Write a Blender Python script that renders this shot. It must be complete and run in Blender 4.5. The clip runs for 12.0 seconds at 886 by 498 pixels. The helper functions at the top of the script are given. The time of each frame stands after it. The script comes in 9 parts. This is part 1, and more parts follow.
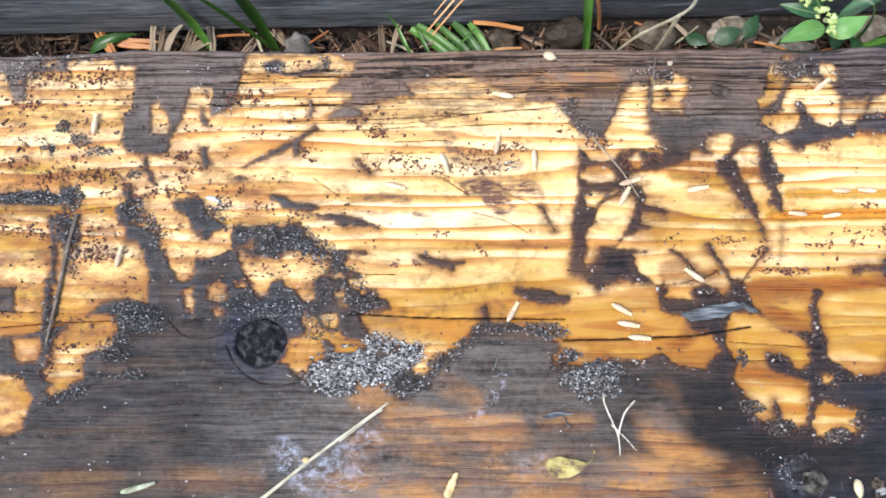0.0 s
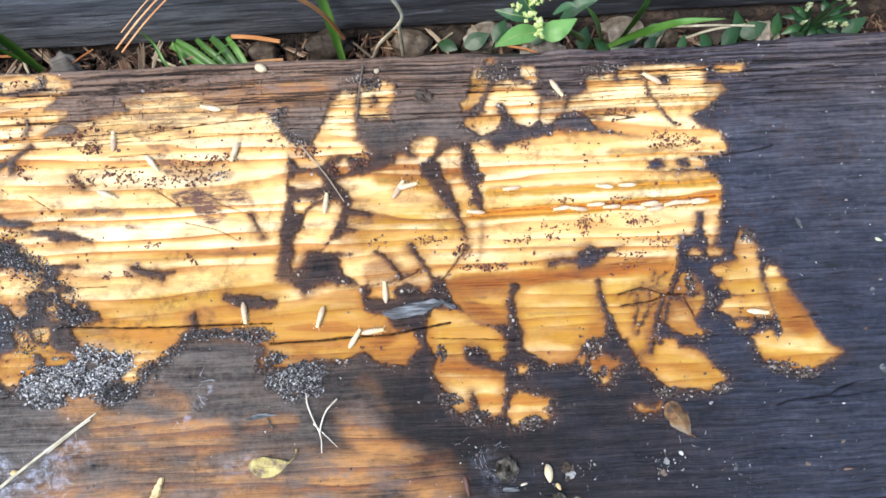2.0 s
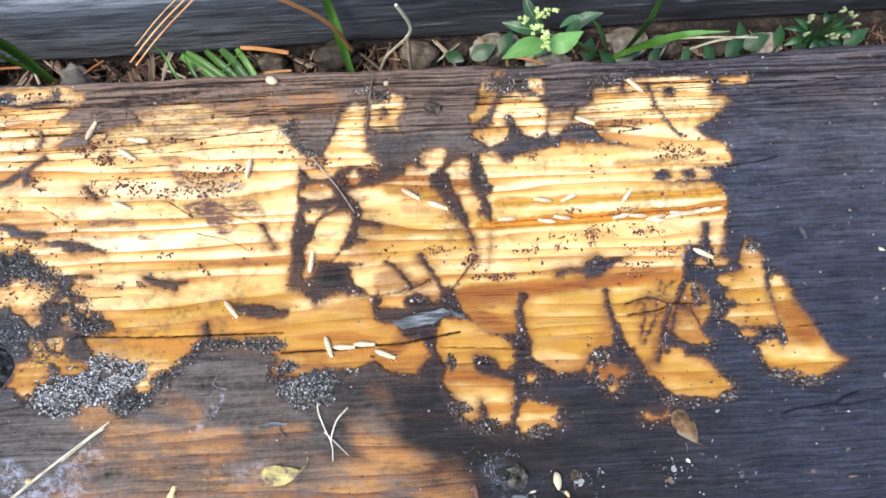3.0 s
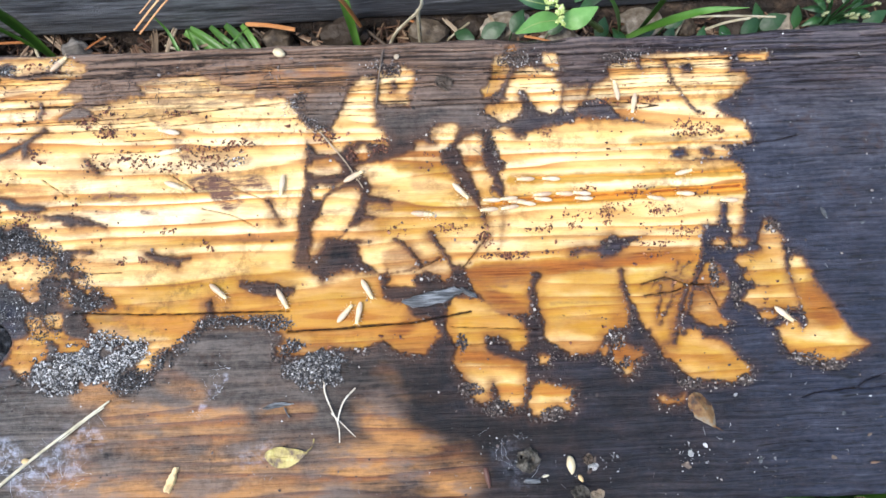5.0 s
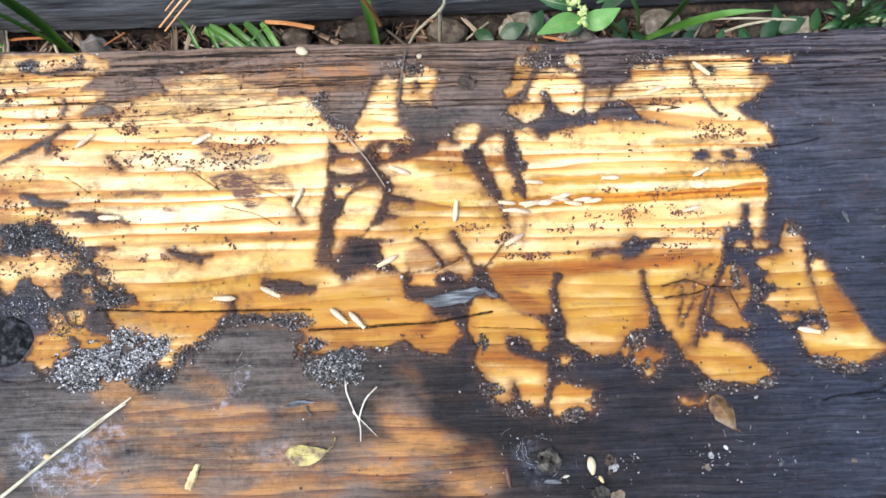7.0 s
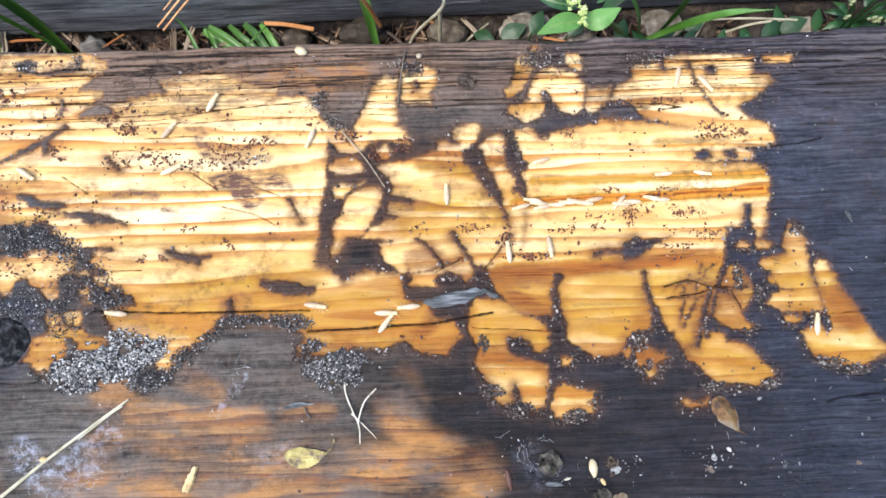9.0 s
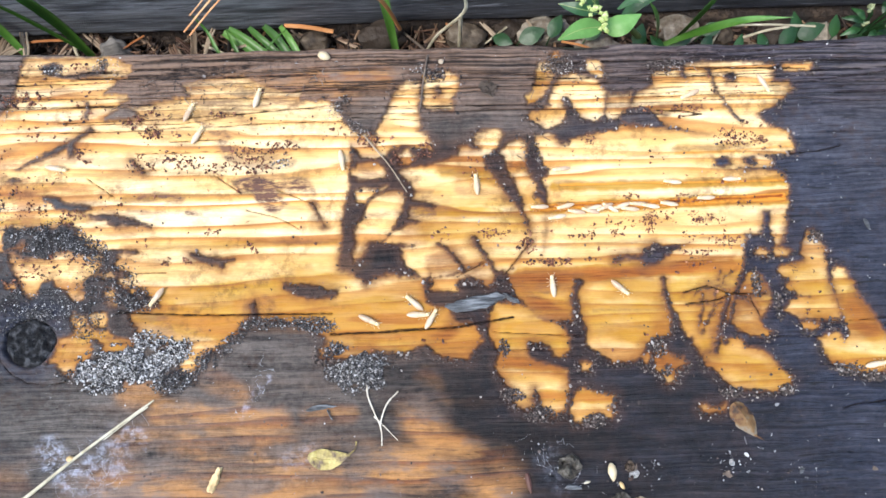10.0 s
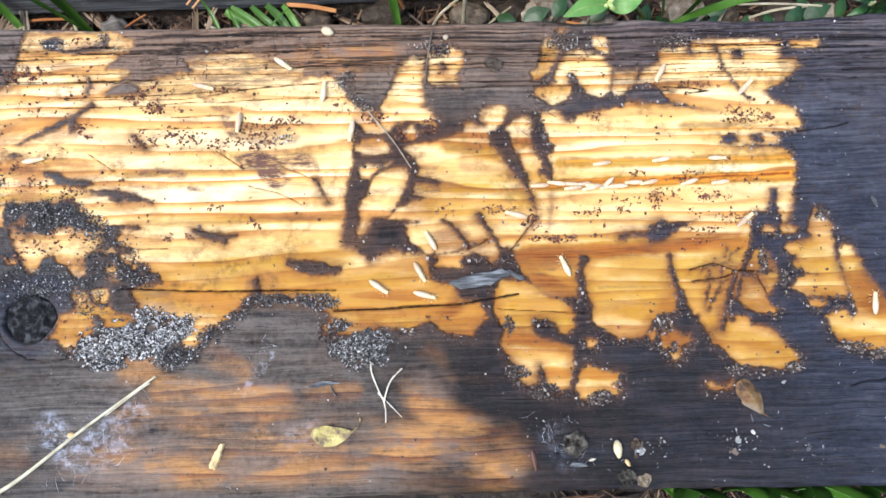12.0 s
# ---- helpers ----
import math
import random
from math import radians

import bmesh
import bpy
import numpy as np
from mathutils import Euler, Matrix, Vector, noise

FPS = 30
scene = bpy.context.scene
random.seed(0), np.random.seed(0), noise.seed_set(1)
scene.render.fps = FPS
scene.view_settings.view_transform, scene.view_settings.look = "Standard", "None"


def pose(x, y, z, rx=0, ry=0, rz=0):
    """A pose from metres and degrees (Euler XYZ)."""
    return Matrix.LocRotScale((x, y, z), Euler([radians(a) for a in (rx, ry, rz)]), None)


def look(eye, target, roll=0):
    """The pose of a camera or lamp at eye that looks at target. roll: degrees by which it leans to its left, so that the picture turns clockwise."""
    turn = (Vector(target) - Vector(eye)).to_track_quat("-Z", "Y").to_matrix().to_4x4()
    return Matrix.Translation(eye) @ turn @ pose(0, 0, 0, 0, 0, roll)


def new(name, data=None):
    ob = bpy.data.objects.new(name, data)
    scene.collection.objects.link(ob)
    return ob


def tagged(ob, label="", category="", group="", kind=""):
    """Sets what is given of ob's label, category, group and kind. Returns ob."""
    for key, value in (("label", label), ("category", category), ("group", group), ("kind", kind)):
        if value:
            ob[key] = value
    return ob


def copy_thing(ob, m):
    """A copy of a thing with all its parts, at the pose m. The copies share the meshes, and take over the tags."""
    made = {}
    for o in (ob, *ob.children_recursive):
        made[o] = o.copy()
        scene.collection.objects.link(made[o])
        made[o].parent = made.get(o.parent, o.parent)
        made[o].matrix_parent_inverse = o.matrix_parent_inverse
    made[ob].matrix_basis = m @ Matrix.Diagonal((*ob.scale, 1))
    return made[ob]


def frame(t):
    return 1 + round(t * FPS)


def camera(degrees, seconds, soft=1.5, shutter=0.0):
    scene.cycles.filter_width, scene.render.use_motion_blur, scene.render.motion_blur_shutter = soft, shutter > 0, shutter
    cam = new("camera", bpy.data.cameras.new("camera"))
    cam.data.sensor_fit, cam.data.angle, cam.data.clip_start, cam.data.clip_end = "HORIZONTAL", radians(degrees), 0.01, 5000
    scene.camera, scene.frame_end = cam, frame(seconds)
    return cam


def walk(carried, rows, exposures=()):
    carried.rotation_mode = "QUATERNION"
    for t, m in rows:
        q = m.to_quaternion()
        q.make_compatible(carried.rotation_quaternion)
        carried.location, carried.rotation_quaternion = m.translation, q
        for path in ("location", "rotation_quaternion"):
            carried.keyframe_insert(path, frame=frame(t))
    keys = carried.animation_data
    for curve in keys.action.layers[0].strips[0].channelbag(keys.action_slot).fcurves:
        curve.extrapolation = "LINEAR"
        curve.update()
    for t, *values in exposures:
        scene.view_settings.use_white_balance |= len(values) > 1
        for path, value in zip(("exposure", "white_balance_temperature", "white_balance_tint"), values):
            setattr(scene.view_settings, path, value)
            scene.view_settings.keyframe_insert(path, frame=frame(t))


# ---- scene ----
cam = camera(61.0, 12.0, soft=1.6, shutter=0.12)
PATH = [
    (0, (-0.0288, -0.0978, 0.2170, 9.42, 1.08, -0.01)),
    (0.5, (0.0080, -0.1003, 0.2167, 9.91, 0.15, -0.30)),
    (1, (0.0352, -0.1036, 0.2192, 10.19, 0.99, -1.76)),
    (1.5, (0.0553, -0.1029, 0.2197, 10.37, 0.27, -2.45)),
    (2, (0.0517, -0.1012, 0.2228, 9.87, -0.10, -2.67)),
    (2.5, (0.0522, -0.1016, 0.2225, 10.15, -0.30, -2.64)),
    (3, (0.0486, -0.0999, 0.2259, 10.22, -0.18, -2.74)),
    (3.2, (0.0467, -0.1018, 0.2254, 10.61, -0.14, -2.45)),
    (4.8, (0.0446, -0.1060, 0.2186, 10.11, -0.60, -2.33)),
    (5, (0.0446, -0.1055, 0.2184, 10.30, -0.39, -2.31)),
    (5.5, (0.0427, -0.1052, 0.2182, 10.06, -0.70, -2.04)),
    (6, (0.0409, -0.1051, 0.2186, 9.93, -0.87, -1.91)),
    (6.5, (0.0380, -0.1045, 0.2198, 10.33, -0.69, -1.72)),
    (7, (0.0383, -0.1049, 0.2187, 10.17, -0.46, -1.76)),
    (7.5, (0.0384, -0.1068, 0.2173, 10.26, -0.52, -1.41)),
    (9.3, (0.0386, -0.1060, 0.2167, 10.68, -0.36, -1.84)),
    (9.5, (0.0363, -0.1052, 0.2186, 10.15, -0.44, -1.77)),
    (10, (0.0329, -0.1033, 0.2194, 10.16, -0.30, -1.37)),
    (10.5, (0.0302, -0.1052, 0.2172, 10.27, -0.25, -1.05)),
    (11, (0.0326, -0.1056, 0.2160, 10.17, -0.48, -1.40)),
    (11.5, (0.0334, -0.1076, 0.2156, 10.04, -0.46, -1.46)),
    (12, (0.0310, -0.1092, 0.2165, 10.01, -0.44, -1.26)),
]
walk(cam, [(t, pose(*p)) for t, p in PATH])

# ---- world and light ----
world = bpy.data.worlds.new("overcast_sky")
scene.world = world
world.use_nodes = True
wn, wl = world.node_tree.nodes, world.node_tree.links
sky = wn.new("ShaderNodeTexSky")
sky.sky_type, sky.sun_disc = "NISHITA", False
sky.sun_elevation, sky.sun_rotation = radians(60), radians(-122)
sky.air_density, sky.dust_density = 1.2, 1.2
wl.new(sky.outputs[0], wn["Background"].inputs[0])
wn["Background"].inputs[1].default_value = 0.13
sun = new("sun", bpy.data.lights.new("sun", "SUN"))
sun.data.energy, sun.data.angle, sun.data.color = 1.5, radians(25), (1.0, 0.96, 0.89)
sun.matrix_world = look((-0.42, -0.26, 0.87), (0, 0, 0))
scene.view_settings.exposure = 1.57


# ---- small tools ----
def smooth(a, b, v):
    t = np.clip((v - a) / (b - a), 0, 1)
    return t * t * (3 - 2 * t)


def hash2(i, j, seed):
    h = np.sin(i * 127.1 + j * 311.7 + seed * 74.7) * 43758.5453
    return h - np.floor(h)


def noise2(x, y, seed=0.0):
    """Value noise, -1 to 1."""
    i, j = np.floor(x), np.floor(y)
    u, v = x - i, y - j
    u, v = u * u * (3 - 2 * u), v * v * (3 - 2 * v)
    a = hash2(i, j, seed) * (1 - u) + hash2(i + 1, j, seed) * u
    b = hash2(i, j + 1, seed) * (1 - u) + hash2(i + 1, j + 1, seed) * u
    return 2 * (a * (1 - v) + b * v) - 1


def fbm(x, y, octaves=4, seed=0.0):
    out, amp = 0.0, 0.5
    for k in range(octaves):
        out = out + amp * noise2(x * 2**k, y * 2**k, seed + 3.1 * k)
        amp *= 0.5
    return out


def part(name, bm, material, parent=None, label="", shade=True):
    me = bm if isinstance(bm, bpy.types.Mesh) else bpy.data.meshes.new(name)
    if me is not bm:
        bm.to_mesh(me)
        bm.free()
    if shade:
        me.polygons.foreach_set("use_smooth", [True] * len(me.polygons))
        if len(me.polygons) < 50000:
            me.set_sharp_from_angle(angle=radians(48))
    me.materials.append(material)
    ob = new(name, me)
    ob.parent = parent
    if label:
        tagged(ob, label)
    return ob


def empty(name, m, label, category, group=""):
    ob = new(name)
    ob.empty_display_size = 0.005
    ob.matrix_world = m
    return tagged(ob, label, category, group)


def tube(bm, points, radii, sides=6):
    """A round rod along points (metres)."""
    rings = []
    pts = [Vector(p) for p in points]
    for k, p in enumerate(pts):
        d = (pts[min(k + 1, len(pts) - 1)] - pts[max(k - 1, 0)]).normalized()
        a = d.orthogonal().normalized()
        b = d.cross(a)
        r = radii[k] if isinstance(radii, (list, tuple)) else radii
        rings.append([bm.verts.new(p + r * (math.cos(q) * a + math.sin(q) * b)) for q in (2 * math.pi * s / sides for s in range(sides))])
    for r0, r1 in zip(rings, rings[1:]):
        for s in range(sides):
            bm.faces.new((r0[s], r0[(s + 1) % sides], r1[(s + 1) % sides], r1[s]))
    bm.faces.new(rings[0][::-1])
    bm.faces.new(rings[-1])
    return bm


def spline(points, n=14):
    """Points on a smooth curve through the given ones."""
    pts = [Vector(p) for p in points]
    ext = [2 * pts[0] - pts[1], *pts, 2 * pts[-1] - pts[-2]]
    out = []
    for s in range(n):
        f = s / (n - 1) * (len(pts) - 1)
        k = min(int(f), len(pts) - 2)
        u = f - k
        a, b, c, d = ext[k:k + 4]
        out.append(0.5 * (2 * b + (c - a) * u + (2 * a - 5 * b + 4 * c - d) * u * u + (3 * b - a - 3 * c + d) * u**3))
    return out


def blade(bm, points, width, side=(1, 0, 0), fold=0.25, thick=0.00018, n=16, profile=None):
    """A folded, tapering leaf blade with thickness along a spine."""
    pts = spline(points, n)
    up_rows, low_rows = [], []
    for k, p in enumerate(pts):
        d = (pts[min(k + 1, n - 1)] - pts[max(k - 1, 0)]).normalized()
        a = (Vector(side) - Vector(side).dot(d) * d).normalized()
        nrm = a.cross(d).normalized()
        f = k / (n - 1)
        w = width * (profile(f) if profile else max(0.04, min(1, 0.6 + f) * (1 - f**3)))
        row = []
        for q in (-1, -0.5, 0, 0.5, 1):
            row.append(p + a * (w / 2 * q) + nrm * (abs(q) * w * fold))
        up_rows.append([bm.verts.new(v) for v in row])
        low_rows.append([bm.verts.new(v - nrm * thick) for v in row])
    for k in range(n - 1):
        for q in range(4):
            bm.faces.new((up_rows[k][q], up_rows[k][q + 1], up_rows[k + 1][q + 1], up_rows[k + 1][q]))
            bm.faces.new((low_rows[k][q + 1], low_rows[k][q], low_rows[k + 1][q], low_rows[k + 1][q + 1]))
        for q, o in ((0, 1), (4, -1)):
            f4 = (up_rows[k][q], up_rows[k + 1][q], low_rows[k + 1][q], low_rows[k][q])
            bm.faces.new(f4 if o > 0 else f4[::-1])
    for rows, o in ((0, 1), (n - 1, -1)):
        loop = up_rows[rows] + low_rows[rows][::-1]
        bm.faces.new(loop[::o])
    return bm


def oval(f):
    return max(0.03, math.sin(math.pi * (0.04 + 0.94 * f) ** 0.8))


def lump(bm, m, seed, rough=0.18, sub=2, freq=2.2):
    """A rounded, uneven stone- or seed-like body in the space of m."""
    made = bmesh.ops.create_icosphere(bm, subdivisions=sub, radius=1)["verts"]
    for v in made:
        c = v.co.copy()
        v.co = m @ (c * (1 + rough * noise.noise(c * freq + Vector((seed * 3.7, seed, 0)))))
    return bm


def sized(x, y, z, sx, sy, sz, rz=0, rx=0, ry=0):
    return pose(x, y, z, rx, ry, rz) @ Matrix.Diagonal((sx, sy, sz, 1))


# ---- materials ----
class Nodes:
    """Short hand for a node material."""

    def __init__(self, name):
        self.m = bpy.data.materials.new(name)
        self.m.use_nodes = True
        self.t = self.m.node_tree
        self.b = self.t.nodes["Principled BSDF"]

    def put(self, sock, v):
        if hasattr(v, "is_output"):
            self.t.links.new(v, sock)
        elif isinstance(v, (tuple, list)) and len(v) == 3 and sock.type == "RGBA":
            sock.default_value = (*v, 1)
        else:
            sock.default_value = v

    def node(self, kind, out=0, **ins):
        n = self.t.nodes.new("ShaderNode" + kind)
        for k, v in ins.items():
            self.put(n.inputs[int(k[1:])] if k[0] == "i" and k[1:].isdigit() else n.inputs[k], v)
        return n.outputs[out]

    def coords(self):
        return self.node("TexCoord", 3)

    def attr(self, name):
        n = self.t.nodes.new("ShaderNodeAttribute")
        n.attribute_name = name
        return n.outputs["Fac"]

    def math(self, op, a, b=0.0, c=0.0, clamp=False):
        n = self.t.nodes.new("ShaderNodeMath")
        n.operation, n.use_clamp = op, clamp
        for s, v in zip(n.inputs, (a, b, c)):
            self.put(s, v)
        return n.outputs[0]

    def scale(self, vec, s):
        n = self.t.nodes.new("ShaderNodeVectorMath")
        n.operation = "MULTIPLY"
        self.put(n.inputs[0], vec)
        n.inputs[1].default_value = s
        return n.outputs[0]

    def shift(self, vec, add):
        n = self.t.nodes.new("ShaderNodeVectorMath")
        n.operation = "ADD"
        self.put(n.inputs[0], vec)
        self.put(n.inputs[1], add)
        return n.outputs[0]

    def noise(self, vec, scale, detail=3.0, rough=0.55, color=False):
        n = self.t.nodes.new("ShaderNodeTexNoise")
        self.put(n.inputs["Vector"], vec)
        n.inputs["Scale"].default_value, n.inputs["Detail"].default_value, n.inputs["Roughness"].default_value = scale, detail, rough
        return n.outputs["Color" if color else 0]

    def ramp(self, v, *stops):
        n = self.t.nodes.new("ShaderNodeValToRGB")
        self.put(n.inputs[0], v)
        e = n.color_ramp.elements
        while len(e) < len(stops):
            e.new(0.5)
        for k, (p, c) in enumerate(stops):
            e[k].position = p
            e[k].color = (*c, 1) if isinstance(c, tuple) else (c, c, c, 1)
        return n.outputs[0]

    def mix(self, f, a, b, mode="MIX"):
        n = self.t.nodes.new("ShaderNodeMix")
        n.data_type, n.blend_type = "RGBA", mode
        self.put(n.inputs[0], f)
        self.put(n.inputs[6], a)
        self.put(n.inputs[7], b)
        return n.outputs[2]

    def bump(self, h, strength, dist):
        return self.node("Bump", 0, Strength=strength, Distance=dist, Height=h)

    def done(self, color, rough=0.6, bump=None, **more):
        self.put(self.b.inputs["Base Color"], color)
        self.put(self.b.inputs["Roughness"], rough)
        if bump is not None:
            self.t.links.new(bump, self.b.inputs["Normal"])
        for k, v in more.items():
            self.put(self.b.inputs[k.replace("_", " ")], v)
        return self.m


def board_wood():
    s = Nodes("eaten_pine_board")
    p = s.coords()
    edge, tone, film, worn, crack, dirt, blue = (s.attr(a) for a in ("edge", "tone", "film", "worn", "crack", "dirt", "blue"))
    check, mould, grey, wash = (s.attr(a) for a in ("check", "mould", "grey", "wash"))
    gall, tawny = s.attr("gall"), s.attr("tawny")
    warp = s.shift(p, s.scale(s.noise(p, 45, 2, color=True), (0.0, 0.0022, 0.0)))
    broad = s.noise(p, 22, 3)
    mid = s.noise(p, 190, 4, 0.6)
    fine = s.noise(p, 900, 4, 0.6)
    fibre = s.noise(s.scale(warp, (60, 1500, 1)), 1.0, 3, 0.65)
    ragged_n = s.noise(s.scale(p, (420, 1000, 1)), 1.0, 4, 0.65)
    # growth rings: pale early wood shading into amber, ended by a thin dark line
    y = s.node("SeparateXYZ", 1, Vector=p)
    drift = s.noise(s.scale(p, (7, 75, 1)), 1.0, 2.5, 0.55)
    ring = s.math("FRACT", s.math("ADD", s.math("MULTIPLY", y, 190.0), s.math("MULTIPLY", drift, 4.6)))
    clear = s.ramp(s.noise(s.scale(p, (14, 110, 1)), 1.0, 2, 0.5), (0.34, 0.25), (0.60, 1.0))
    clear = s.math("MULTIPLY", clear, s.ramp(s.math("ADD", s.math("MULTIPLY", y, 8.0), 1.0), (0.30, 0.8), (0.60, 1.0)))
    pale = s.ramp(ring, (0.0, (0.81, 0.57, 0.28)), (0.14, (0.87, 0.70, 0.43)), (0.38, (0.85, 0.63, 0.35)), (0.60, (0.74, 0.43, 0.15)), (0.80, (0.58, 0.265, 0.065)), (0.92, (0.40, 0.155, 0.04)), (0.96, (0.38, 0.145, 0.04)), (1.0, (0.66, 0.41, 0.17)))
    pale = s.mix(clear, (0.80, 0.53, 0.22), pale)
    amber = s.ramp(ring, (0.0, (0.40, 0.226, 0.036)), (0.12, (0.47, 0.300, 0.066)), (0.50, (0.385, 0.206, 0.028)), (0.80, (0.28, 0.122, 0.014)), (0.91, (0.20, 0.072, 0.016)), (0.97, (0.20, 0.072, 0.016)), (1.0, (0.35, 0.195, 0.040)))
    amber = s.mix(clear, (0.41, 0.206, 0.030), amber)
    tone_n = s.math("ADD", tone, s.math("MULTIPLY", s.math("SUBTRACT", s.noise(s.scale(p, (55, 160, 1)), 1.0, 3), 0.5), 1.7))
    fresh = s.mix(s.math("MULTIPLY", tone_n, 1.0, clamp=True), pale, amber)
    mottle = s.math("MULTIPLY", s.ramp(s.noise(s.scale(p, (110, 210, 1)), 1.0, 5, 0.65), (0.46, 0.0), (0.62, 0.40)), s.ramp(s.math("ADD", s.math("MULTIPLY", y, 8.0), 1.0), (0.40, 1.0), (0.62, 0.12)))
    fresh = s.mix(mottle, fresh, (0.40, 0.235, 0.075))
    deep = s.math("MULTIPLY", s.math("SUBTRACT", tone, 1.0, clamp=True), 1.3, clamp=True)
    fresh = s.mix(deep, fresh, (0.34, 0.110, 0.020))
    fresh = s.mix(s.math("MULTIPLY", s.ramp(fibre, (0.36, 1.0), (0.48, 0.0)), 0.13), fresh, (0.42, 0.21, 0.07))
    film_n = s.math("MULTIPLY", film, s.ramp(s.noise(s.scale(p, (130, 400, 1)), 1.0, 5, 0.75), (0.39, 0.12), (0.56, 0.9)), clamp=True)
    fresh = s.mix(film_n, fresh, (0.100, 0.056, 0.044))
    stain = s.math("MULTIPLY", s.ramp(s.noise(s.scale(p, (75, 190, 1)), 1.0, 5, 0.7), (0.46, 0.0), (0.57, 1.0)), wash, clamp=True)
    fresh = s.mix(s.math("MULTIPLY", stain, 0.65), fresh, (0.26, 0.10, 0.042))
    tawny_n = s.math("MULTIPLY", tawny, s.ramp(s.noise(s.scale(p, (45, 330, 1)), 1.0, 4, 0.6), (0.34, 0.35), (0.58, 1.1)), clamp=True)
    fresh = s.mix(tawny_n, fresh, s.ramp(fibre, (0.36, (0.120, 0.034, 0.011)), (0.62, (0.26, 0.086, 0.018))))
    near = s.math("ADD", edge, s.math("ADD", s.math("MULTIPLY", s.math("SUBTRACT", mid, 0.5), 0.7), s.math("MULTIPLY", s.math("SUBTRACT", ragged_n, 0.5), 0.7)))
    # stained rims: a wide amber flush in places, and a soft brown border of uneven width
    flush = s.math("MULTIPLY", s.ramp(s.math("MULTIPLY", near, 0.25), (0.0, 1.0), (1.0, 0.0)), s.ramp(s.noise(p, 70, 3), (0.36, 0.12), (0.58, 0.9)))
    flush = s.math("MULTIPLY", flush, s.ramp(s.math("ADD", s.math("MULTIPLY", y, 8.0), 1.0), (0.38, 1.0), (0.62, 0.22)))
    fresh = s.mix(flush, fresh, (0.27, 0.105, 0.020))
    spread = s.ramp(s.noise(p, 60, 2), (0.36, 0.70), (0.62, 0.24))
    rim = s.ramp(s.math("MULTIPLY", near, spread), (0.0, 0.95), (0.22, 0.66), (0.55, 0.24), (1.0, 0.0))
    fresh = s.mix(rim, fresh, s.mix(wash, (0.085, 0.033, 0.018), (0.17, 0.072, 0.034)))
    groove = s.math("ADD", gall, s.math("MULTIPLY", s.math("SUBTRACT", mid, 0.5), 0.5))
    fresh = s.mix(s.ramp(groove, (0.25, 0.0), (0.55, 0.75)), fresh, (0.60, 0.25, 0.035))
    fresh = s.mix(s.math("MULTIPLY", s.ramp(groove, (0.72, 0.0), (0.95, 0.9)), s.ramp(s.noise(p, 110, 3), (0.40, 0.15), (0.56, 1.0))), fresh, (0.20, 0.05, 0.015))
    # weathered skin
    streak = s.noise(s.scale(warp, (36, 880, 1)), 1.0, 6, 0.72)
    blotch = s.noise(s.scale(p, (60, 130, 1)), 1.0, 5, 0.65)
    checks = s.noise(s.scale(warp, (13, 1150, 1)), 1.0, 2, 0.5)
    gritty = s.noise(p, 520, 5, 0.72)
    grainy = s.math("ADD", s.math("MULTIPLY", streak, 0.48), s.math("ADD", s.math("MULTIPLY", blotch, 0.27), s.math("MULTIPLY", gritty, 0.25)))
    skin = s.ramp(grainy, (0.36, (0.0020, 0.0018, 0.0018)), (0.47, (0.0045, 0.0040, 0.0042)), (0.58, (0.0135, 0.0118, 0.0120)), (0.68, (0.050, 0.043, 0.042)))
    skin = s.mix(s.math("MULTIPLY", s.ramp(blotch, (0.47, 0.0), (0.62, 0.55)), s.math("MULTIPLY", s.ramp(broad, (0.42, 0.0), (0.62, 1.0)), s.ramp(grey, (0.0, 0.12), (0.25, 1.0)))), skin, (0.075, 0.036, 0.022))
    skin = s.mix(s.math("MULTIPLY", blue, 0.95, clamp=True), skin, s.ramp(grainy, (0.36, (0.0035, 0.0048, 0.0105)), (0.47, (0.0145, 0.0185, 0.0335)), (0.57, (0.042, 0.049, 0.076)), (0.68, (0.125, 0.135, 0.175))))
    thin = s.ramp(s.math("ADD", s.math("MULTIPLY", edge, 0.18), s.math("ADD", s.math("MULTIPLY", mid, 0.5), 0.65)), (0.22, 0.0), (0.75, 0.85))
    thin = s.math("MULTIPLY", thin, s.ramp(s.math("ADD", s.math("MULTIPLY", y, 8.0), 1.0), (0.24, 0.65), (0.42, 1.0)))
    skin = s.mix(s.math("MULTIPLY", thin, s.math("SUBTRACT", 1.0, s.math("MULTIPLY", blue, 0.9))), skin, s.mix(s.ramp(wash, (0.5, 0.0), (0.85, 1.0)), s.ramp(grainy, (0.38, (0.030, 0.0140, 0.0110)), (0.60, (0.088, 0.047, 0.033))), s.ramp(grainy, (0.38, (0.022, 0.021, 0.023)), (0.60, (0.068, 0.066, 0.070)))))
    skin = s.mix(s.math("MULTIPLY", s.ramp(fine, (0.64, 0.0), (0.76, 1.0)), 0.16), skin, (0.20, 0.19, 0.18))
    skin = s.mix(s.math("MULTIPLY", grey, s.ramp(grainy, (0.40, 0.05), (0.60, 1.0)), clamp=True), skin, s.mix(check, (0.152, 0.130, 0.112), s.mix(s.ramp(wash, (0.5, 0.0), (0.85, 1.0)), (0.182, 0.118, 0.084), (0.118, 0.114, 0.116))))
    skin = s.mix(s.math("MULTIPLY", mould, s.ramp(s.noise(p, 300, 5, 0.75), (0.46, 0.0), (0.66, 0.85)), clamp=True), skin, (0.50, 0.53, 0.64))
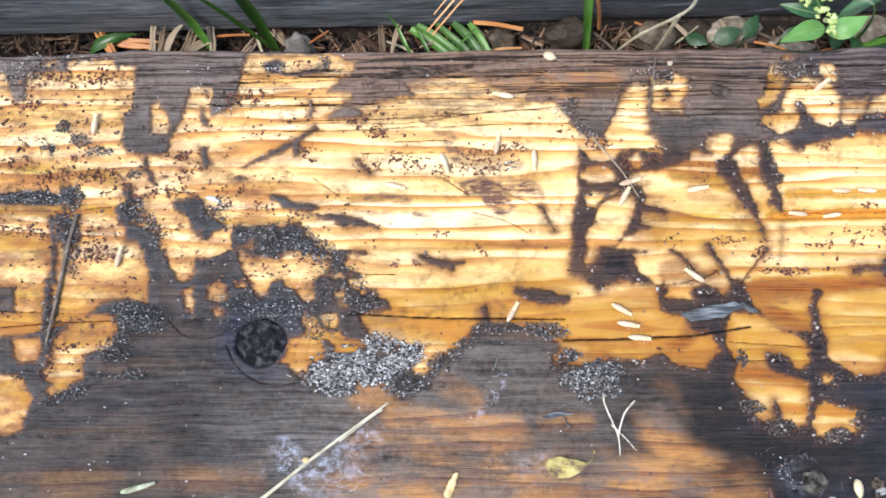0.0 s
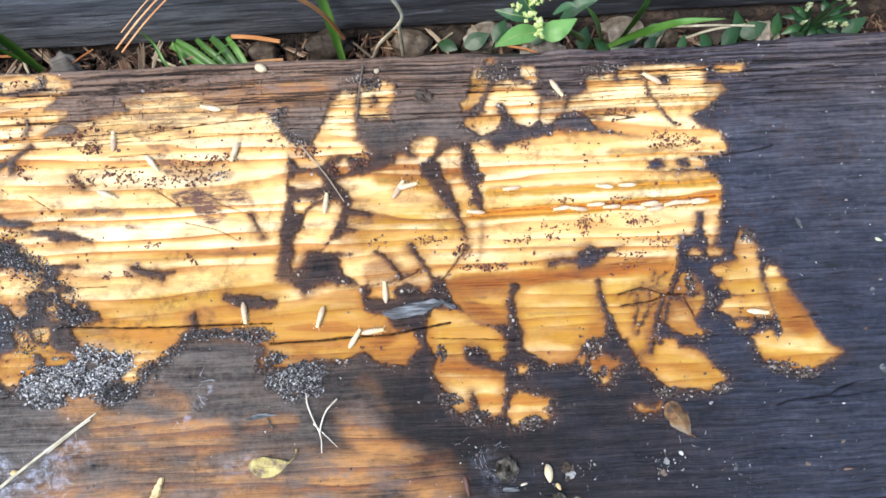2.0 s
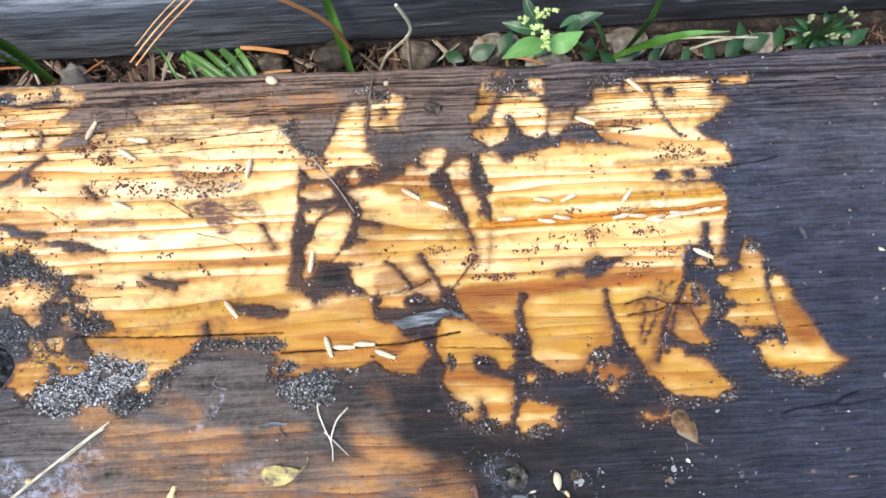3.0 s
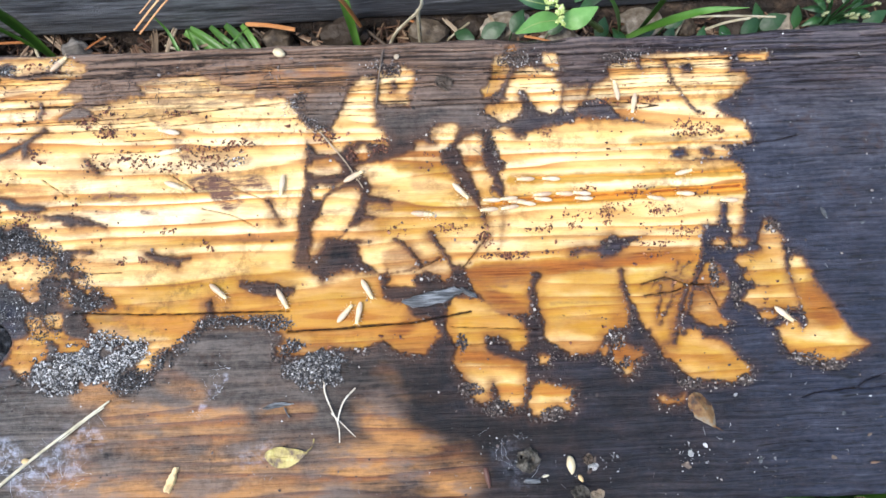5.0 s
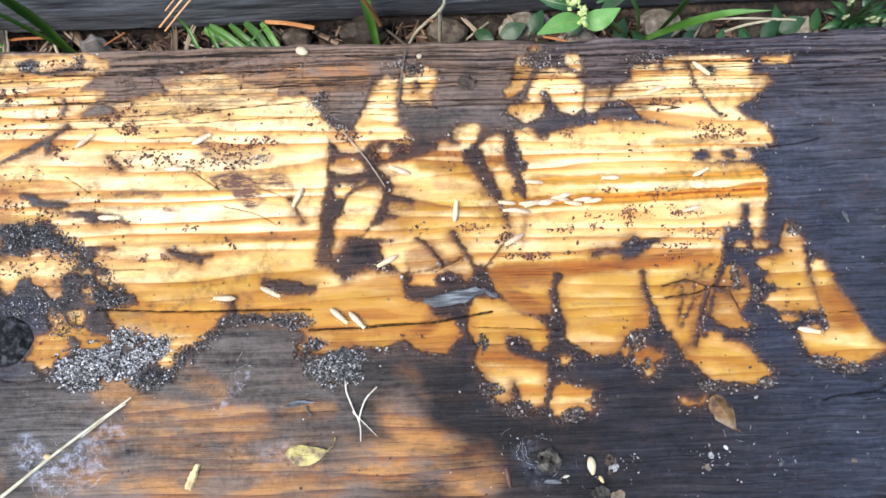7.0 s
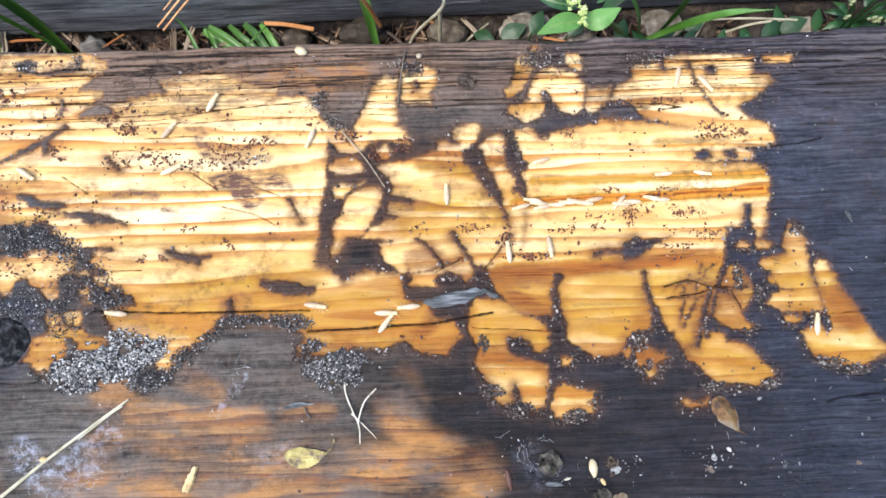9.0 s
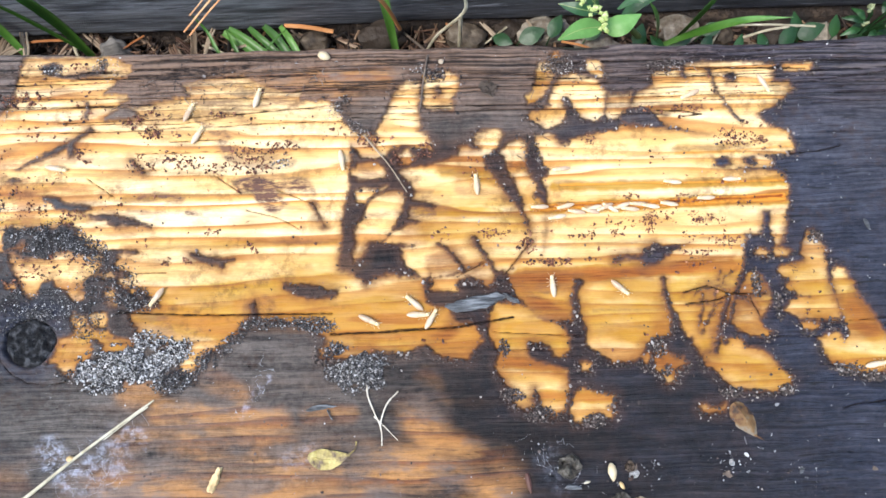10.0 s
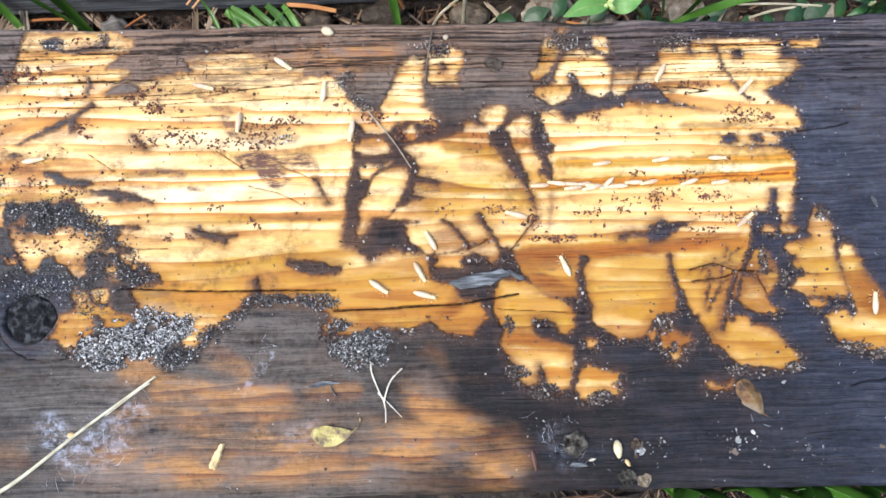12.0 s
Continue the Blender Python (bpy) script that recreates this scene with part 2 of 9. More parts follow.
    cloud = s.noise(s.scale(p, (34, 62, 1)), 1.0, 5, 0.62)
    worn_n = s.math("MULTIPLY", worn, s.ramp(s.math("ADD", s.math("MULTIPLY", grainy, 0.35), s.math("MULTIPLY", cloud, 0.65)), (0.37, 0.0), (0.57, 1.0)), clamp=True)
    wear = s.ramp(ring, (0.0, (0.52, 0.250, 0.080)), (0.5, (0.44, 0.195, 0.058)), (0.82, (0.28, 0.100, 0.030)), (0.94, (0.17, 0.055, 0.019)), (1.0, (0.38, 0.168, 0.049)))
    wear = s.mix(s.ramp(s.noise(s.scale(p, (48, 110, 1)), 1.0, 4, 0.6), (0.47, 0.0), (0.60, 0.8)), wear, (0.175, 0.142, 0.125))
    wear = s.mix(s.ramp(s.noise(s.scale(p, (60, 340, 1)), 1.0, 4, 0.6), (0.50, 0.0), (0.64, 0.55)), wear, (0.21, 0.125, 0.075))
    skin = s.mix(worn_n, skin, wear)
    # where the skin is gone
    ragged = s.math("ADD", edge, s.math("ADD", s.math("MULTIPLY", s.math("SUBTRACT", mid, 0.5), 0.6), s.math("MULTIPLY", s.math("SUBTRACT", ragged_n, 0.5), 0.9)))
    bare = s.ramp(s.math("MULTIPLY", s.math("ADD", ragged, 0.6), 0.7), (0.04, 0.0), (0.95, 1.0))
    col = s.mix(bare, skin, fresh)
    col = s.mix(s.math("MULTIPLY", dirt, s.ramp(s.noise(p, 420, 4, 0.7), (0.45, 0.0), (0.6, 0.9)), clamp=True), col, (0.045, 0.022, 0.013))
    hairs = s.noise(s.scale(warp, (15, 1250, 1)), 1.0, 3, 0.6)
    col = s.mix(s.math("MULTIPLY", s.math("MULTIPLY", s.ramp(hairs, (0.54, 0.0), (0.64, 0.3)), check), s.math("SUBTRACT", 1.0, bare), clamp=True), col, (0.24, 0.20, 0.18))
    dashes = s.noise(s.scale(warp, (90, 1000, 1)), 1.0, 3, 0.6)
    col = s.mix(s.math("MULTIPLY", s.math("MULTIPLY", s.ramp(dashes, (0.35, 0.75), (0.42, 0.0)), s.math("SUBTRACT", 1.0, s.math("MULTIPLY", grey, 0.7), clamp=True)), s.math("SUBTRACT", s.math("SUBTRACT", 1.0, bare), s.math("MULTIPLY", worn_n, 0.8), clamp=True)), col, (0.005, 0.0045, 0.0045))
    # splits painted near black, for dirt and for the shade their shallow relief lacks
    split = s.math("MULTIPLY", s.math("MAXIMUM", s.ramp(checks, (0.34, 1.0), (0.40, 0.0)), s.math("MULTIPLY", s.ramp(hairs, (0.38, 0.9), (0.44, 0.0)), check)), check, clamp=True)
    gap = s.ramp(s.math("ADD", crack, s.math("MULTIPLY", s.math("SUBTRACT", ragged_n, 0.5), 0.30)), (0.90, 0.0), (1.0, 1.0))
    open_wood = s.math("MAXIMUM", split, gap)
    col = s.mix(s.math("MULTIPLY", open_wood, 0.94), col, (0.010, 0.007, 0.006))
    rough = s.mix(bare, s.ramp(grainy, (0.38, 0.26), (0.62, 0.44)), s.ramp(mid, (0.3, 0.42), (0.7, 0.58)))
    gloss = s.mix(bare, (0.16, 0.16, 0.16), (0.08, 0.08, 0.08))
    skin_h = s.math("ADD", s.math("MULTIPLY", streak, 1.5), s.math("ADD", s.math("MULTIPLY", fine, 0.5), s.math("MULTIPLY", blotch, 0.6)))
    wood_h = s.math("ADD", s.math("MULTIPLY", ring, 0.25), s.math("ADD", s.math("MULTIPLY", fibre, 0.35), s.math("MULTIPLY", fine, 0.25)))
    h = s.math("ADD", s.mix(bare, skin_h, wood_h), s.math("MULTIPLY", open_wood, -1.0))
    return s.done(col, rough, s.bump(h, 0.7, 0.0008), Specular_IOR_Level=gloss)


def timber_wood():
    s = Nodes("grey_weathered_board")
    p = s.coords()
    warp = s.shift(p, s.scale(s.noise(p, 30, 2, color=True), (0.0, 0.0012, 0.0012)))
    st = s.noise(s.scale(warp, (34, 520, 520)), 1.0, 7, 0.78)
    lines = s.noise(s.scale(warp, (48, 620, 620)), 1.0, 4, 0.7)
    broad = s.noise(p, 16, 3)
    col = s.ramp(st, (0.36, (0.006, 0.0075, 0.012)), (0.48, (0.027, 0.031, 0.043)), (0.60, (0.070, 0.078, 0.100)), (0.72, (0.19, 0.205, 0.245)))
    col = s.mix(s.ramp(broad, (0.4, 0.0), (0.75, 0.4)), col, (0.075, 0.079, 0.09))
    col = s.mix(s.ramp(lines, (0.58, 0.0), (0.68, 0.8)), col, (0.30, 0.32, 0.37))
    col = s.mix(s.ramp(lines, (0.33, 0.8), (0.41, 0.0)), col, (0.007, 0.007, 0.009))
    # paler along the grain towards the left end
    along = s.node("SeparateXYZ", 0, Vector=p)
    pale_end = s.math("MULTIPLY", s.ramp(s.math("ADD", s.math("MULTIPLY", along, 2.4), s.math("MULTIPLY", broad, 0.35)), (-0.0, 0.6), (0.35, 0.0)), s.ramp(st, (0.40, 0.1), (0.60, 1.0)))
    col = s.mix(pale_end, col, (0.33, 0.36, 0.40))
    return s.done(col, 0.62, s.bump(s.math("ADD", st, lines), 0.8, 0.0012))


def plain(name, stops, scale=200.0, rough=0.6, bump=0.4, dist=0.0003, stretch=(1, 1, 1), island=False, spread=0.0, **more):
    """An uneven surface: colour by noise through stops, varied by piece."""
    s = Nodes(name)
    p = s.scale(s.coords(), stretch)
    n = s.noise(p, scale, 4, 0.6)
    if island:
        g = s.t.nodes.new("ShaderNodeNewGeometry")
        n = s.math("ADD", s.math("MULTIPLY", n, 1 - spread), s.math("MULTIPLY", g.outputs["Random Per Island"], spread))
    elif spread:
        g = s.t.nodes.new("ShaderNodeObjectInfo")
        n = s.math("ADD", s.math("MULTIPLY", n, 1 - spread), s.math("MULTIPLY", g.outputs["Random"], spread))
    return s.done(s.ramp(n, *stops), rough, s.bump(s.noise(p, scale * 2.5, 3), bump, dist), **more)


M_BOARD = board_wood()
M_TIMBER = timber_wood()
M_KNOT = plain("black_knot", ((0.36, (0.003, 0.003, 0.0034)), (0.52, (0.012, 0.0124, 0.0135)), (0.66, (0.055, 0.056, 0.060))), 420, 0.7, 0.9, 0.0008, Specular_IOR_Level=0.1)
M_SOIL = plain("litter_soil", ((0.3, (0.005, 0.0035, 0.003)), (0.55, (0.020, 0.012, 0.008)), (0.75, (0.075, 0.05, 0.032))), 180, 0.85, 1.0, 0.002)
M_FRASS = plain("pale_frass", ((0.18, (0.010, 0.009, 0.009)), (0.38, (0.055, 0.051, 0.048)), (0.58, (0.22, 0.21, 0.20)), (0.86, (0.60, 0.585, 0.56))), 900, 0.6, 0.5, 0.0002, island=True, spread=0.85)
M_FRASS_DARK = plain("dark_frass", ((0.1, (0.008, 0.007, 0.007)), (0.42, (0.020, 0.017, 0.017)), (0.70, (0.045, 0.040, 0.039)), (0.84, (0.16, 0.15, 0.147)), (0.97, (0.56, 0.55, 0.54))), 900, 0.5, 0.5, 0.0002, island=True, spread=0.88)
M_CRUMB = plain("brown_crumb", ((0.1, (0.024, 0.009, 0.007)), (0.42, (0.085, 0.026, 0.015)), (0.75, (0.19, 0.062, 0.028)), (0.96, (0.34, 0.16, 0.075))), 800, 0.6, 0.5, 0.0002, island=True, spread=0.85)
M_SPECK = plain("white_speck", ((0.1, (0.35, 0.34, 0.33)), (0.9, (0.75, 0.74, 0.72))), 900, 0.6, 0.4, 0.0002, island=True, spread=0.8)
M_STRAW = plain("dry_straw", ((0.3, (0.27, 0.235, 0.15)), (0.5, (0.45, 0.40, 0.28)), (0.7, (0.62, 0.57, 0.44))), 160, 0.5, 0.4, 0.0003, (1, 1, 1))
M_FIBRE = plain("pale_root_fibre", ((0.3, (0.45, 0.37, 0.27)), (0.7, (0.72, 0.66, 0.55))), 300, 0.6)
M_SEED = plain("cream_seed", ((0.3, (0.42, 0.32, 0.18)), (0.7, (0.60, 0.51, 0.34))), 300, 0.4, 0.2)
M_TWIG = plain("dark_twig", ((0.3, (0.035, 0.024, 0.018)), (0.6, (0.12, 0.085, 0.06)), (0.8, (0.34, 0.28, 0.22))), 260, 0.6, 0.6, 0.0004)
M_YLEAF = plain("yellowed_leaf", ((0.38, (0.06, 0.03, 0.010)), (0.47, (0.20, 0.145, 0.035)), (0.58, (0.34, 0.27, 0.072)), (0.75, (0.46, 0.40, 0.15))), 380, 0.5, 0.6, 0.0004)
M_BLEAF = plain("brown_dry_leaf", ((0.40, (0.022, 0.010, 0.004)), (0.47, (0.095, 0.040, 0.009)), (0.54, (0.14, 0.075, 0.022)), (0.62, (0.145, 0.115, 0.080))), 190, 0.75, 0.6, 0.0004)
M_OCHRE = plain("split_wood_bit", ((0.3, (0.40, 0.25, 0.09)), (0.7, (0.68, 0.50, 0.26))), 300, 0.6, 0.5, 0.0003)
M_GREENBIT = plain("grey_green_stalk", ((0.3, (0.16, 0.17, 0.09)), (0.7, (0.45, 0.46, 0.32))), 300, 0.6)
M_FLAKE = plain("grey_skin_flake", ((0.34, (0.012, 0.012, 0.013)), (0.50, (0.055, 0.058, 0.061)), (0.68, (0.20, 0.21, 0.22))), 420, 0.5, 0.9, 0.0006, (0.35, 2.6, 1))
M_SILK = plain("white_silk", ((0.3, (0.55, 0.57, 0.62)), (0.7, (0.8, 0.82, 0.86))), 300, 0.5, 0.1)
M_GRASS = plain("grass_blade", ((0.3, (0.022, 0.070, 0.010)), (0.6, (0.055, 0.150, 0.020)), (0.8, (0.14, 0.29, 0.07))), 90, 0.4, 0.3, 0.0003, (1, 1, 0.3), spread=0.35)
M_LEAF = plain("weed_leaf", ((0.3, (0.055, 0.15, 0.026)), (0.6, (0.10, 0.24, 0.05)), (0.8, (0.16, 0.32, 0.09))), 160, 0.5, 0.5, 0.0005, spread=0.2)
M_CLOVER = plain("dark_green_leaf", ((0.3, (0.008, 0.035, 0.010)), (0.7, (0.028, 0.095, 0.026))), 160, 0.45, 0.5, 0.0005, spread=0.3)
M_STEM = plain("weed_stem", ((0.3, (0.14, 0.20, 0.05)), (0.7, (0.30, 0.36, 0.13))), 200, 0.5)
M_FLOWER = plain("pale_flower", ((0.3, (0.26, 0.34, 0.08)), (0.6, (0.46, 0.52, 0.20)), (0.8, (0.66, 0.70, 0.42))), 500, 0.5, 0.3, island=True, spread=0.4)
M_NEEDLE = plain("dry_pine_needle", ((0.3, (0.30, 0.10, 0.03)), (0.6, (0.50, 0.22, 0.08)), (0.8, (0.66, 0.40, 0.20))), 120, 0.45, 0.3, spread=0.4)
M_CHIP = plain("mulch_chip", ((0.22, (0.014, 0.007, 0.005)), (0.42, (0.055, 0.026, 0.016)), (0.60, (0.15, 0.085, 0.052)), (0.82, (0.46, 0.36, 0.26))), 110, 0.75, 0.8, 0.0008, (0.35, 2, 2), spread=0.45)
M_SHRED = plain("mulch_shreds", ((0.2, (0.006, 0.0035, 0.003)), (0.50, (0.030, 0.015, 0.009)), (0.72, (0.12, 0.060, 0.033)), (0.86, (0.26, 0.18, 0.115)), (0.97, (0.50, 0.40, 0.28))), 140, 0.75, 0.8, 0.0006, island=True, spread=0.7)
M_STONE = plain("pebble", ((0.36, (0.030, 0.020, 0.013)), (0.48, (0.10, 0.075, 0.050)), (0.56, (0.17, 0.145, 0.115)), (0.66, (0.36, 0.32, 0.26))), 260, 0.7, 0.8, 0.0008, spread=0.5)
M_BUD = plain("grey_green_bud", ((0.3, (0.09, 0.115, 0.045)), (0.7, (0.24, 0.27, 0.14))), 500, 0.55, 0.3, island=True, spread=0.5)
M_TAN = plain("bleached_straw_strip", ((0.25, (0.08, 0.05, 0.03)), (0.5, (0.24, 0.175, 0.115)), (0.78, (0.45, 0.37, 0.27))), 120, 0.7, 0.6, 0.0005, (0.3, 2, 2), spread=0.35)
M_BARK = plain("grey_split_wood", ((0.25, (0.03, 0.025, 0.022)), (0.5, (0.105, 0.095, 0.086)), (0.78, (0.26, 0.245, 0.23))), 90, 0.75, 0.9, 0.0008, (0.3, 2.5, 2.5))
M_SCRAP = plain("grey_dead_leaf", ((0.34, (0.020, 0.017, 0.013)), (0.50, (0.070, 0.060, 0.047)), (0.68, (0.20, 0.18, 0.15))), 420, 0.7, 0.7, 0.0004)
M_DEBRIS = plain("dark_brown_debris", ((0.1, (0.010, 0.007, 0.006)), (0.5, (0.032, 0.020, 0.016)), (0.8, (0.11, 0.080, 0.068)), (0.96, (0.42, 0.38, 0.34))), 900, 0.65, 0.5, 0.0002, island=True, spread=0.85)
M_GREYBIT = plain("grey_dust_bit", ((0.1, (0.10, 0.10, 0.105)), (0.6, (0.30, 0.30, 0.30)), (0.95, (0.66, 0.65, 0.63))), 900, 0.7, 0.4, 0.0002, island=True, spread=0.8)
M_BODY = plain("termite_body", ((0.3, (0.50, 0.35, 0.20)), (0.7, (0.64, 0.50, 0.32))), 500, 0.35, 0.2, 0.0001)
M_BELLY = plain("termite_abdomen", ((0.28, (0.38, 0.25, 0.155)), (0.5, (0.52, 0.39, 0.26)), (0.75, (0.66, 0.54, 0.39))), 350, 0.3, 0.2, 0.0001, spread=0.3)
M_HEAD = plain("termite_head", ((0.3, (0.74, 0.52, 0.24)), (0.7, (0.86, 0.70, 0.42))), 500, 0.3, 0.2, 0.0001)


# ---- the ground ----
def ground():
    xs = np.r_[-40, -8, -2, -0.6, np.linspace(-0.34, 0.4, 150), 0.7, 2, 8, 40]
    ys = np.r_[-40, -8, -2, -0.6, np.linspace(-0.3, 0.2, 110), 0.6, 2, 8, 40]
    X, Y = np.meshgrid(xs, ys)
    near = (np.abs(X) < 0.5) & (np.abs(Y) < 0.5)
    Z = -0.046 + np.where(near, 0.004 * fbm(X * 60, Y * 60, 4, 5), 0.0)
    Z -= np.where(near, 0.006 * np.exp(-(((Y - 0.03) / 0.018) ** 2)), 0.0)
    under = (Y < 0.004) & (Y > -0.144) & near
    Z = np.where(under, np.minimum(Z, -0.0452), Z)
    back = (Y > 0.030) & near
    Z = np.where(back, np.minimum(Z, -0.0533), Z)
    gap = (Y > 0.0045) & (Y < 0.0325) & near
    Z = np.where(gap, Z - 0.009, Z)
    nx, ny = len(xs), len(ys)
    i = (np.arange(ny - 1)[:, None] * nx + np.arange(nx - 1)).ravel()
    me = bpy.data.meshes.new("ground")
    me.from_pydata(np.stack([X.ravel(), Y.ravel(), Z.ravel()], 1).tolist(), [], np.stack([i, i + 1, i + nx + 1, i + nx], 1).tolist())
    tagged(part("ground", me, M_SOIL), "dark soil with rotting litter under the boards", "ground", kind="structure")


ground()

# ---- the eaten board ----
# Outlines on the board's upper face in millimetres: x along the board, y across it from the far edge.
# Patches where the dark skin has been eaten away:
EATEN = []
EATEN.append([(-180.3, -5.8), (-168.2, -6.7), (-166.8, -10.0), (-165.7, -14.5), (-163.4, -16.2), (-160.9, -15.5), (-160.8, -10.9), (-160.4, -7.3), (-157.3, -6.4), (-148.9, -6.4), (-149.2, -2.2), (-134.7, -2.5), (-133.7, -6.6), (-132.2, -6.6), (-132.1, -4.7), (-127.7, -4.8), (-127.7, -13.0), (-128.0, -18.4), (-130.7, -19.7), (-129.8, -24.7), (-130.5, -28.2), (-128.8, -31.8), (-125.7, -32.7), (-121.9, -33.1), (-120.5, -54.4), (-119.0, -78.0), (-127.4, -81.3), (-137.3, -82.2), (-147.1, -84.5), (-151.9, -86.1), (-171.7, -87.7)])
EATEN.append([(-122.6, -33.3), (-115.7, -32.6), (-115.6, -29.2), (-114.4, -26.6), (-112.8, -23.9), (-111.3, -19.4), (-110.5, -15.8), (-110.0, -12.2), (-109.3, -11.5), (-103.0, -11.9), (-103.3, -13.7), (-104.1, -15.9), (-104.1, -18.4), (-103.6, -21.3), (-101.4, -20.2), (-99.2, -19.5), (-98.1, -17.7), (-96.0, -14.5), (-95.1, -10.5), (-94.3, -5.4), (-93.2, -1.8), (-91.9, -1.0), (-86.6, -1.8), (-82.3, -1.1), (-67.4, -0.9), (-64.8, -2.4), (-60.9, -3.9), (-60.4, -5.7), (-62.1, -7.5), (-65.0, -8.4), (-64.6, -10.0), (-66.7, -11.6), (-68.3, -13.4), (-65.4, -14.0), (-61.4, -14.0), (-60.7, -15.3), (-63.1, -16.2), (-64.4, -18.0), (-57.6, -18.0), (-55.9, -16.8), (-47.3, -15.9), (-46.4, -14.9), (-39.6, -14.9), (-38.4, -16.4), (-30.1, -17.3), (-23.3, -16.1), (-21.6, -14.0), (-18.2, -16.5), (-13.0, -13.9), (-10.0, -14.8), (-10.5, -17.5), (-4.5, -17.0), (0.6, -17.0), (3.1, -18.4), (4.2, -21.1), (5.8, -24.2), (8.0, -26.5), (8.4, -29.1), (7.3, -31.2), (7.1, -37.8), (6.6, -45.6)])
EATEN.append([(7.1, -37.8), (6.2, -45.6), (5.6, -51.5), (5.0, -54.9), (4.6, -61.7), (4.0, -66.7), (3.9, -69.5), (7.5, -70.0), (18.5, -81.5), (-14.0, -83.4), (-19.7, -84.0), (-20.8, -79.0), (-22.1, -82.4), (-24.6, -86.3), (-27.9, -89.5), (-31.9, -91.9), (-35.2, -93.5), (-37.6, -97.8), (-40.0, -99.4), (-42.4, -98.8), (-40.8, -95.1), (-39.2, -90.5), (-43.3, -90.1), (-48.2, -89.8), (-53.1, -87.2), (-55.6, -83.8), (-56.5, -81.7), (-53.2, -80.7), (-48.3, -78.9), (-48.3, -77.3), (-51.3, -75.0), (-54.1, -73.1), (-56.6, -71.5), (-58.3, -68.2), (-60.4, -66.8), (-60.9, -64.0), (-56.8, -63.1), (-63.5, -61.4), (-96.9, -61.3), (-120.1, -61.3), (-122.9, -32.9), (-64.0, -35.7)])
EATEN.append([(-91.8, -63.9), (-80.1, -63.4), (-68.4, -63.9), (-65.8, -67.3), (-62.8, -69.8), (-64.9, -70.6), (-69.9, -69.0), (-72.4, -69.3), (-72.3, -72.3), (-71.1, -75.6), (-73.0, -76.1), (-76.5, -72.3), (-79.8, -70.1), (-82.3, -71.4), (-83.9, -73.9), (-85.5, -75.1), (-87.2, -73.9), (-89.8, -69.7), (-91.6, -67.2)])
EATEN.append([(-65.7, -74.3), (-63.2, -73.6), (-60.7, -74.3), (-59.8, -75.9), (-61.5, -77.3), (-63.9, -77.1), (-65.5, -75.9)])
EATEN.append([(-59.6, -71.5), (-58.0, -71.2), (-56.6, -72.8), (-56.3, -74.3), (-58.2, -74.0)])
EATEN.append([(-72.9, -80.5), (-70.4, -82.2), (-69.5, -85.4), (-63.7, -86.2), (-62.0, -88.7), (-56.3, -89.5), (-55.5, -91.4), (-59.5, -92.4), (-63.6, -91.9), (-64.5, -89.5), (-67.0, -87.9), (-68.6, -87.9), (-66.9, -91.1), (-67.6, -93.5), (-70.0, -95.1), (-71.7, -94.3), (-71.6, -96.7), (-73.2, -98.8), (-75.6, -97.5), (-77.3, -95.1), (-79.0, -94.3), (-77.5, -91.1), (-76.8, -87.8), (-74.3, -87.5), (-71.9, -87.9), (-71.1, -86.2), (-72.8, -83.8), (-73.4, -81.7)])
EATEN.append([(-67.9, -82.2), (-66.0, -81.7), (-63.8, -82.7), (-64.3, -84.0), (-66.6, -84.0)])
EATEN.append([(-115.5, -58.7), (-113.9, -57.5), (-108.9, -56.5), (-105.5, -57.9), (-102.9, -59.3), (-97.9, -57.6), (-96.3, -56.6), (-95.5, -61.3), (-99.3, -62.7), (-101.7, -64.7), (-105.1, -64.3), (-105.8, -66.4), (-107.3, -69.7), (-110.1, -70.5), (-111.6, -68.0), (-113.4, -66.3), (-115.0, -62.1)])
EATEN.append([(-101.3, -73.7), (-98.8, -72.7), (-96.6, -73.9), (-96.5, -76.0), (-98.6, -77.3), (-100.7, -76.4)])
EATEN.append([(-100.7, -79.3), (-97.7, -78.8), (-95.7, -80.0), (-96.8, -81.6), (-99.6, -81.6)])
EATEN.append([(-93.9, -71.4), (-91.4, -71.1), (-90.7, -72.7), (-93.0, -73.6)])
EATEN.append([(-108.2, -74.7), (-106.9, -74.4), (-105.2, -78.0), (-105.3, -79.6), (-107.0, -79.0)])
EATEN.append([(-121.5, -17.6), (-119.5, -16.3), (-118.3, -18.5), (-116.6, -20.8), (-115.9, -23.4), (-116.5, -25.8), (-118.3, -26.4), (-120.6, -26.0), (-121.2, -22.1)])
EATEN.append([(-145.9, -87.8), (-143.6, -86.1), (-140.6, -82.9), (-137.3, -82.1), (-129.1, -80.4), (-127.4, -81.3), (-127.5, -84.5), (-127.8, -87.8), (-129.2, -90.2), (-133.3, -90.7), (-136.5, -92.3), (-137.0, -95.9), (-136.8, -99.1), (-139.1, -100.7), (-140.6, -102.3), (-142.9, -103.9), (-145.0, -104.2), (-146.3, -102.3), (-144.9, -100.4), (-147.4, -99.4), (-148.4, -97.5), (-146.9, -95.9), (-146.0, -92.6)])
EATEN.append([(-157.5, -88.1), (-150.1, -87.8), (-149.5, -91.0), (-150.8, -94.3), (-155.3, -94.6), (-157.1, -92.6)])
EATEN.append([(-170.5, -99.4), (-158.2, -98.3), (-154.0, -99.4), (-152.9, -102.3), (-151.5, -104.7), (-151.6, -107.9), (-152.9, -111.0), (-153.5, -113.7), (-157.5, -114.6), (-168.8, -115.3)])
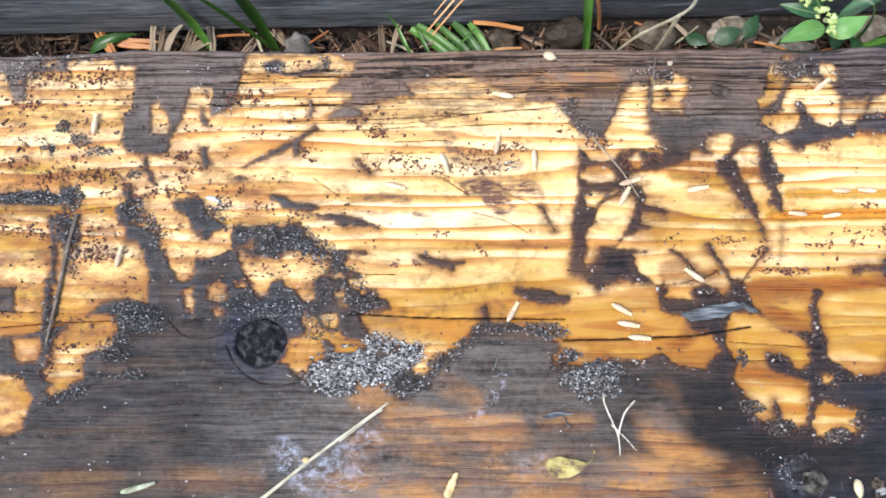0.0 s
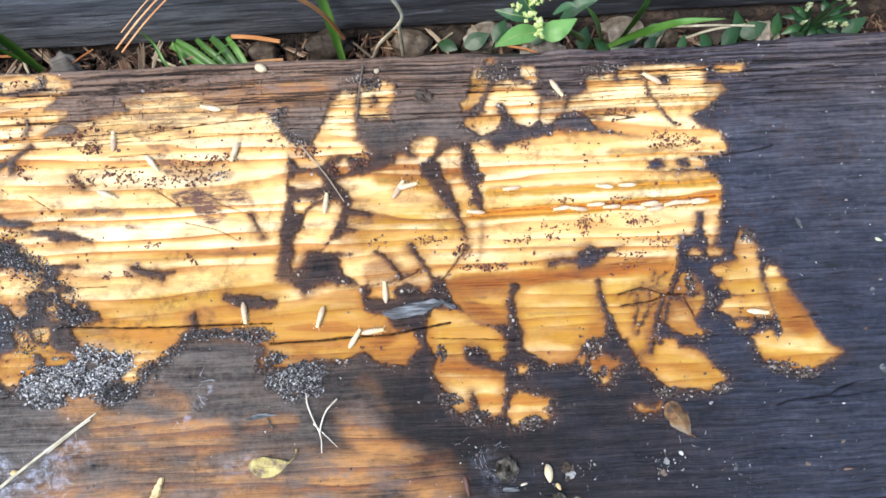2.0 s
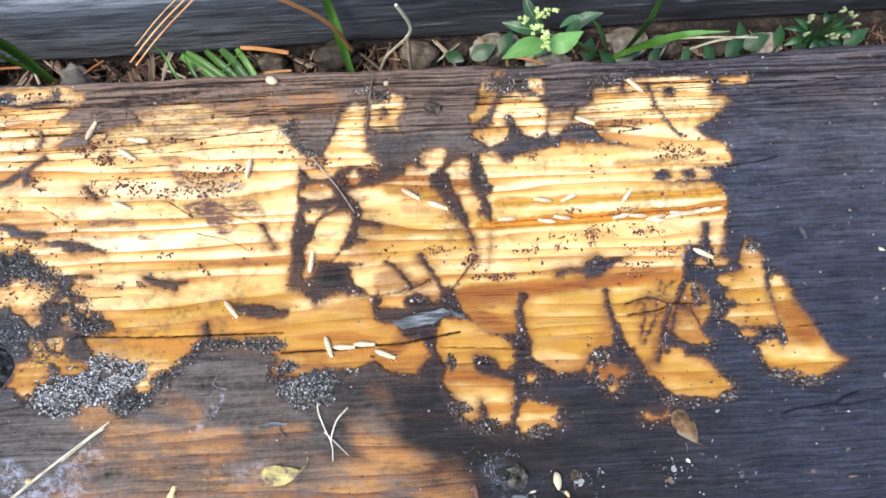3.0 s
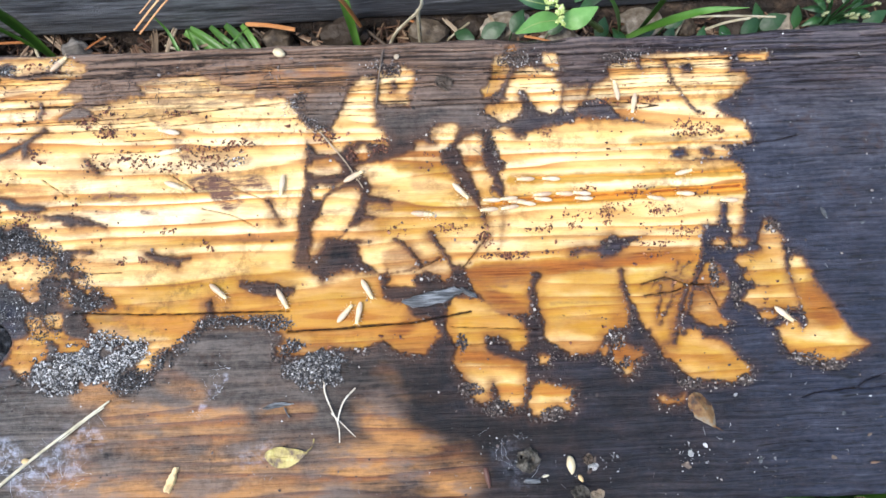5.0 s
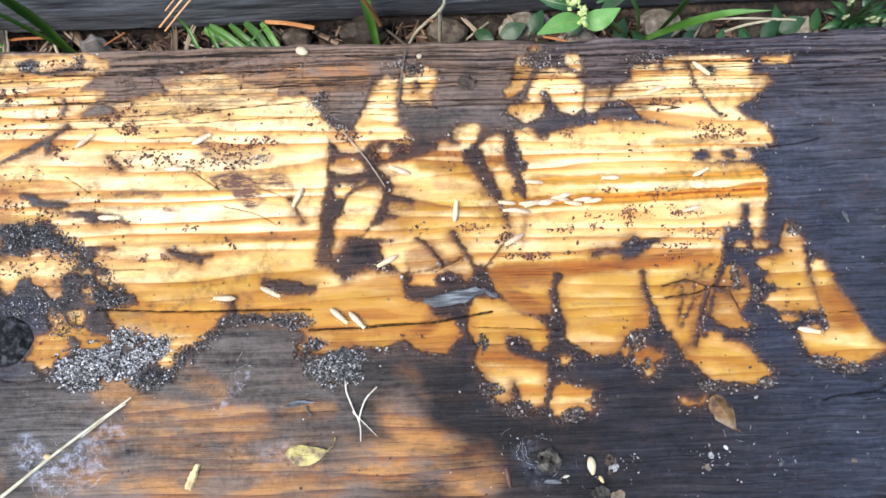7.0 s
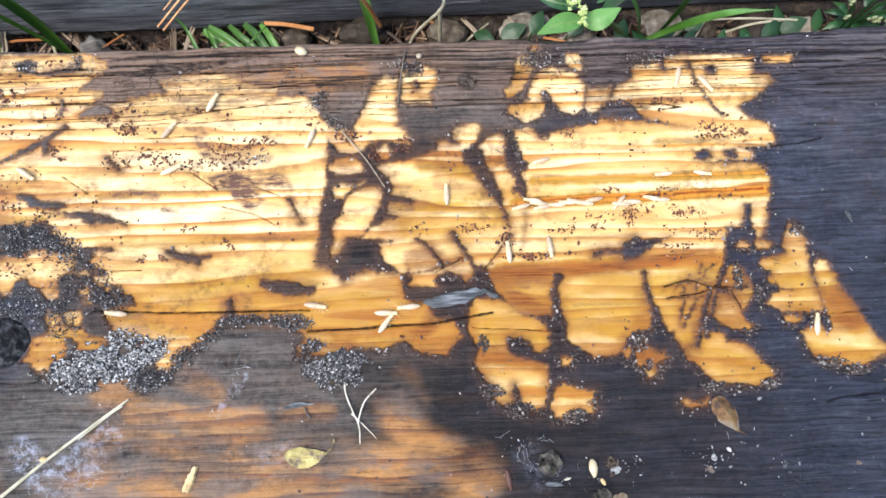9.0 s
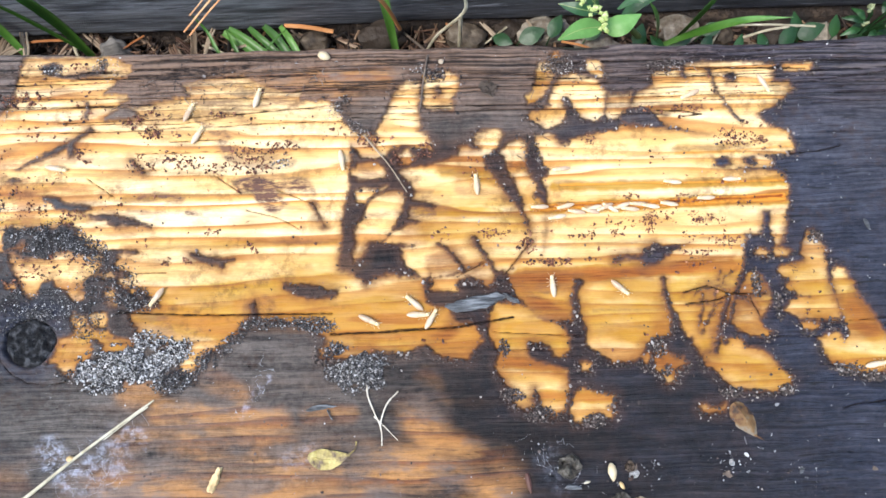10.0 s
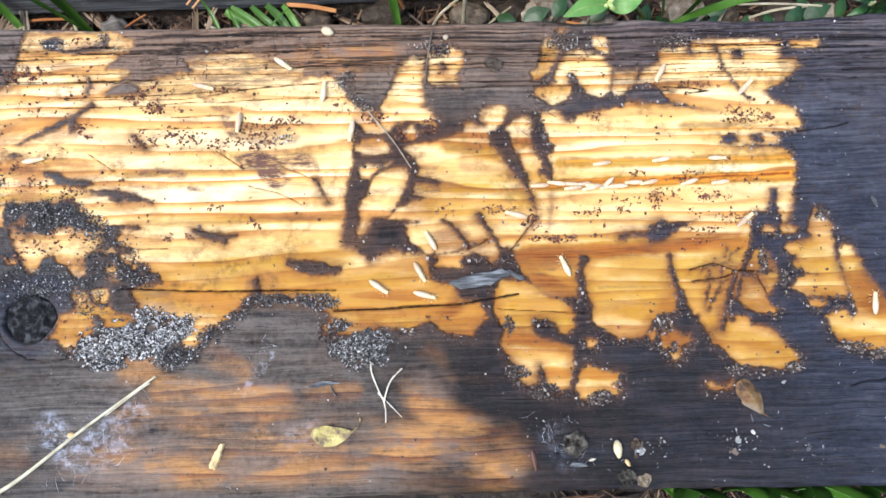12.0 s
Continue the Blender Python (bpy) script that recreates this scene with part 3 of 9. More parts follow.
EATEN.append([(-156.8, -2.3), (-153.3, -2.0), (-152.6, -4.2), (-154.8, -4.9), (-156.6, -4.2)])
EATEN.append([(22.3, -13.0), (24.0, -11.6), (28.4, -11.4), (28.5, -14.1), (28.2, -19.6), (28.6, -25.1), (28.2, -27.2), (30.6, -28.7), (31.9, -31.1), (31.9, -32.9), (28.8, -32.2), (23.7, -31.7), (20.3, -32.5), (17.7, -34.2), (15.1, -35.4), (10.9, -34.8), (8.3, -31.7), (7.1, -29.0), (8.9, -27.2), (10.9, -28.3), (13.1, -27.7), (15.2, -28.8), (16.1, -26.5), (17.3, -23.8), (18.7, -21.2), (19.6, -18.5), (20.8, -15.2)])
EATEN.append([(30.0, -9.2), (32.8, -9.6), (35.4, -8.8), (38.9, -8.3), (40.6, -9.9), (40.9, -12.6), (39.6, -15.3), (38.3, -17.1), (39.5, -19.0), (39.1, -21.2), (37.7, -20.4), (35.1, -19.8), (32.5, -20.3), (30.5, -19.1), (29.9, -15.1)])
EATEN.append([(22.0, -34.4), (24.5, -33.0), (26.7, -35.2), (25.3, -37.5), (22.8, -37.4)])
EATEN.append([(7.6, -39.6), (9.7, -37.6), (12.5, -37.1), (16.0, -37.2), (17.6, -39.0), (18.1, -41.3), (15.9, -42.0), (10.8, -41.8), (7.9, -41.0)])
EATEN.append([(9.1, -45.8), (11.6, -44.7), (15.0, -45.5), (18.4, -44.9), (15.0, -46.5), (13.0, -47.7), (11.6, -49.4), (9.6, -48.8)])
EATEN.append([(12.4, -50.3), (15.0, -47.7), (20.1, -46.1), (22.6, -46.2), (23.8, -48.0), (23.1, -50.6), (21.7, -53.1), (19.9, -56.5), (18.2, -59.9), (16.5, -61.0), (12.4, -61.4), (10.7, -65.6), (9.0, -66.9), (8.2, -65.6), (9.0, -62.2), (9.0, -57.9), (9.9, -55.4), (11.6, -54.0)])
EATEN.append([(22.7, -40.1), (25.3, -38.4), (30.4, -38.2), (34.7, -36.9), (39.9, -35.6), (40.5, -32.6), (43.4, -32.3), (44.6, -33.6), (47.3, -33.7), (45.5, -31.5), (45.7, -29.1), (47.8, -27.6), (52.2, -27.2), (53.7, -28.8), (52.5, -31.7), (49.7, -34.6), (47.9, -35.8), (48.3, -39.0), (51.1, -43.2), (54.3, -47.1), (56.9, -50.7), (58.8, -53.4), (60.3, -50.8), (58.7, -47.3), (57.2, -43.2), (55.6, -40.1), (54.0, -37.4), (52.3, -36.7), (52.8, -34.7), (55.4, -32.1), (58.1, -30.7), (60.8, -32.3), (61.0, -35.1), (59.9, -36.5), (60.4, -39.7), (62.0, -43.3), (63.5, -46.9), (66.6, -49.2), (65.3, -77.4), (58.2, -75.9), (55.9, -73.4), (53.1, -70.7), (49.8, -76.4), (44.5, -76.8), (31.3, -76.0), (32.1, -73.9), (30.6, -70.5), (26.4, -69.2), (24.0, -67.7), (24.8, -65.2), (27.4, -64.1), (26.2, -62.7), (21.5, -61.7), (16.9, -61.4), (20.8, -58.3), (25.0, -56.7), (28.4, -55.6), (25.0, -54.4), (25.9, -50.7), (31.8, -51.7), (33.5, -50.9), (30.2, -49.0), (26.0, -48.6), (27.2, -46.3), (26.0, -44.6), (25.2, -42.8), (23.5, -41.8)])
EATEN.append([(66.6, -49.2), (66.8, -46.3), (65.2, -43.4), (67.5, -41.7), (68.3, -40.1), (66.3, -38.7), (65.3, -35.1), (63.5, -32.3), (63.3, -29.8), (67.6, -28.9), (69.8, -30.0), (70.9, -32.5), (74.4, -32.6), (75.3, -31.2), (79.7, -29.6), (84.9, -29.2), (89.3, -28.0), (90.8, -26.8), (94.6, -26.9), (101.5, -28.5), (118.8, -29.4), (141.5, -30.0), (142.5, -33.7), (142.6, -36.0), (137.3, -36.8), (132.0, -37.1), (135.7, -38.3), (135.1, -40.6), (130.3, -40.9), (122.1, -41.2), (135.0, -42.1), (138.3, -43.4), (139.2, -47.0), (138.6, -53.6), (133.8, -54.2), (131.4, -54.5), (130.8, -58.6), (129.3, -61.4), (125.3, -61.9), (124.1, -65.7), (123.0, -72.5), (121.4, -76.7), (97.9, -76.8), (65.1, -63.9)])
EATEN.append([(65.3, -60.5), (99.0, -61.5), (123.0, -72.5), (121.4, -76.7), (119.8, -79.1), (118.1, -79.9), (116.9, -85.7), (115.5, -89.8), (114.0, -93.9), (111.3, -96.3), (110.1, -95.4), (110.0, -92.1), (105.9, -91.5), (104.5, -88.7), (103.1, -85.3), (101.6, -82.8), (101.1, -78.6), (100.5, -75.2), (99.4, -74.8), (98.9, -78.5), (99.4, -82.7), (100.5, -86.9), (100.2, -90.2), (96.8, -91.4), (93.7, -92.9), (91.4, -96.8), (88.1, -98.0), (83.4, -98.1), (80.8, -96.1), (78.4, -94.1), (76.2, -92.7), (76.2, -87.7), (75.1, -82.7), (74.7, -78.6), (76.2, -76.1), (77.1, -74.4), (73.8, -73.5), (72.7, -77.7), (71.7, -85.1), (68.2, -84.5), (65.0, -82.4), (61.3, -79.3), (58.2, -75.9), (61.4, -70.6)])
EATEN.append([(94.2, -20.9), (95.3, -17.2), (99.0, -15.1), (101.3, -14.3), (101.6, -10.0), (105.1, -8.6), (111.9, -7.7), (116.4, -6.7), (127.9, -7.1), (138.8, -7.8), (138.2, -13.9), (143.2, -13.9), (144.0, -16.0), (141.8, -18.1), (138.0, -21.3), (134.3, -22.7), (132.4, -24.5), (136.1, -28.0), (139.8, -29.4), (141.3, -31.8), (118.7, -31.2), (105.1, -27.2), (102.1, -25.5), (101.8, -24.0), (105.3, -23.7), (99.9, -22.1), (97.7, -20.6)])
EATEN.append([(66.1, -5.9), (68.8, -5.4), (71.0, -6.9), (70.3, -10.6), (68.9, -13.4), (67.4, -16.1), (64.7, -18.8), (62.0, -19.3), (61.8, -17.4), (63.6, -15.1), (65.0, -12.4), (65.6, -9.6)])
EATEN.append([(72.9, -10.3), (76.5, -9.9), (82.6, -11.0), (84.2, -12.9), (86.4, -14.8), (86.5, -18.5), (85.9, -22.1), (84.3, -24.8), (81.7, -25.3), (80.0, -24.7), (78.3, -23.7), (76.7, -21.5), (75.6, -19.1), (74.7, -17.2), (72.6, -17.2), (72.8, -19.9), (73.7, -22.7), (72.2, -25.4), (69.5, -27.1), (67.7, -27.4), (65.2, -25.2), (62.2, -23.6), (63.3, -21.8), (67.2, -21.2), (69.3, -20.2), (68.7, -18.3), (70.0, -16.2), (71.1, -12.5)])
EATEN.append([(87.0, -16.3), (94.5, -16.5), (94.2, -20.5), (91.5, -22.3), (89.6, -24.4), (86.9, -24.9), (86.2, -22.1)])
EATEN.append([(81.1, -5.7), (85.5, -5.5), (85.9, -8.3), (86.1, -11.1), (83.5, -10.6), (81.0, -8.1)])
EATEN.append([(69.8, -3.2), (71.9, -2.7), (72.5, -4.6), (70.4, -5.1)])
EATEN.append([(142.0, -8.1), (150.9, -7.8), (150.3, -9.8), (142.1, -10.0)])
EATEN.append([(-18.9, -82.2), (-19.0, -74.8), (-5.1, -71.9), (4.8, -70.5), (8.1, -72.0), (8.5, -74.0), (12.3, -74.4), (14.8, -72.5), (18.1, -71.3), (23.0, -72.4), (28.8, -72.9), (29.3, -76.3), (29.5, -79.6), (32.0, -81.4), (36.1, -81.8), (37.3, -84.0), (38.0, -85.7), (39.3, -86.6), (42.5, -86.7), (44.9, -89.2), (45.7, -91.7), (43.2, -93.2), (41.0, -94.0), (40.9, -96.1), (36.5, -95.9), (32.5, -94.8), (31.4, -93.7), (29.3, -91.5), (25.2, -93.5), (21.1, -94.1), (17.8, -94.0), (14.6, -93.1), (11.3, -94.6), (8.0, -95.0), (3.2, -95.5), (-0.9, -95.0), (-0.9, -92.6), (1.5, -91.6), (0.7, -89.4), (-1.7, -88.2), (-3.4, -85.5), (-13.2, -83.6)])
EATEN.append([(48.5, -84.9), (52.5, -84.5), (59.1, -83.9), (64.9, -85.4), (68.9, -87.8), (70.7, -90.9), (70.5, -94.9), (68.4, -96.5), (66.5, -95.9), (66.1, -93.5), (62.9, -92.2), (59.1, -91.8), (58.4, -93.7), (58.9, -95.9), (61.8, -97.9), (66.6, -99.2), (69.8, -100.6), (70.2, -103.8), (69.7, -109.4), (68.6, -111.4), (66.3, -112.9), (63.5, -112.5), (62.4, -110.3), (62.1, -108.0), (60.6, -105.4), (59.4, -108.3), (59.9, -110.2), (57.6, -111.1), (55.5, -110.4), (54.0, -108.1), (54.9, -106.2), (53.0, -104.5), (51.5, -102.4), (50.3, -100.0), (50.0, -97.5), (50.5, -94.3), (49.3, -91.0), (48.8, -87.7)])
EATEN.append([(49.6, -83.6), (51.8, -80.7), (55.2, -80.4), (60.9, -82.3), (64.9, -84.9), (59.1, -85.2), (52.5, -85.0)])
EATEN.append([(71.9, -107.1), (74.1, -105.6), (76.9, -106.5), (79.3, -107.3), (83.3, -108.3), (82.6, -110.6), (81.0, -111.1), (83.0, -112.6), (81.8, -114.1), (79.7, -113.4), (78.2, -111.8), (76.4, -113.6), (73.9, -114.8), (71.5, -114.7), (70.5, -112.6), (71.0, -109.5)])
EATEN.append([(74.0, -98.8), (75.6, -97.9), (76.8, -98.9), (76.6, -100.3), (74.8, -100.4)])
EATEN.append([(97.5, -93.4), (98.9, -95.9), (100.5, -97.5), (103.7, -97.7), (104.4, -99.3), (101.8, -100.8), (100.4, -104.0), (98.8, -104.5), (97.9, -102.3), (95.8, -99.8), (95.5, -97.4), (96.2, -94.6)])
EATEN.append([(91.8, -96.8), (94.0, -95.7), (94.7, -97.8), (92.9, -99.1)])
EATEN.append([(124.2, -74.2), (126.0, -73.1), (128.4, -74.3), (129.7, -77.8), (130.7, -79.5), (130.5, -82.0), (129.1, -84.5), (127.1, -86.9), (127.7, -89.4), (130.1, -90.8), (128.3, -91.9), (124.2, -91.3), (121.8, -90.0), (119.9, -89.1), (119.7, -85.8), (120.7, -80.8), (122.1, -78.4)])
EATEN.append([(116.6, -92.3), (120.7, -92.8), (122.2, -95.0), (127.1, -96.0), (129.3, -98.5), (132.3, -101.8), (135.0, -104.4), (134.3, -106.0), (130.1, -107.4), (123.5, -106.9), (117.8, -106.7), (114.8, -103.7), (112.5, -101.2), (110.2, -99.5), (109.7, -96.2), (112.1, -96.3), (113.9, -94.7)])
EATEN.append([(133.8, -54.2), (138.1, -54.0), (138.2, -57.5), (136.9, -61.8), (135.3, -64.7), (133.9, -65.1), (133.5, -61.7), (133.0, -58.2)])
EATEN.append([(127.4, -67.2), (129.5, -66.0), (131.6, -67.1), (130.7, -68.1), (128.7, -68.1)])
EATEN.append([(133.1, -66.0), (135.7, -65.4), (138.1, -66.8), (137.1, -68.1), (133.8, -67.9)])
EATEN.append([(142.7, -63.7), (143.9, -61.1), (145.4, -60.8), (146.2, -62.9), (148.4, -65.1), (149.0, -67.3), (148.0, -68.5), (148.1, -71.6), (148.3, -75.0), (149.1, -78.4), (149.9, -81.8), (150.5, -85.1), (150.5, -87.6), (146.3, -88.0), (142.1, -87.9), (144.5, -89.1), (142.7, -90.2), (139.9, -89.8), (138.8, -87.3), (136.5, -85.5), (134.9, -84.3), (136.8, -82.2), (139.5, -80.6), (142.9, -80.7), (139.6, -79.8), (136.4, -78.3), (135.7, -77.1), (137.0, -75.5), (135.1, -74.6), (133.9, -72.8), (135.5, -71.2), (139.8, -70.4), (142.4, -69.7), (141.2, -67.9), (141.4, -66.2)])
EATEN.append([(150.1, -73.3), (151.5, -72.0), (153.6, -72.6), (154.6, -74.8), (156.0, -76.9), (156.2, -79.4), (157.9, -82.0), (160.0, -85.4), (161.3, -88.5), (163.5, -91.4), (164.5, -93.9), (165.5, -95.6), (168.6, -97.3), (170.1, -98.7), (167.4, -100.2), (164.7, -101.3), (162.1, -102.3), (157.8, -103.5), (153.7, -103.0), (150.6, -101.3), (147.5, -99.6), (145.2, -97.4), (144.7, -94.9), (144.1, -92.9), (146.7, -91.7), (150.1, -90.9), (151.1, -94.3), (153.0, -91.9), (152.2, -87.7), (150.8, -85.1), (150.1, -80.9), (149.3, -76.7)])
EATEN.append([(107.6, -111.0), (109.2, -110.7), (109.9, -112.0), (112.4, -112.0), (115.2, -111.3), (113.9, -113.0), (109.8, -113.2), (107.9, -112.8)])
EATEN.append([(-43.9, -10.9), (-37.0, -9.2), (-25.0, -8.3), (-21.5, -11.1), (-16.4, -12.9), (-13.0, -13.9), (-7.9, -13.5), (-8.8, -18.0), (-21.6, -20.1), (-38.7, -19.9)])
ISLANDS = []
ISLANDS.append([(-95.5, -54.9), (-93.0, -53.9), (-88.8, -54.4), (-80.4, -53.9), (-76.2, -53.9), (-73.6, -56.3), (-71.0, -58.9), (-69.3, -61.1), (-63.5, -61.4), (-58.5, -62.0), (-55.9, -63.1), (-60.1, -64.0), (-60.8, -67.3), (-62.5, -68.1), (-64.2, -66.5), (-66.7, -64.8), (-69.2, -64.1), (-73.4, -63.6), (-80.1, -63.4), (-87.6, -63.0), (-87.7, -61.4), (-90.2, -60.0), (-92.7, -60.8), (-93.8, -62.5), (-95.5, -62.5), (-96.2, -58.8)])
ISLANDS.append([(-84.9, -45.1), (-80.7, -45.2), (-77.3, -46.9), (-70.5, -48.1), (-69.6, -49.9), (-72.1, -50.4), (-80.6, -49.8), (-81.5, -47.7), (-84.4, -46.9)])
ISLANDS.append([(-71.6, -50.9), (-67.1, -51.2), (-62.9, -50.9), (-58.6, -52.1), (-55.3, -53.0), (-50.6, -54.7), (-51.0, -56.8), (-55.2, -56.4), (-60.3, -55.5), (-62.7, -57.2), (-63.6, -54.7), (-65.3, -53.3), (-70.4, -52.6)])
ISLANDS.append([(-114.5, -47.1), (-108.6, -45.9), (-106.1, -45.0), (-104.0, -46.3), (-103.4, -49.4), (-102.4, -52.0), (-98.0, -54.9), (-95.2, -54.9), (-95.1, -56.2), (-98.8, -56.2), (-100.4, -57.9), (-102.9, -59.1), (-105.5, -57.1), (-108.1, -55.3), (-110.0, -51.9), (-112.6, -50.2)])
ISLANDS.append([(-125.1, -53.6), (-119.9, -55.3), (-117.3, -57.0), (-116.2, -61.3), (-114.9, -63.8), (-113.3, -68.0), (-111.3, -72.2), (-108.7, -74.7), (-105.9, -81.3), (-112.3, -83.7), (-115.2, -78.0), (-117.1, -73.8), (-118.9, -71.3), (-120.9, -66.3), (-121.7, -62.1), (-123.9, -59.5), (-126.4, -59.5), (-127.1, -56.1), (-130.3, -51.8), (-130.5, -48.9), (-127.3, -46.7), (-124.6, -48.4), (-123.5, -51.9)])
ISLANDS.append([(-129.1, -40.6), (-126.5, -41.5), (-125.7, -45.0), (-123.1, -45.8), (-123.8, -47.6), (-127.2, -47.5), (-129.1, -44.9)])
ISLANDS.append([(-121.9, -33.1), (-120.6, -37.1), (-119.0, -40.3), (-119.6, -42.4), (-121.4, -40.3), (-123.0, -37.1), (-123.9, -33.6)])
ISLANDS.append([(-176.2, -44.7), (-160.8, -44.3), (-155.7, -43.9), (-148.8, -44.5), (-148.1, -42.2), (-144.2, -42.3), (-143.3, -44.9), (-143.4, -48.0), (-148.5, -48.1), (-155.3, -48.3), (-175.9, -47.7)])
ISLANDS.append([(-149.1, -50.9), (-145.8, -50.0), (-143.1, -51.8), (-141.3, -52.6), (-140.4, -59.5), (-143.2, -60.7), (-146.2, -59.1), (-147.4, -61.2), (-148.5, -57.8)])
ISLANDS.append([(-173.3, -72.5), (-159.0, -72.6), (-158.0, -77.9), (-158.3, -80.4), (-172.5, -80.4)])
ISLANDS.append([(-137.4, -81.2), (-133.5, -77.3), (-129.4, -76.3), (-125.3, -75.8), (-121.0, -77.1), (-114.3, -78.8), (-113.9, -84.5), (-126.3, -84.5), (-127.7, -81.2), (-134.1, -80.7)])
ISLANDS.append([(-88.3, -3.6), (-84.8, -2.4), (-81.3, -3.3), (-81.6, -4.8), (-83.8, -5.5), (-80.3, -6.6), (-73.4, -5.6), (-69.9, -5.2), (-69.1, -2.5), (-67.4, -3.1), (-67.8, -7.1), (-71.6, -7.8), (-78.5, -7.9), (-84.6, -7.5), (-87.3, -6.6)])
ISLANDS.append([(-93.8, -36.9), (-89.6, -34.1), (-84.6, -31.2), (-79.6, -28.6), (-76.2, -26.8), (-73.7, -25.4), (-72.0, -23.3), (-70.8, -24.7), (-72.8, -26.8), (-75.3, -28.9), (-76.0, -33.0), (-77.7, -33.9), (-78.1, -30.7), (-81.2, -32.4), (-86.2, -34.3), (-90.4, -35.9), (-92.9, -37.3)])
ISLANDS.append([(-97.0, -40.4), (-93.7, -39.0), (-90.8, -39.7), (-91.4, -40.8), (-95.3, -41.3)])
ISLANDS.append([(-106.6, -30.5), (-103.2, -29.8), (-103.7, -32.8), (-102.4, -35.5), (-104.0, -37.6), (-105.8, -36.3)])
ISLANDS.append([(-107.2, -18.7), (-105.9, -18.0), (-105.4, -20.9), (-103.6, -22.2), (-103.4, -24.5), (-105.9, -24.1), (-107.1, -21.3)])
ISLANDS.append([(-40.5, -63.2), (-37.7, -63.2), (-34.4, -64.6), (-30.3, -65.2), (-26.1, -64.9), (-26.6, -66.2), (-29.4, -66.9), (-30.3, -69.1), (-31.9, -67.4), (-36.0, -66.9), (-39.3, -65.2)])
ISLANDS.append([(-13.0, -72.4), (-9.0, -73.6), (-4.1, -73.6), (-0.0, -74.9), (4.0, -75.7), (4.0, -77.4), (-0.1, -78.2), (-5.0, -78.2), (-9.0, -76.9), (-12.3, -74.9)])
ISLANDS.append([(-66.1, -18.9), (-61.9, -17.3), (-58.4, -18.9), (-56.7, -20.7), (-60.1, -21.9), (-65.2, -21.9), (-67.8, -21.9)])
ISLANDS.append([(-22.1, -79.0), (-20.1, -77.8), (-19.5, -81.4), (-18.9, -84.3), (-21.8, -84.7)])
ISLANDS.append([(-54.9, -74.5), (-52.5, -73.5), (-50.0, -75.6), (-48.3, -77.3), (-49.9, -79.1), (-53.2, -78.9), (-55.7, -78.9)])
ISLANDS.append([(29.6, -76.0), (34.6, -76.8), (38.7, -76.6), (37.9, -74.9), (39.3, -73.3), (42.7, -72.2), (45.9, -73.8), (47.9, -75.5), (49.6, -74.4), (50.5, -71.1), (52.7, -70.6), (53.8, -72.9), (54.9, -75.4), (56.4, -78.0), (58.0, -80.5), (55.1, -81.3), (52.7, -79.5), (50.7, -80.3), (49.6, -82.8), (48.4, -85.2), (48.3, -91.8), (44.8, -91.7), (44.2, -87.5), (42.6, -86.2), (38.9, -85.7), (37.4, -83.2), (35.8, -81.5), (32.0, -81.0), (29.9, -78.8)])
ISLANDS.append([(85.1, -67.6), (89.3, -66.7), (92.7, -67.3), (94.5, -65.6), (98.0, -63.5), (100.5, -64.6), (103.9, -64.2), (107.3, -63.8), (105.5, -65.5), (102.9, -66.8), (99.8, -69.2), (97.5, -70.3), (94.6, -70.8), (93.4, -69.0), (89.2, -68.4), (85.8, -69.0)])
ISLANDS.append([(118.6, -37.8), (123.0, -37.2), (123.1, -39.8), (120.4, -41.1), (118.7, -40.2)])
ISLANDS.append([(126.8, -37.7), (130.2, -37.8), (130.3, -40.3), (127.2, -40.6)])
ISLANDS.append([(123.1, -10.6), (126.7, -10.3), (127.3, -13.1), (124.1, -13.6)])
ISLANDS.append([(109.4, -5.7), (111.6, -6.5), (111.9, -11.8), (110.2, -11.3), (109.6, -8.9)])
ISLANDS.append([(33.4, -13.3), (35.1, -12.8), (35.9, -14.7), (34.7, -15.8), (33.5, -15.0)])
ISLANDS.append([(62.5, -46.5), (65.1, -46.9), (67.2, -48.4), (66.7, -51.0), (64.9, -50.1), (62.8, -48.3)])
ISLANDS.append([(49.3, -34.6), (52.0, -33.1), (53.8, -35.3), (55.3, -39.2), (56.8, -43.7), (59.0, -48.1), (59.9, -52.0), (61.0, -56.6), (61.3, -59.0), (60.0, -57.2), (58.5, -53.7), (56.4, -50.7), (53.2, -46.2), (50.4, -42.6), (48.5, -39.0)])
TUNNELS = []
TUNNELS.append((1.2, [(-149.5, -51.8), (-148.4, -61.2), (-147.4, -71.3)]))
TUNNELS.append((1.3, [(-148.9, -71.3), (-148.3, -77.9), (-148.4, -84.8)]))
TUNNELS.append((0.5, [(-4.4, -48.9), (-2.3, -52.4), (-0.4, -56.6)]))
TUNNELS.append((0.7, [(-73.3, -20.6), (-72.5, -17.9), (-73.3, -16.1)]))
TUNNELS.append((0.5, [(-59.0, -34.3), (-56.4, -37.5), (-54.7, -38.5)]))
TUNNELS.append((0.8, [(44.2, -61.0), (46.6, -65.0), (50.1, -70.6), (52.1, -73.7)]))
TUNNELS.append((0.28, [(61.3, -62.1), (57.4, -67.1), (53.8, -71.7)]))
TUNNELS.append((0.8, [(33.6, -62.6), (37.3, -65.6), (39.8, -68.2), (40.9, -70.8)]))
TUNNELS.append((0.18, [(31.3, -73.0), (38.0, -71.5), (43.9, -69.7), (46.5, -68.1)]))
TUNNELS.append((0.9, [(118.6, -79.9), (116.9, -85.7), (115.4, -90.7), (113.8, -95.9)]))
TUNNELS.append((0.6, [(118.8, -9.1), (120.9, -15.7), (122.8, -20.4), (125.4, -24.1), (127.8, -26.5)]))
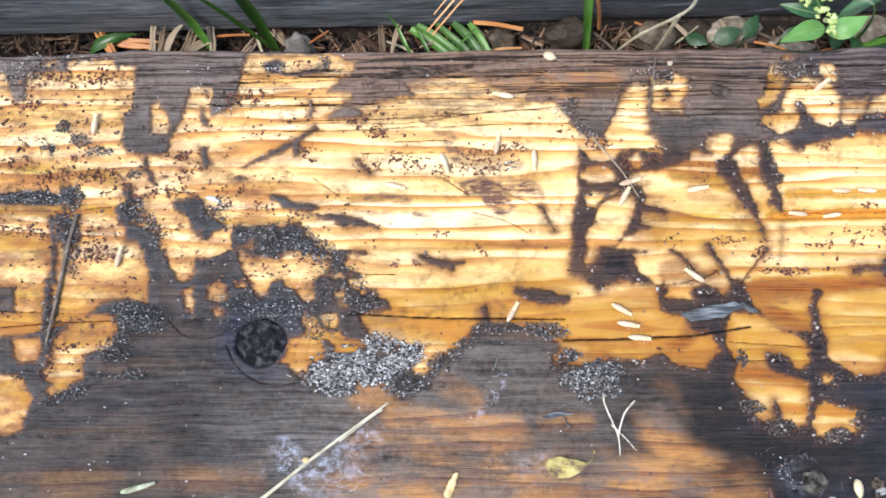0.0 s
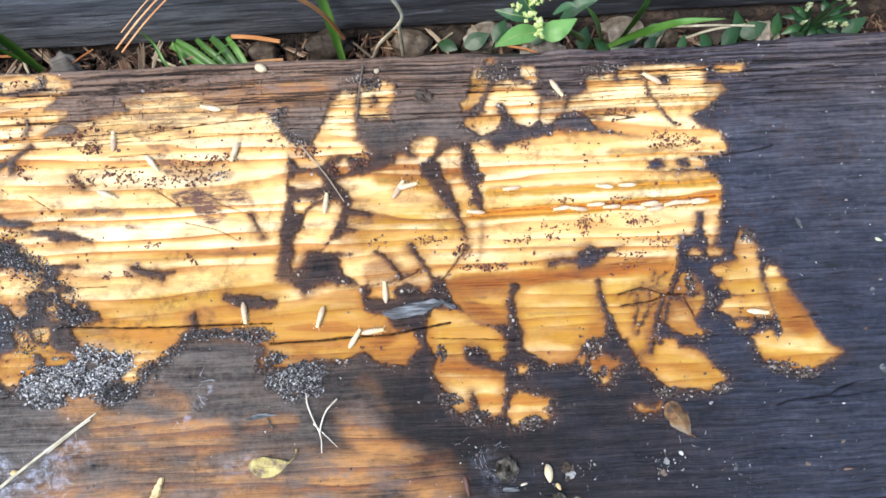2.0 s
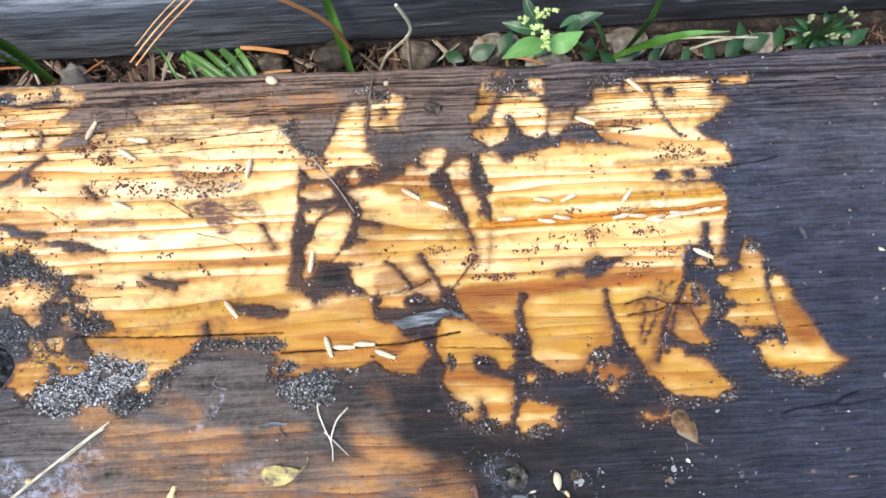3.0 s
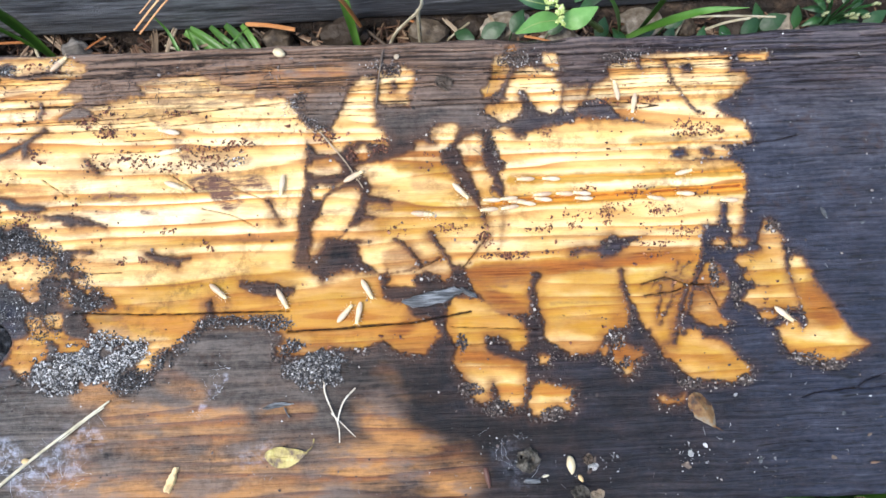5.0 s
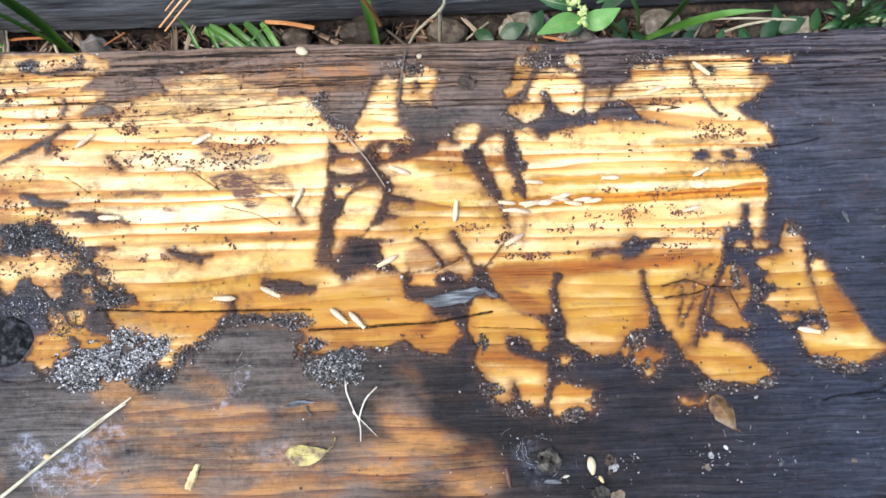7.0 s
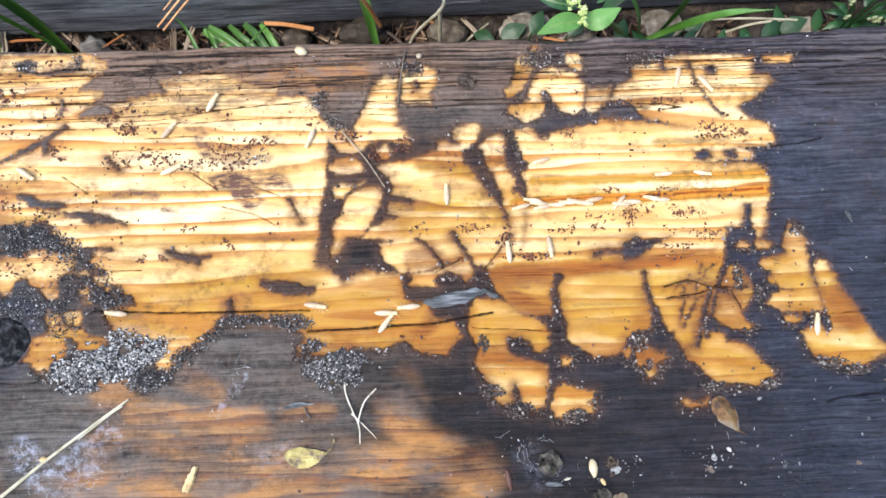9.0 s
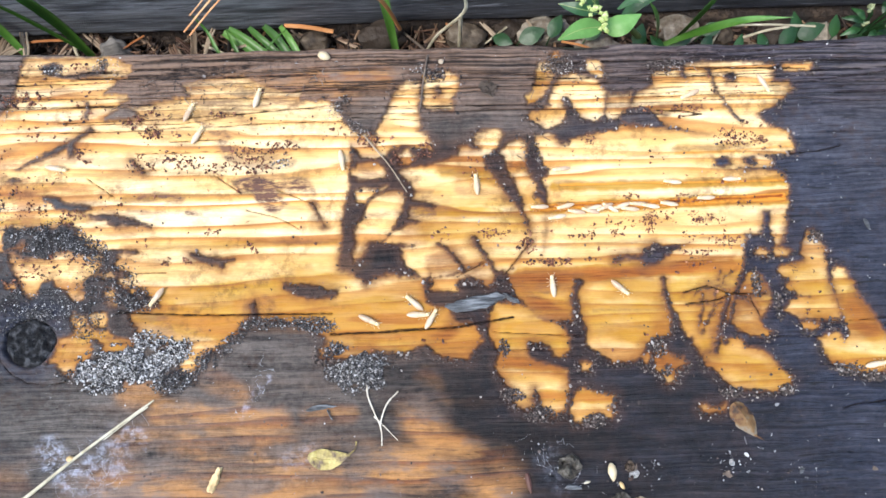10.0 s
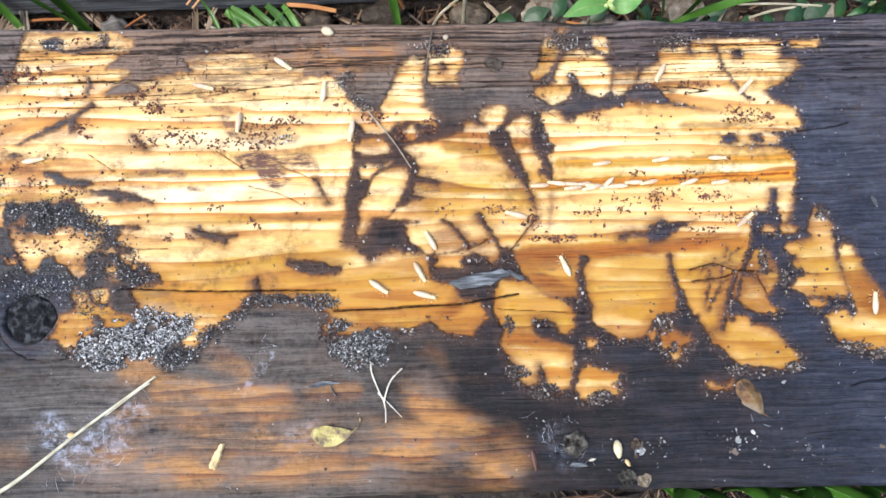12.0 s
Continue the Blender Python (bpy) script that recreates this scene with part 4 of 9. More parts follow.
TUNNELS.append((0.25, [(105.2, -79.5), (108.8, -77.1), (112.1, -76.7), (118.0, -76.6)]))
TUNNELS.append((0.25, [(105.8, -82.1), (110.0, -82.2), (116.8, -80.7), (121.2, -79.2)]))
TUNNELS.append((0.35, [(111.1, -78.9), (111.2, -82.2), (109.8, -86.3), (108.9, -89.6)]))
TUNNELS.append((0.18, [(116.7, -72.3), (116.0, -74.8)]))
TUNNELS.append((0.18, [(124.8, -80.1), (127.4, -84.4)]))
TUNNELS.append((0.9, [(100.0, -74.8), (100.3, -80.2), (101.2, -85.2), (103.0, -88.9)]))
TUNNELS.append((0.5, [(21.8, -45.0), (17.0, -46.2), (13.0, -48.5)]))
TUNNELS.append((0.35, [(133.8, -87.1), (142.1, -87.7), (150.5, -87.6)]))
TUNNELS.append((0.45, [(115.2, -77.2), (114.1, -83.6), (111.5, -87.9), (109.6, -90.7)]))
TUNNELS.append((0.75, [(120.3, -80.0), (118.9, -86.6), (116.7, -93.5)]))
TUNNELS.append((0.3, [(116.4, -77.0), (117.7, -74.0), (121.6, -71.9)]))
TUNNELS.append((0.3, [(123.0, -80.1), (126.4, -83.8), (127.5, -86.8)]))
TUNNELS.append((0.25, [(108.4, -79.7), (110.8, -77.6), (116.0, -77.0), (122.3, -80.1), (129.8, -78.8)]))
TUNNELS.append((0.25, [(110.5, -80.5), (114.8, -82.1), (120.8, -80.8), (131.2, -79.5)]))
GALLERY = []
GALLERY.append((0.5, 1.00, [(66.9, -51.6), (76.4, -51.1), (85.9, -50.9), (110, -50.5), (127.4, -49.9), (138.2, -49.5)]))
GALLERY.append((0.8, 0.55, [(64.3, -52.5), (85.8, -52.1), (109.9, -51.8), (138, -50.7)]))
GALLERY.append((0.4, 0.50, [(70.8, -45.1), (93.2, -44.8), (115.7, -45.1), (138.6, -45.1)]))
GALLERY.append((0.4, 0.45, [(106.4, -35.9), (121.8, -35.5), (142.1, -34.4)]))
GOLD = []
GOLD.append((2.2, 0.85, [(35.9, -39.8), (53.8, -43.5)]))
GOLD.append((1.5, 0.70, [(28, -51.9), (51.7, -52.9)]))
GOLD.append((1.3, 1.60, [(52.6, -73.5), (71, -73), (109.9, -71.1)]))
GOLD.append((3.4, 0.60, [(10.9, -90.2), (43.6, -92.8)]))
GOLD.append((3.4, 0.70, [(-171, -59.5), (-148.9, -61.2)]))
GOLD.append((4.7, 0.55, [(-155.9, -76.3), (-114.4, -74.7)]))
GOLD.append((3.9, 1.00, [(-168.5, -83.7), (-128.9, -81.3)]))
GOLD.append((1.9, 0.90, [(-172, -50), (-131.2, -49.4)]))
GOLD.append((2.1, 0.60, [(-173.3, -37), (-131.9, -39)]))
GOLD.append((1.9, 0.40, [(-175, -21), (-130.6, -22.2)]))
GOLD.append((1.2, 0.70, [(-97.2, -53.3), (-70.4, -52.2)]))
GOLD.append((1.2, 0.60, [(-60.4, -46.6), (-13.6, -45.6)]))
GOLD.append((6.0, 0.55, [(-54.8, -79.8), (2.3, -75)]))
GOLD.append((3.9, 0.90, [(-46.6, -81.4), (-23.9, -86.3)]))
GOLD.append((4.3, 0.80, [(-75.8, -91.1), (-56.3, -89.5)]))
GOLD.append((1.0, 0.50, [(-60.1, -61.5), (2.7, -60.9)]))
GOLD.append((1.0, 0.45, [(-114.5, -45.1), (-70.6, -44.8)]))
GOLD.append((2.6, 0.90, [(-145.7, -87.8), (-128.6, -85.4)]))
GOLD.append((2.1, 0.80, [(-147, -102.3), (-138.8, -102.3)]))
GOLD.append((2.1, 0.80, [(-160.1, -102.3), (-152.6, -103.1)]))
GOLD.append((6.9, 0.80, [(-21.4, -80.3), (45, -88.3)]))
GOLD.append((1.5, 1.30, [(63.5, -52.1), (85.8, -51.7), (138, -50.7)]))
GOLD.append((1.4, 0.90, [(69, -45.7), (138.6, -45.2)]))
GOLD.append((1.7, 1.10, [(57.4, -72.1), (122.7, -71.3)]))
GOLD.append((5.2, 0.70, [(53.8, -77), (70.5, -79.4)]))
GOLD.append((2.6, 0.60, [(27.6, -48.6), (63.6, -49.5)]))
GOLD.append((9.5, 0.45, [(78.7, -81.5), (110.4, -84.6)]))
GOLD.append((6.9, 0.50, [(116.1, -78.1), (129.5, -78.7)]))
GOLD.append((1.7, 1.00, [(51.2, -97.1), (67.6, -99.2)]))
GOLD.append((5.2, 0.70, [(39.9, -91.3), (43.2, -91.5)]))
GOLD.append((1.2, 1.00, [(62.2, -107.3), (81.9, -108.3)]))
GOLD.append((5.2, 0.50, [(49.9, -88.5), (69.7, -92.7)]))
GOLD.append((3.4, 0.60, [(30.8, -58.9), (58.1, -56.6)]))
GOLD.append((3.4, 0.50, [(110.9, -97.9), (133.3, -105.5)]))
GOLD.append((5.2, 0.35, [(140.2, -74.1), (144.1, -84.5)]))
GOLD.append((3.9, 0.90, [(156, -84.2), (160.2, -90.2)]))
GOLD.append((2.6, 0.60, [(145.7, -99.5), (162.1, -101.9)]))
GOLD.append((1.5, 0.50, [(108, -34.3), (142.1, -34.1)]))
GOLD.append((2.1, 0.90, [(98.6, -94.9), (100.6, -100.7)]))
GOLD.append((2.6, 0.60, [(65.7, -10), (63.5, -18.3)]))
FILM = []
FILM.append((0.8, 0.90, [(27, -48.5), (33.3, -50.4)]))
FILM.append((0.9, 0.70, [(11, -39), (15.8, -41.2)]))
FILM.append((1.0, 0.50, [(21.1, -46.2), (27.9, -47.3)]))
FILM.append((1.0, 0.70, [(52.9, -74.9), (65.8, -77.2)]))
FILM.append((0.7, 0.70, [(54.3, -73.2), (76.1, -72.8)]))
FILM.append((1.4, 0.45, [(40, -46.1), (53.6, -48.3)]))
FILM.append((1.2, 0.50, [(35.4, -39.8), (45.3, -41)]))
FILM.append((1.2, 0.85, [(-31.2, -26.5), (-29.9, -31.1), (-28.5, -35)]))
FILM.append((0.9, 0.90, [(-35.3, -25.5), (-31.9, -26.9)]))
FILM.append((1.2, 0.85, [(-26.2, -42.7), (-18.5, -42.5), (-7.4, -41.6)]))
FILM.append((1.4, 0.85, [(-19.4, -44.7), (-14.7, -49)]))
FILM.append((0.9, 0.85, [(-6.2, -42), (-3.6, -45.1), (-4.5, -48.9)]))
FILM.append((1.7, 0.85, [(-18.5, -43.9), (-10, -45.2)]))
FILM.append((0.9, 1.10, [(-56, -45.9), (-44, -46.1)]))
FILM.append((0.8, 1.00, [(-41.3, -51.3), (-37.1, -51.3)]))
FILM.append((0.7, 1.00, [(62.6, -84.9), (74.1, -88)]))
FILM.append((1.9, 0.85, [(-23.9, -43.8), (-13.5, -42.7), (-6, -43.1)]))
FILM.append((1.7, 0.85, [(-18.6, -45.6), (-14.9, -50.2)]))
FILM.append((0.9, 0.80, [(-8.5, -43), (-4.4, -46.5), (-2, -50.8)]))
FILM.append((2.6, 0.55, [(-57, -20.3), (-27.5, -19.8)]))
FILM.append((1.9, 0.60, [(-32.7, -17.7), (-22.2, -24.6)]))
FILM.append((1.2, 0.70, [(-44.8, -21.4), (-42.2, -20.4)]))
FILM.append((2.6, 0.60, [(-30.8, -28.7), (-27.2, -35.2)]))
FILM.append((0.4, 0.95, [(67, -51.1), (85.9, -50.7), (110.1, -50.4), (138.2, -49.3)]))
FILM.append((0.5, 0.45, [(69.1, -44.1), (93.3, -44.3), (138.4, -44.2)]))
FILM.append((0.5, 0.40, [(-75.8, -38.9), (-47.1, -38.7), (-25.2, -38.3)]))
FILM.append((0.5, 0.40, [(-57.1, -45.9), (-30.3, -45.7), (3.1, -45.3)]))
FILM.append((0.5, 0.35, [(-70.4, -51.3), (-30.3, -50.5), (3, -49.9)]))
FILM.append((0.5, 0.40, [(-58.5, -61.7), (-30.3, -61.6), (3.5, -60.7)]))
FILM.append((0.5, 0.40, [(24.1, -54.4), (41.1, -54.6), (59.9, -54.6)]))
FILM.append((0.5, 0.45, [(25.6, -64.1), (57.8, -63.9), (91.8, -63.3), (122.7, -62.7)]))
FILM.append((0.5, 0.35, [(-166.4, -37), (-149.2, -37.5), (-129.5, -37.2)]))
FILM.append((0.6, 0.40, [(-166, -41.7), (-148.8, -41.5), (-130, -42.1)]))
FILM.append((0.5, 0.35, [(-115.1, -35.5), (-89.5, -35), (-70.9, -34)]))
FILM.append((0.4, 0.30, [(-74.4, -29.1), (-47.2, -28.9)]))
FILM.append((0.5, 0.40, [(-167.5, -26.4), (-150.1, -26.9), (-130.2, -27.7)]))
FILM.append((0.5, 0.35, [(-167.1, -30.3), (-135.9, -31.6)]))
FILM.append((0.5, 0.30, [(-158.3, -13), (-128.5, -13.7)]))
FILM.append((0.4, 0.30, [(-101.8, -27.7), (-81.3, -26.9)]))
FILM.append((0.5, 0.40, [(78.6, -83.2), (98.7, -83.4)]))
FILM.append((0.4, 0.35, [(76.7, -87.2), (100, -88.8)]))
FILM.append((0.5, 0.30, [(66.4, -30.3), (94.3, -30.7), (129.3, -31.3)]))
FILM.append((0.5, 0.35, [(67.8, -35.8), (93.8, -36.6), (118.2, -37)]))
FILM.append((3.4, 0.50, [(-38.7, -15.1), (-14.8, -16.4)]))
FILM.append((2.1, 0.60, [(-22.7, -36.1), (-12.6, -34.4)]))
FILM.append((1.4, 0.70, [(-53.7, -46.6), (-43.6, -46.7)]))
FILM.append((0.9, 0.60, [(-58.7, -50), (-52.8, -50.7)]))
FILM.append((2.6, 0.35, [(-115.1, -35.5), (-106.6, -33.8)]))
FILM.append((3.4, 0.30, [(-163.6, -30), (-140.8, -34.5)]))
FILM.append((2.6, 0.40, [(-139.1, -56.2), (-128.1, -57.1)]))
FILM.append((1.9, 0.50, [(40.5, -73.9), (70.8, -73.5)]))
FILM.append((1.4, 0.70, [(55.5, -76.2), (68.5, -84.4)]))
FILM.append((1.0, 0.70, [(88.6, -72.1), (108.4, -69.3)]))
FILM.append((2.6, 0.45, [(88.3, -15.7), (100.6, -17.2)]))
FILM.append((1.7, 0.40, [(31.9, -16), (38.9, -17.2)]))
FILM.append((4.3, 0.35, [(156, -84.2), (158.7, -89.3)]))
FILM.append((0.9, 0.50, [(106.2, -34.4), (128.9, -34.6)]))
FILM.append((2.2, 0.40, [(19.2, -40.8), (26.1, -41.1)]))
FILM.append((1.2, 0.50, [(-0.6, -73.7), (3.6, -74.7)]))
FILM.append((2.6, 0.45, [(24.2, -49), (34.5, -50)]))
# Places where a thin brown veil of skin or dirt is left on the bare wood: strength, outline.
VEILS = []
VEILS.append((0.95, [(-32.7, -28.3), (-30.2, -26.4), (-28.1, -28.8), (-27.7, -35.0), (-29.3, -36.2), (-31.0, -34.1), (-31.9, -30.9)]))
VEILS.append((0.9, [(-41.3, -20.8), (-37.8, -21.3), (-33.9, -23.5), (-34.9, -24.9), (-37.8, -24.2), (-40.4, -22.7)]))
VEILS.append((1.3, [(-28.2, -41.9), (-21.8, -40.4), (-13.4, -42.0), (-5.9, -41.2), (-5.1, -43.8), (-8.4, -45.5), (-12.6, -44.6), (-14.3, -46.3), (-11.0, -48.9), (-13.5, -51.1), (-16.9, -51.4), (-19.9, -49.0), (-22.2, -45.4), (-25.5, -45.7)]))
VEILS.append((0.7, [(-14.3, -42.0), (-5.0, -40.8), (-4.3, -46.4), (-1.1, -51.5), (-2.8, -52.3), (-6.0, -46.7), (-9.3, -45.5)]))
VEILS.append((0.8, [(-55.4, -44.7), (-50.4, -44.1), (-44.5, -45.3), (-42.3, -47.4), (-44.5, -48.2), (-48.7, -46.8), (-55.4, -47.2)]))
VEILS.append((0.7, [(-55.4, -49.6), (-52.8, -49.9), (-51.6, -51.3), (-55.3, -52.0)]))
VEILS.append((0.75, [(-158.8, -48.4), (-149.3, -49.1), (-149.8, -53.5), (-156.6, -52.9)]))
VEILS.append((0.75, [(-174.6, -61.1), (-157.5, -62.1), (-149.1, -61.1), (-149.2, -64.5), (-157.2, -64.8), (-162.1, -67.0), (-173.9, -67.0)]))
VEILS.append((0.55, [(-175.7, -49.9), (-158.6, -50.5), (-157.5, -52.6), (-175.4, -52.8)]))
VEILS.append((0.7, [(-141.4, -51.8), (-134.7, -50.6), (-131.3, -51.3), (-137.9, -53.0), (-141.3, -53.5)]))
VEILS.append((0.6, [(-140.0, -58.6), (-130.8, -57.8), (-128.0, -61.2), (-132.0, -63.7), (-138.8, -62.9)]))
VEILS.append((0.75, [(-43.9, -11.2), (-37.0, -9.1), (-25.0, -7.8), (-21.5, -11.0), (-16.4, -12.5), (-7.9, -13.0), (-8.8, -17.6), (-21.6, -18.6), (-38.7, -19.2)]))
VEILS.append((0.6, [(-64.5, -14.3), (-47.3, -12.7), (-43.9, -15.9), (-47.3, -17.3), (-62.7, -17.9)]))
VEILS.append((0.55, [(-56.5, -79.7), (-46.6, -80.6), (-43.3, -87.9), (-48.2, -88.8), (-53.9, -86.2)]))
VEILS.append((0.5, [(-23.7, -79.0), (-17.2, -76.5), (-14.0, -79.5), (-17.3, -83.4), (-23.0, -84.7)]))
VEILS.append((0.6, [(-25.1, -31.5), (-13.3, -31.0), (-8.3, -36.0), (-12.6, -40.8), (-21.8, -41.1), (-26.0, -36.7)]))
VEILS.append((0.5, [(-167.0, -34.2), (-156.7, -33.7), (-156.4, -36.2), (-166.8, -36.5)]))
VEILS.append((0.5, [(-129.4, -77.1), (-119.5, -76.3), (-117.6, -78.8), (-128.4, -79.3)]))
VEILS.append((0.9, [(23.4, -49.7), (32.7, -50.8), (33.1, -54.7), (26.7, -55.5), (23.7, -54.4)]))
VEILS.append((0.6, [(10.7, -52.3), (21.7, -51.7), (22.0, -53.3), (11.2, -54.0)]))
VEILS.append((0.5, [(87.1, -14.8), (95.1, -15.3), (94.2, -20.8), (89.6, -24.4), (86.5, -23.9)]))
VEILS.append((0.7, [(93.3, -70.2), (98.0, -70.3), (96.8, -74.2), (92.7, -73.9)]))
VEILS.append((0.7, [(59.1, -78.1), (62.7, -79.0), (71.5, -85.9), (69.7, -87.5), (64.9, -85.4), (60.1, -81.9)]))
VEILS.append((0.6, [(21.8, -44.9), (32.8, -45.9), (31.8, -49.9), (25.1, -48.9)]))
VEILS.append((0.5, [(29.8, -66.2), (36.6, -63.9), (41.5, -66.6), (40.5, -71.6), (31.4, -71.3)]))
VEILS.append((0.5, [(99.6, -18.8), (116.9, -21.5), (116.2, -24.0), (100.2, -23.2)]))
VEILS.append((0.8, [(110.1, -61.8), (116.9, -61.1), (116.8, -62.4), (110.0, -62.5)]))
VEILS.append((0.45, [(112.4, -73.8), (130.1, -74.4), (130.9, -82.8), (127.6, -91.0), (111.7, -92.2)]))
VEILS.append((0.5, [(96.2, -95.0), (104.7, -96.9), (100.8, -104.0), (96.1, -100.7)]))
VEILS.append((0.5, [(-0.1, -91.8), (21.1, -92.5), (21.0, -96.1), (-0.1, -95.4)]))
VEILS.append((0.6, [(61.3, -73.9), (74.7, -73.5), (72.8, -77.7), (62.8, -76.5)]))
VEILS.append((0.7, [(54.0, -72.1), (58.1, -75.6), (65.1, -80.0), (70.7, -84.3), (68.9, -86.9), (62.4, -84.9), (57.3, -79.7), (54.5, -76.3)]))
VEILS.append((0.6, [(115.6, -79.9), (120.3, -79.7), (118.6, -86.7), (115.6, -90.4), (113.5, -95.6), (112.5, -93.9), (114.3, -89.0)]))
VEILS.append((0.5, [(38.1, -67.4), (46.4, -69.4), (43.0, -72.6), (38.0, -71.6)]))
# Patches laid bare within the dark islands.
OPENED = []
OPENED.append([(54.3, -72.5), (59.6, -73.6), (65.2, -76.8), (72.2, -80.2), (71.9, -85.7), (64.8, -86.1), (60.8, -84.0), (57.9, -80.3), (56.1, -77.2)])
OPENED.append([(49.7, -80.7), (54.3, -80.5), (58.9, -82.3), (64.0, -85.4), (69.1, -87.9), (70.5, -92.5), (69.4, -96.1), (66.0, -94.3), (64.5, -92.0), (58.8, -91.0), (56.7, -93.7), (54.5, -95.6), (49.7, -93.8), (48.3, -90.2), (48.0, -86.9), (48.1, -83.6)])
OPENED.append([(37.6, -87.9), (43.3, -87.1), (45.0, -90.4), (43.1, -94.2), (41.4, -96.4), (32.8, -94.9), (31.7, -92.6)])
OPENED.append([(113.1, -73.6), (121.2, -73.0), (120.2, -79.2), (118.0, -85.8), (115.5, -89.9), (112.9, -95.5), (109.4, -97.4), (107.2, -93.7), (106.8, -88.8), (105.7, -82.1), (106.1, -77.1)])
OPENED.append([(117.4, -81.6), (122.6, -80.1), (124.0, -86.0), (123.6, -91.0), (120.8, -90.0), (117.9, -85.8)])
OPENED.append([(22.4, -63.5), (29.9, -62.9), (31.4, -71.4), (29.7, -73.0), (24.0, -68.7)])
OPENED.append([(39.0, -67.4), (48.2, -66.9), (46.3, -72.7), (42.2, -71.4), (39.7, -71.7)])
OPENED.append([(21.2, -86.0), (36.8, -85.9), (31.0, -89.6), (22.8, -92.3), (14.6, -92.3)])
# Tawny stains on the bare wood.
TAWNY = []
TAWNY.append((0.95, [(53.3, -71.8), (64.7, -70.8), (81.4, -70.8), (96.6, -69.4), (108.5, -68.2), (121.7, -67.4), (121.5, -70.3), (109.9, -71.8), (96.3, -73.4), (81.1, -75.3), (64.4, -76.1), (57.7, -77.8), (54.1, -76.6)]))
TAWNY.append((0.95, [(55.3, -75.5), (64.3, -78.8), (72.1, -82.7), (71.8, -87.0), (64.0, -86.1), (59.2, -82.3)]))
TAWNY.append((0.75, [(49.2, -94.4), (55.4, -94.1), (60.2, -95.8), (70.2, -99.3), (70.0, -102.5), (60.0, -100.4), (49.9, -101.2)]))
TAWNY.append((0.8, [(30.2, -89.6), (36.8, -85.9), (38.9, -88.6), (34.5, -93.0), (30.9, -94.2)]))
TAWNY.append((0.75, [(31.8, -90.9), (45.7, -91.4), (42.5, -97.8), (31.6, -96.8)]))
TAWNY.append((0.6, [(80.0, -93.2), (96.4, -94.7), (96.1, -99.0), (80.6, -98.1)]))
TAWNY.append((0.9, [(93.1, -94.9), (104.6, -96.1), (103.2, -102.5), (95.0, -102.2)]))
TAWNY.append((0.7, [(150.2, -81.0), (157.8, -81.2), (163.1, -92.2), (152.1, -93.0)]))
TAWNY.append((0.5, [(119.1, -99.3), (132.2, -101.0), (132.6, -105.1), (120.5, -102.6)]))
TAWNY.append((0.55, [(137.2, -84.4), (149.2, -85.1), (148.9, -87.6), (138.5, -88.1)]))
TAWNY.append((0.6, [(16.4, -75.6), (30.0, -75.7), (30.2, -79.4), (13.1, -78.8)]))
TAWNY.append((0.6, [(-3.2, -90.1), (14.7, -90.7), (14.6, -95.2), (1.6, -95.9)]))
TAWNY.append((0.6, [(140.6, -65.4), (149.8, -65.7), (149.5, -68.3), (140.3, -68.3)]))
TAWNY.append((0.6, [(115.1, -79.9), (120.7, -79.2), (119.5, -86.7), (115.8, -90.7), (112.9, -95.5), (112.5, -90.6)]))
TAWNY.append((0.6, [(108.3, -81.4), (113.3, -81.0), (110.9, -88.9), (108.3, -91.3)]))
TAWNY.append((0.6, [(95.4, -85.9), (102.1, -85.3), (101.7, -91.1), (95.9, -90.9)]))
TAWNY.append((0.6, [(32.3, -15.4), (36.5, -12.2), (37.4, -18.8), (32.9, -19.4)]))
TAWNY.append((0.6, [(64.9, -13.5), (68.6, -8.0), (71.4, -12.7), (68.1, -19.1), (61.6, -19.4)]))
TAWNY.append((0.5, [(69.4, -9.9), (72.0, -10.5), (68.1, -18.2), (66.4, -18.1)]))
TAWNY.append((0.5, [(38.2, -66.6), (48.2, -66.9), (48.0, -72.8), (38.0, -72.5)]))
TAWNY.append((0.5, [(31.6, -63.0), (38.3, -62.3), (39.7, -71.7), (29.7, -73.0)]))
TAWNY.append((0.45, [(121.5, -74.2), (128.8, -76.1), (128.4, -89.5), (121.6, -90.1), (119.8, -82.6)]))
TAWNY.append((0.5, [(39.2, -30.9), (47.7, -32.1), (49.0, -42.7), (38.8, -44.2)]))
TAWNY.append((0.5, [(54.4, -34.9), (61.3, -34.2), (62.6, -43.1), (54.9, -44.7)]))
TAWNY.append((0.6, [(23.4, -55.9), (31.7, -57.0), (29.9, -62.9), (21.6, -62.7)]))
TAWNY.append((0.5, [(8.4, -26.5), (17.0, -28.5), (15.1, -40.0), (7.5, -38.0)]))
WORN = []
WORN.append((5.2, 0.80, [(-54.2, -119.4), (-20.9, -119.4), (10.3, -126.9)]))
WORN.append((3.4, 0.80, [(-46.4, -109.6), (-17.7, -112.4)]))
WORN.append((5.2, 0.70, [(-68.2, -130.1), (10.2, -130.7)]))
WORN.append((3.4, 0.60, [(-56.1, -103.8), (-49.6, -103.8)]))
WORN.append((3.0, 0.75, [(-39.7, -111.2), (-22.2, -115.7)]))
WORN.append((3.0, 0.7, [(-19.1, -112.7), (-12.7, -112.1)]))
WORN.append((2.2, 0.5, [(-4.7, -110.8), (8.0, -111.3)]))
WORN.append((3.0, 0.6, [(-33.7, -99.6), (-24.0, -105.5)]))
WORN.append((4.0, 0.7, [(-3.6, -10.4), (17.2, -9.8)]))
WORN.append((5.2, 0.55, [(-37, -11.2), (5.7, -13.3)]))
WORN.append((3.4, 0.30, [(-157.5, -128.8), (-85.7, -127.1)]))
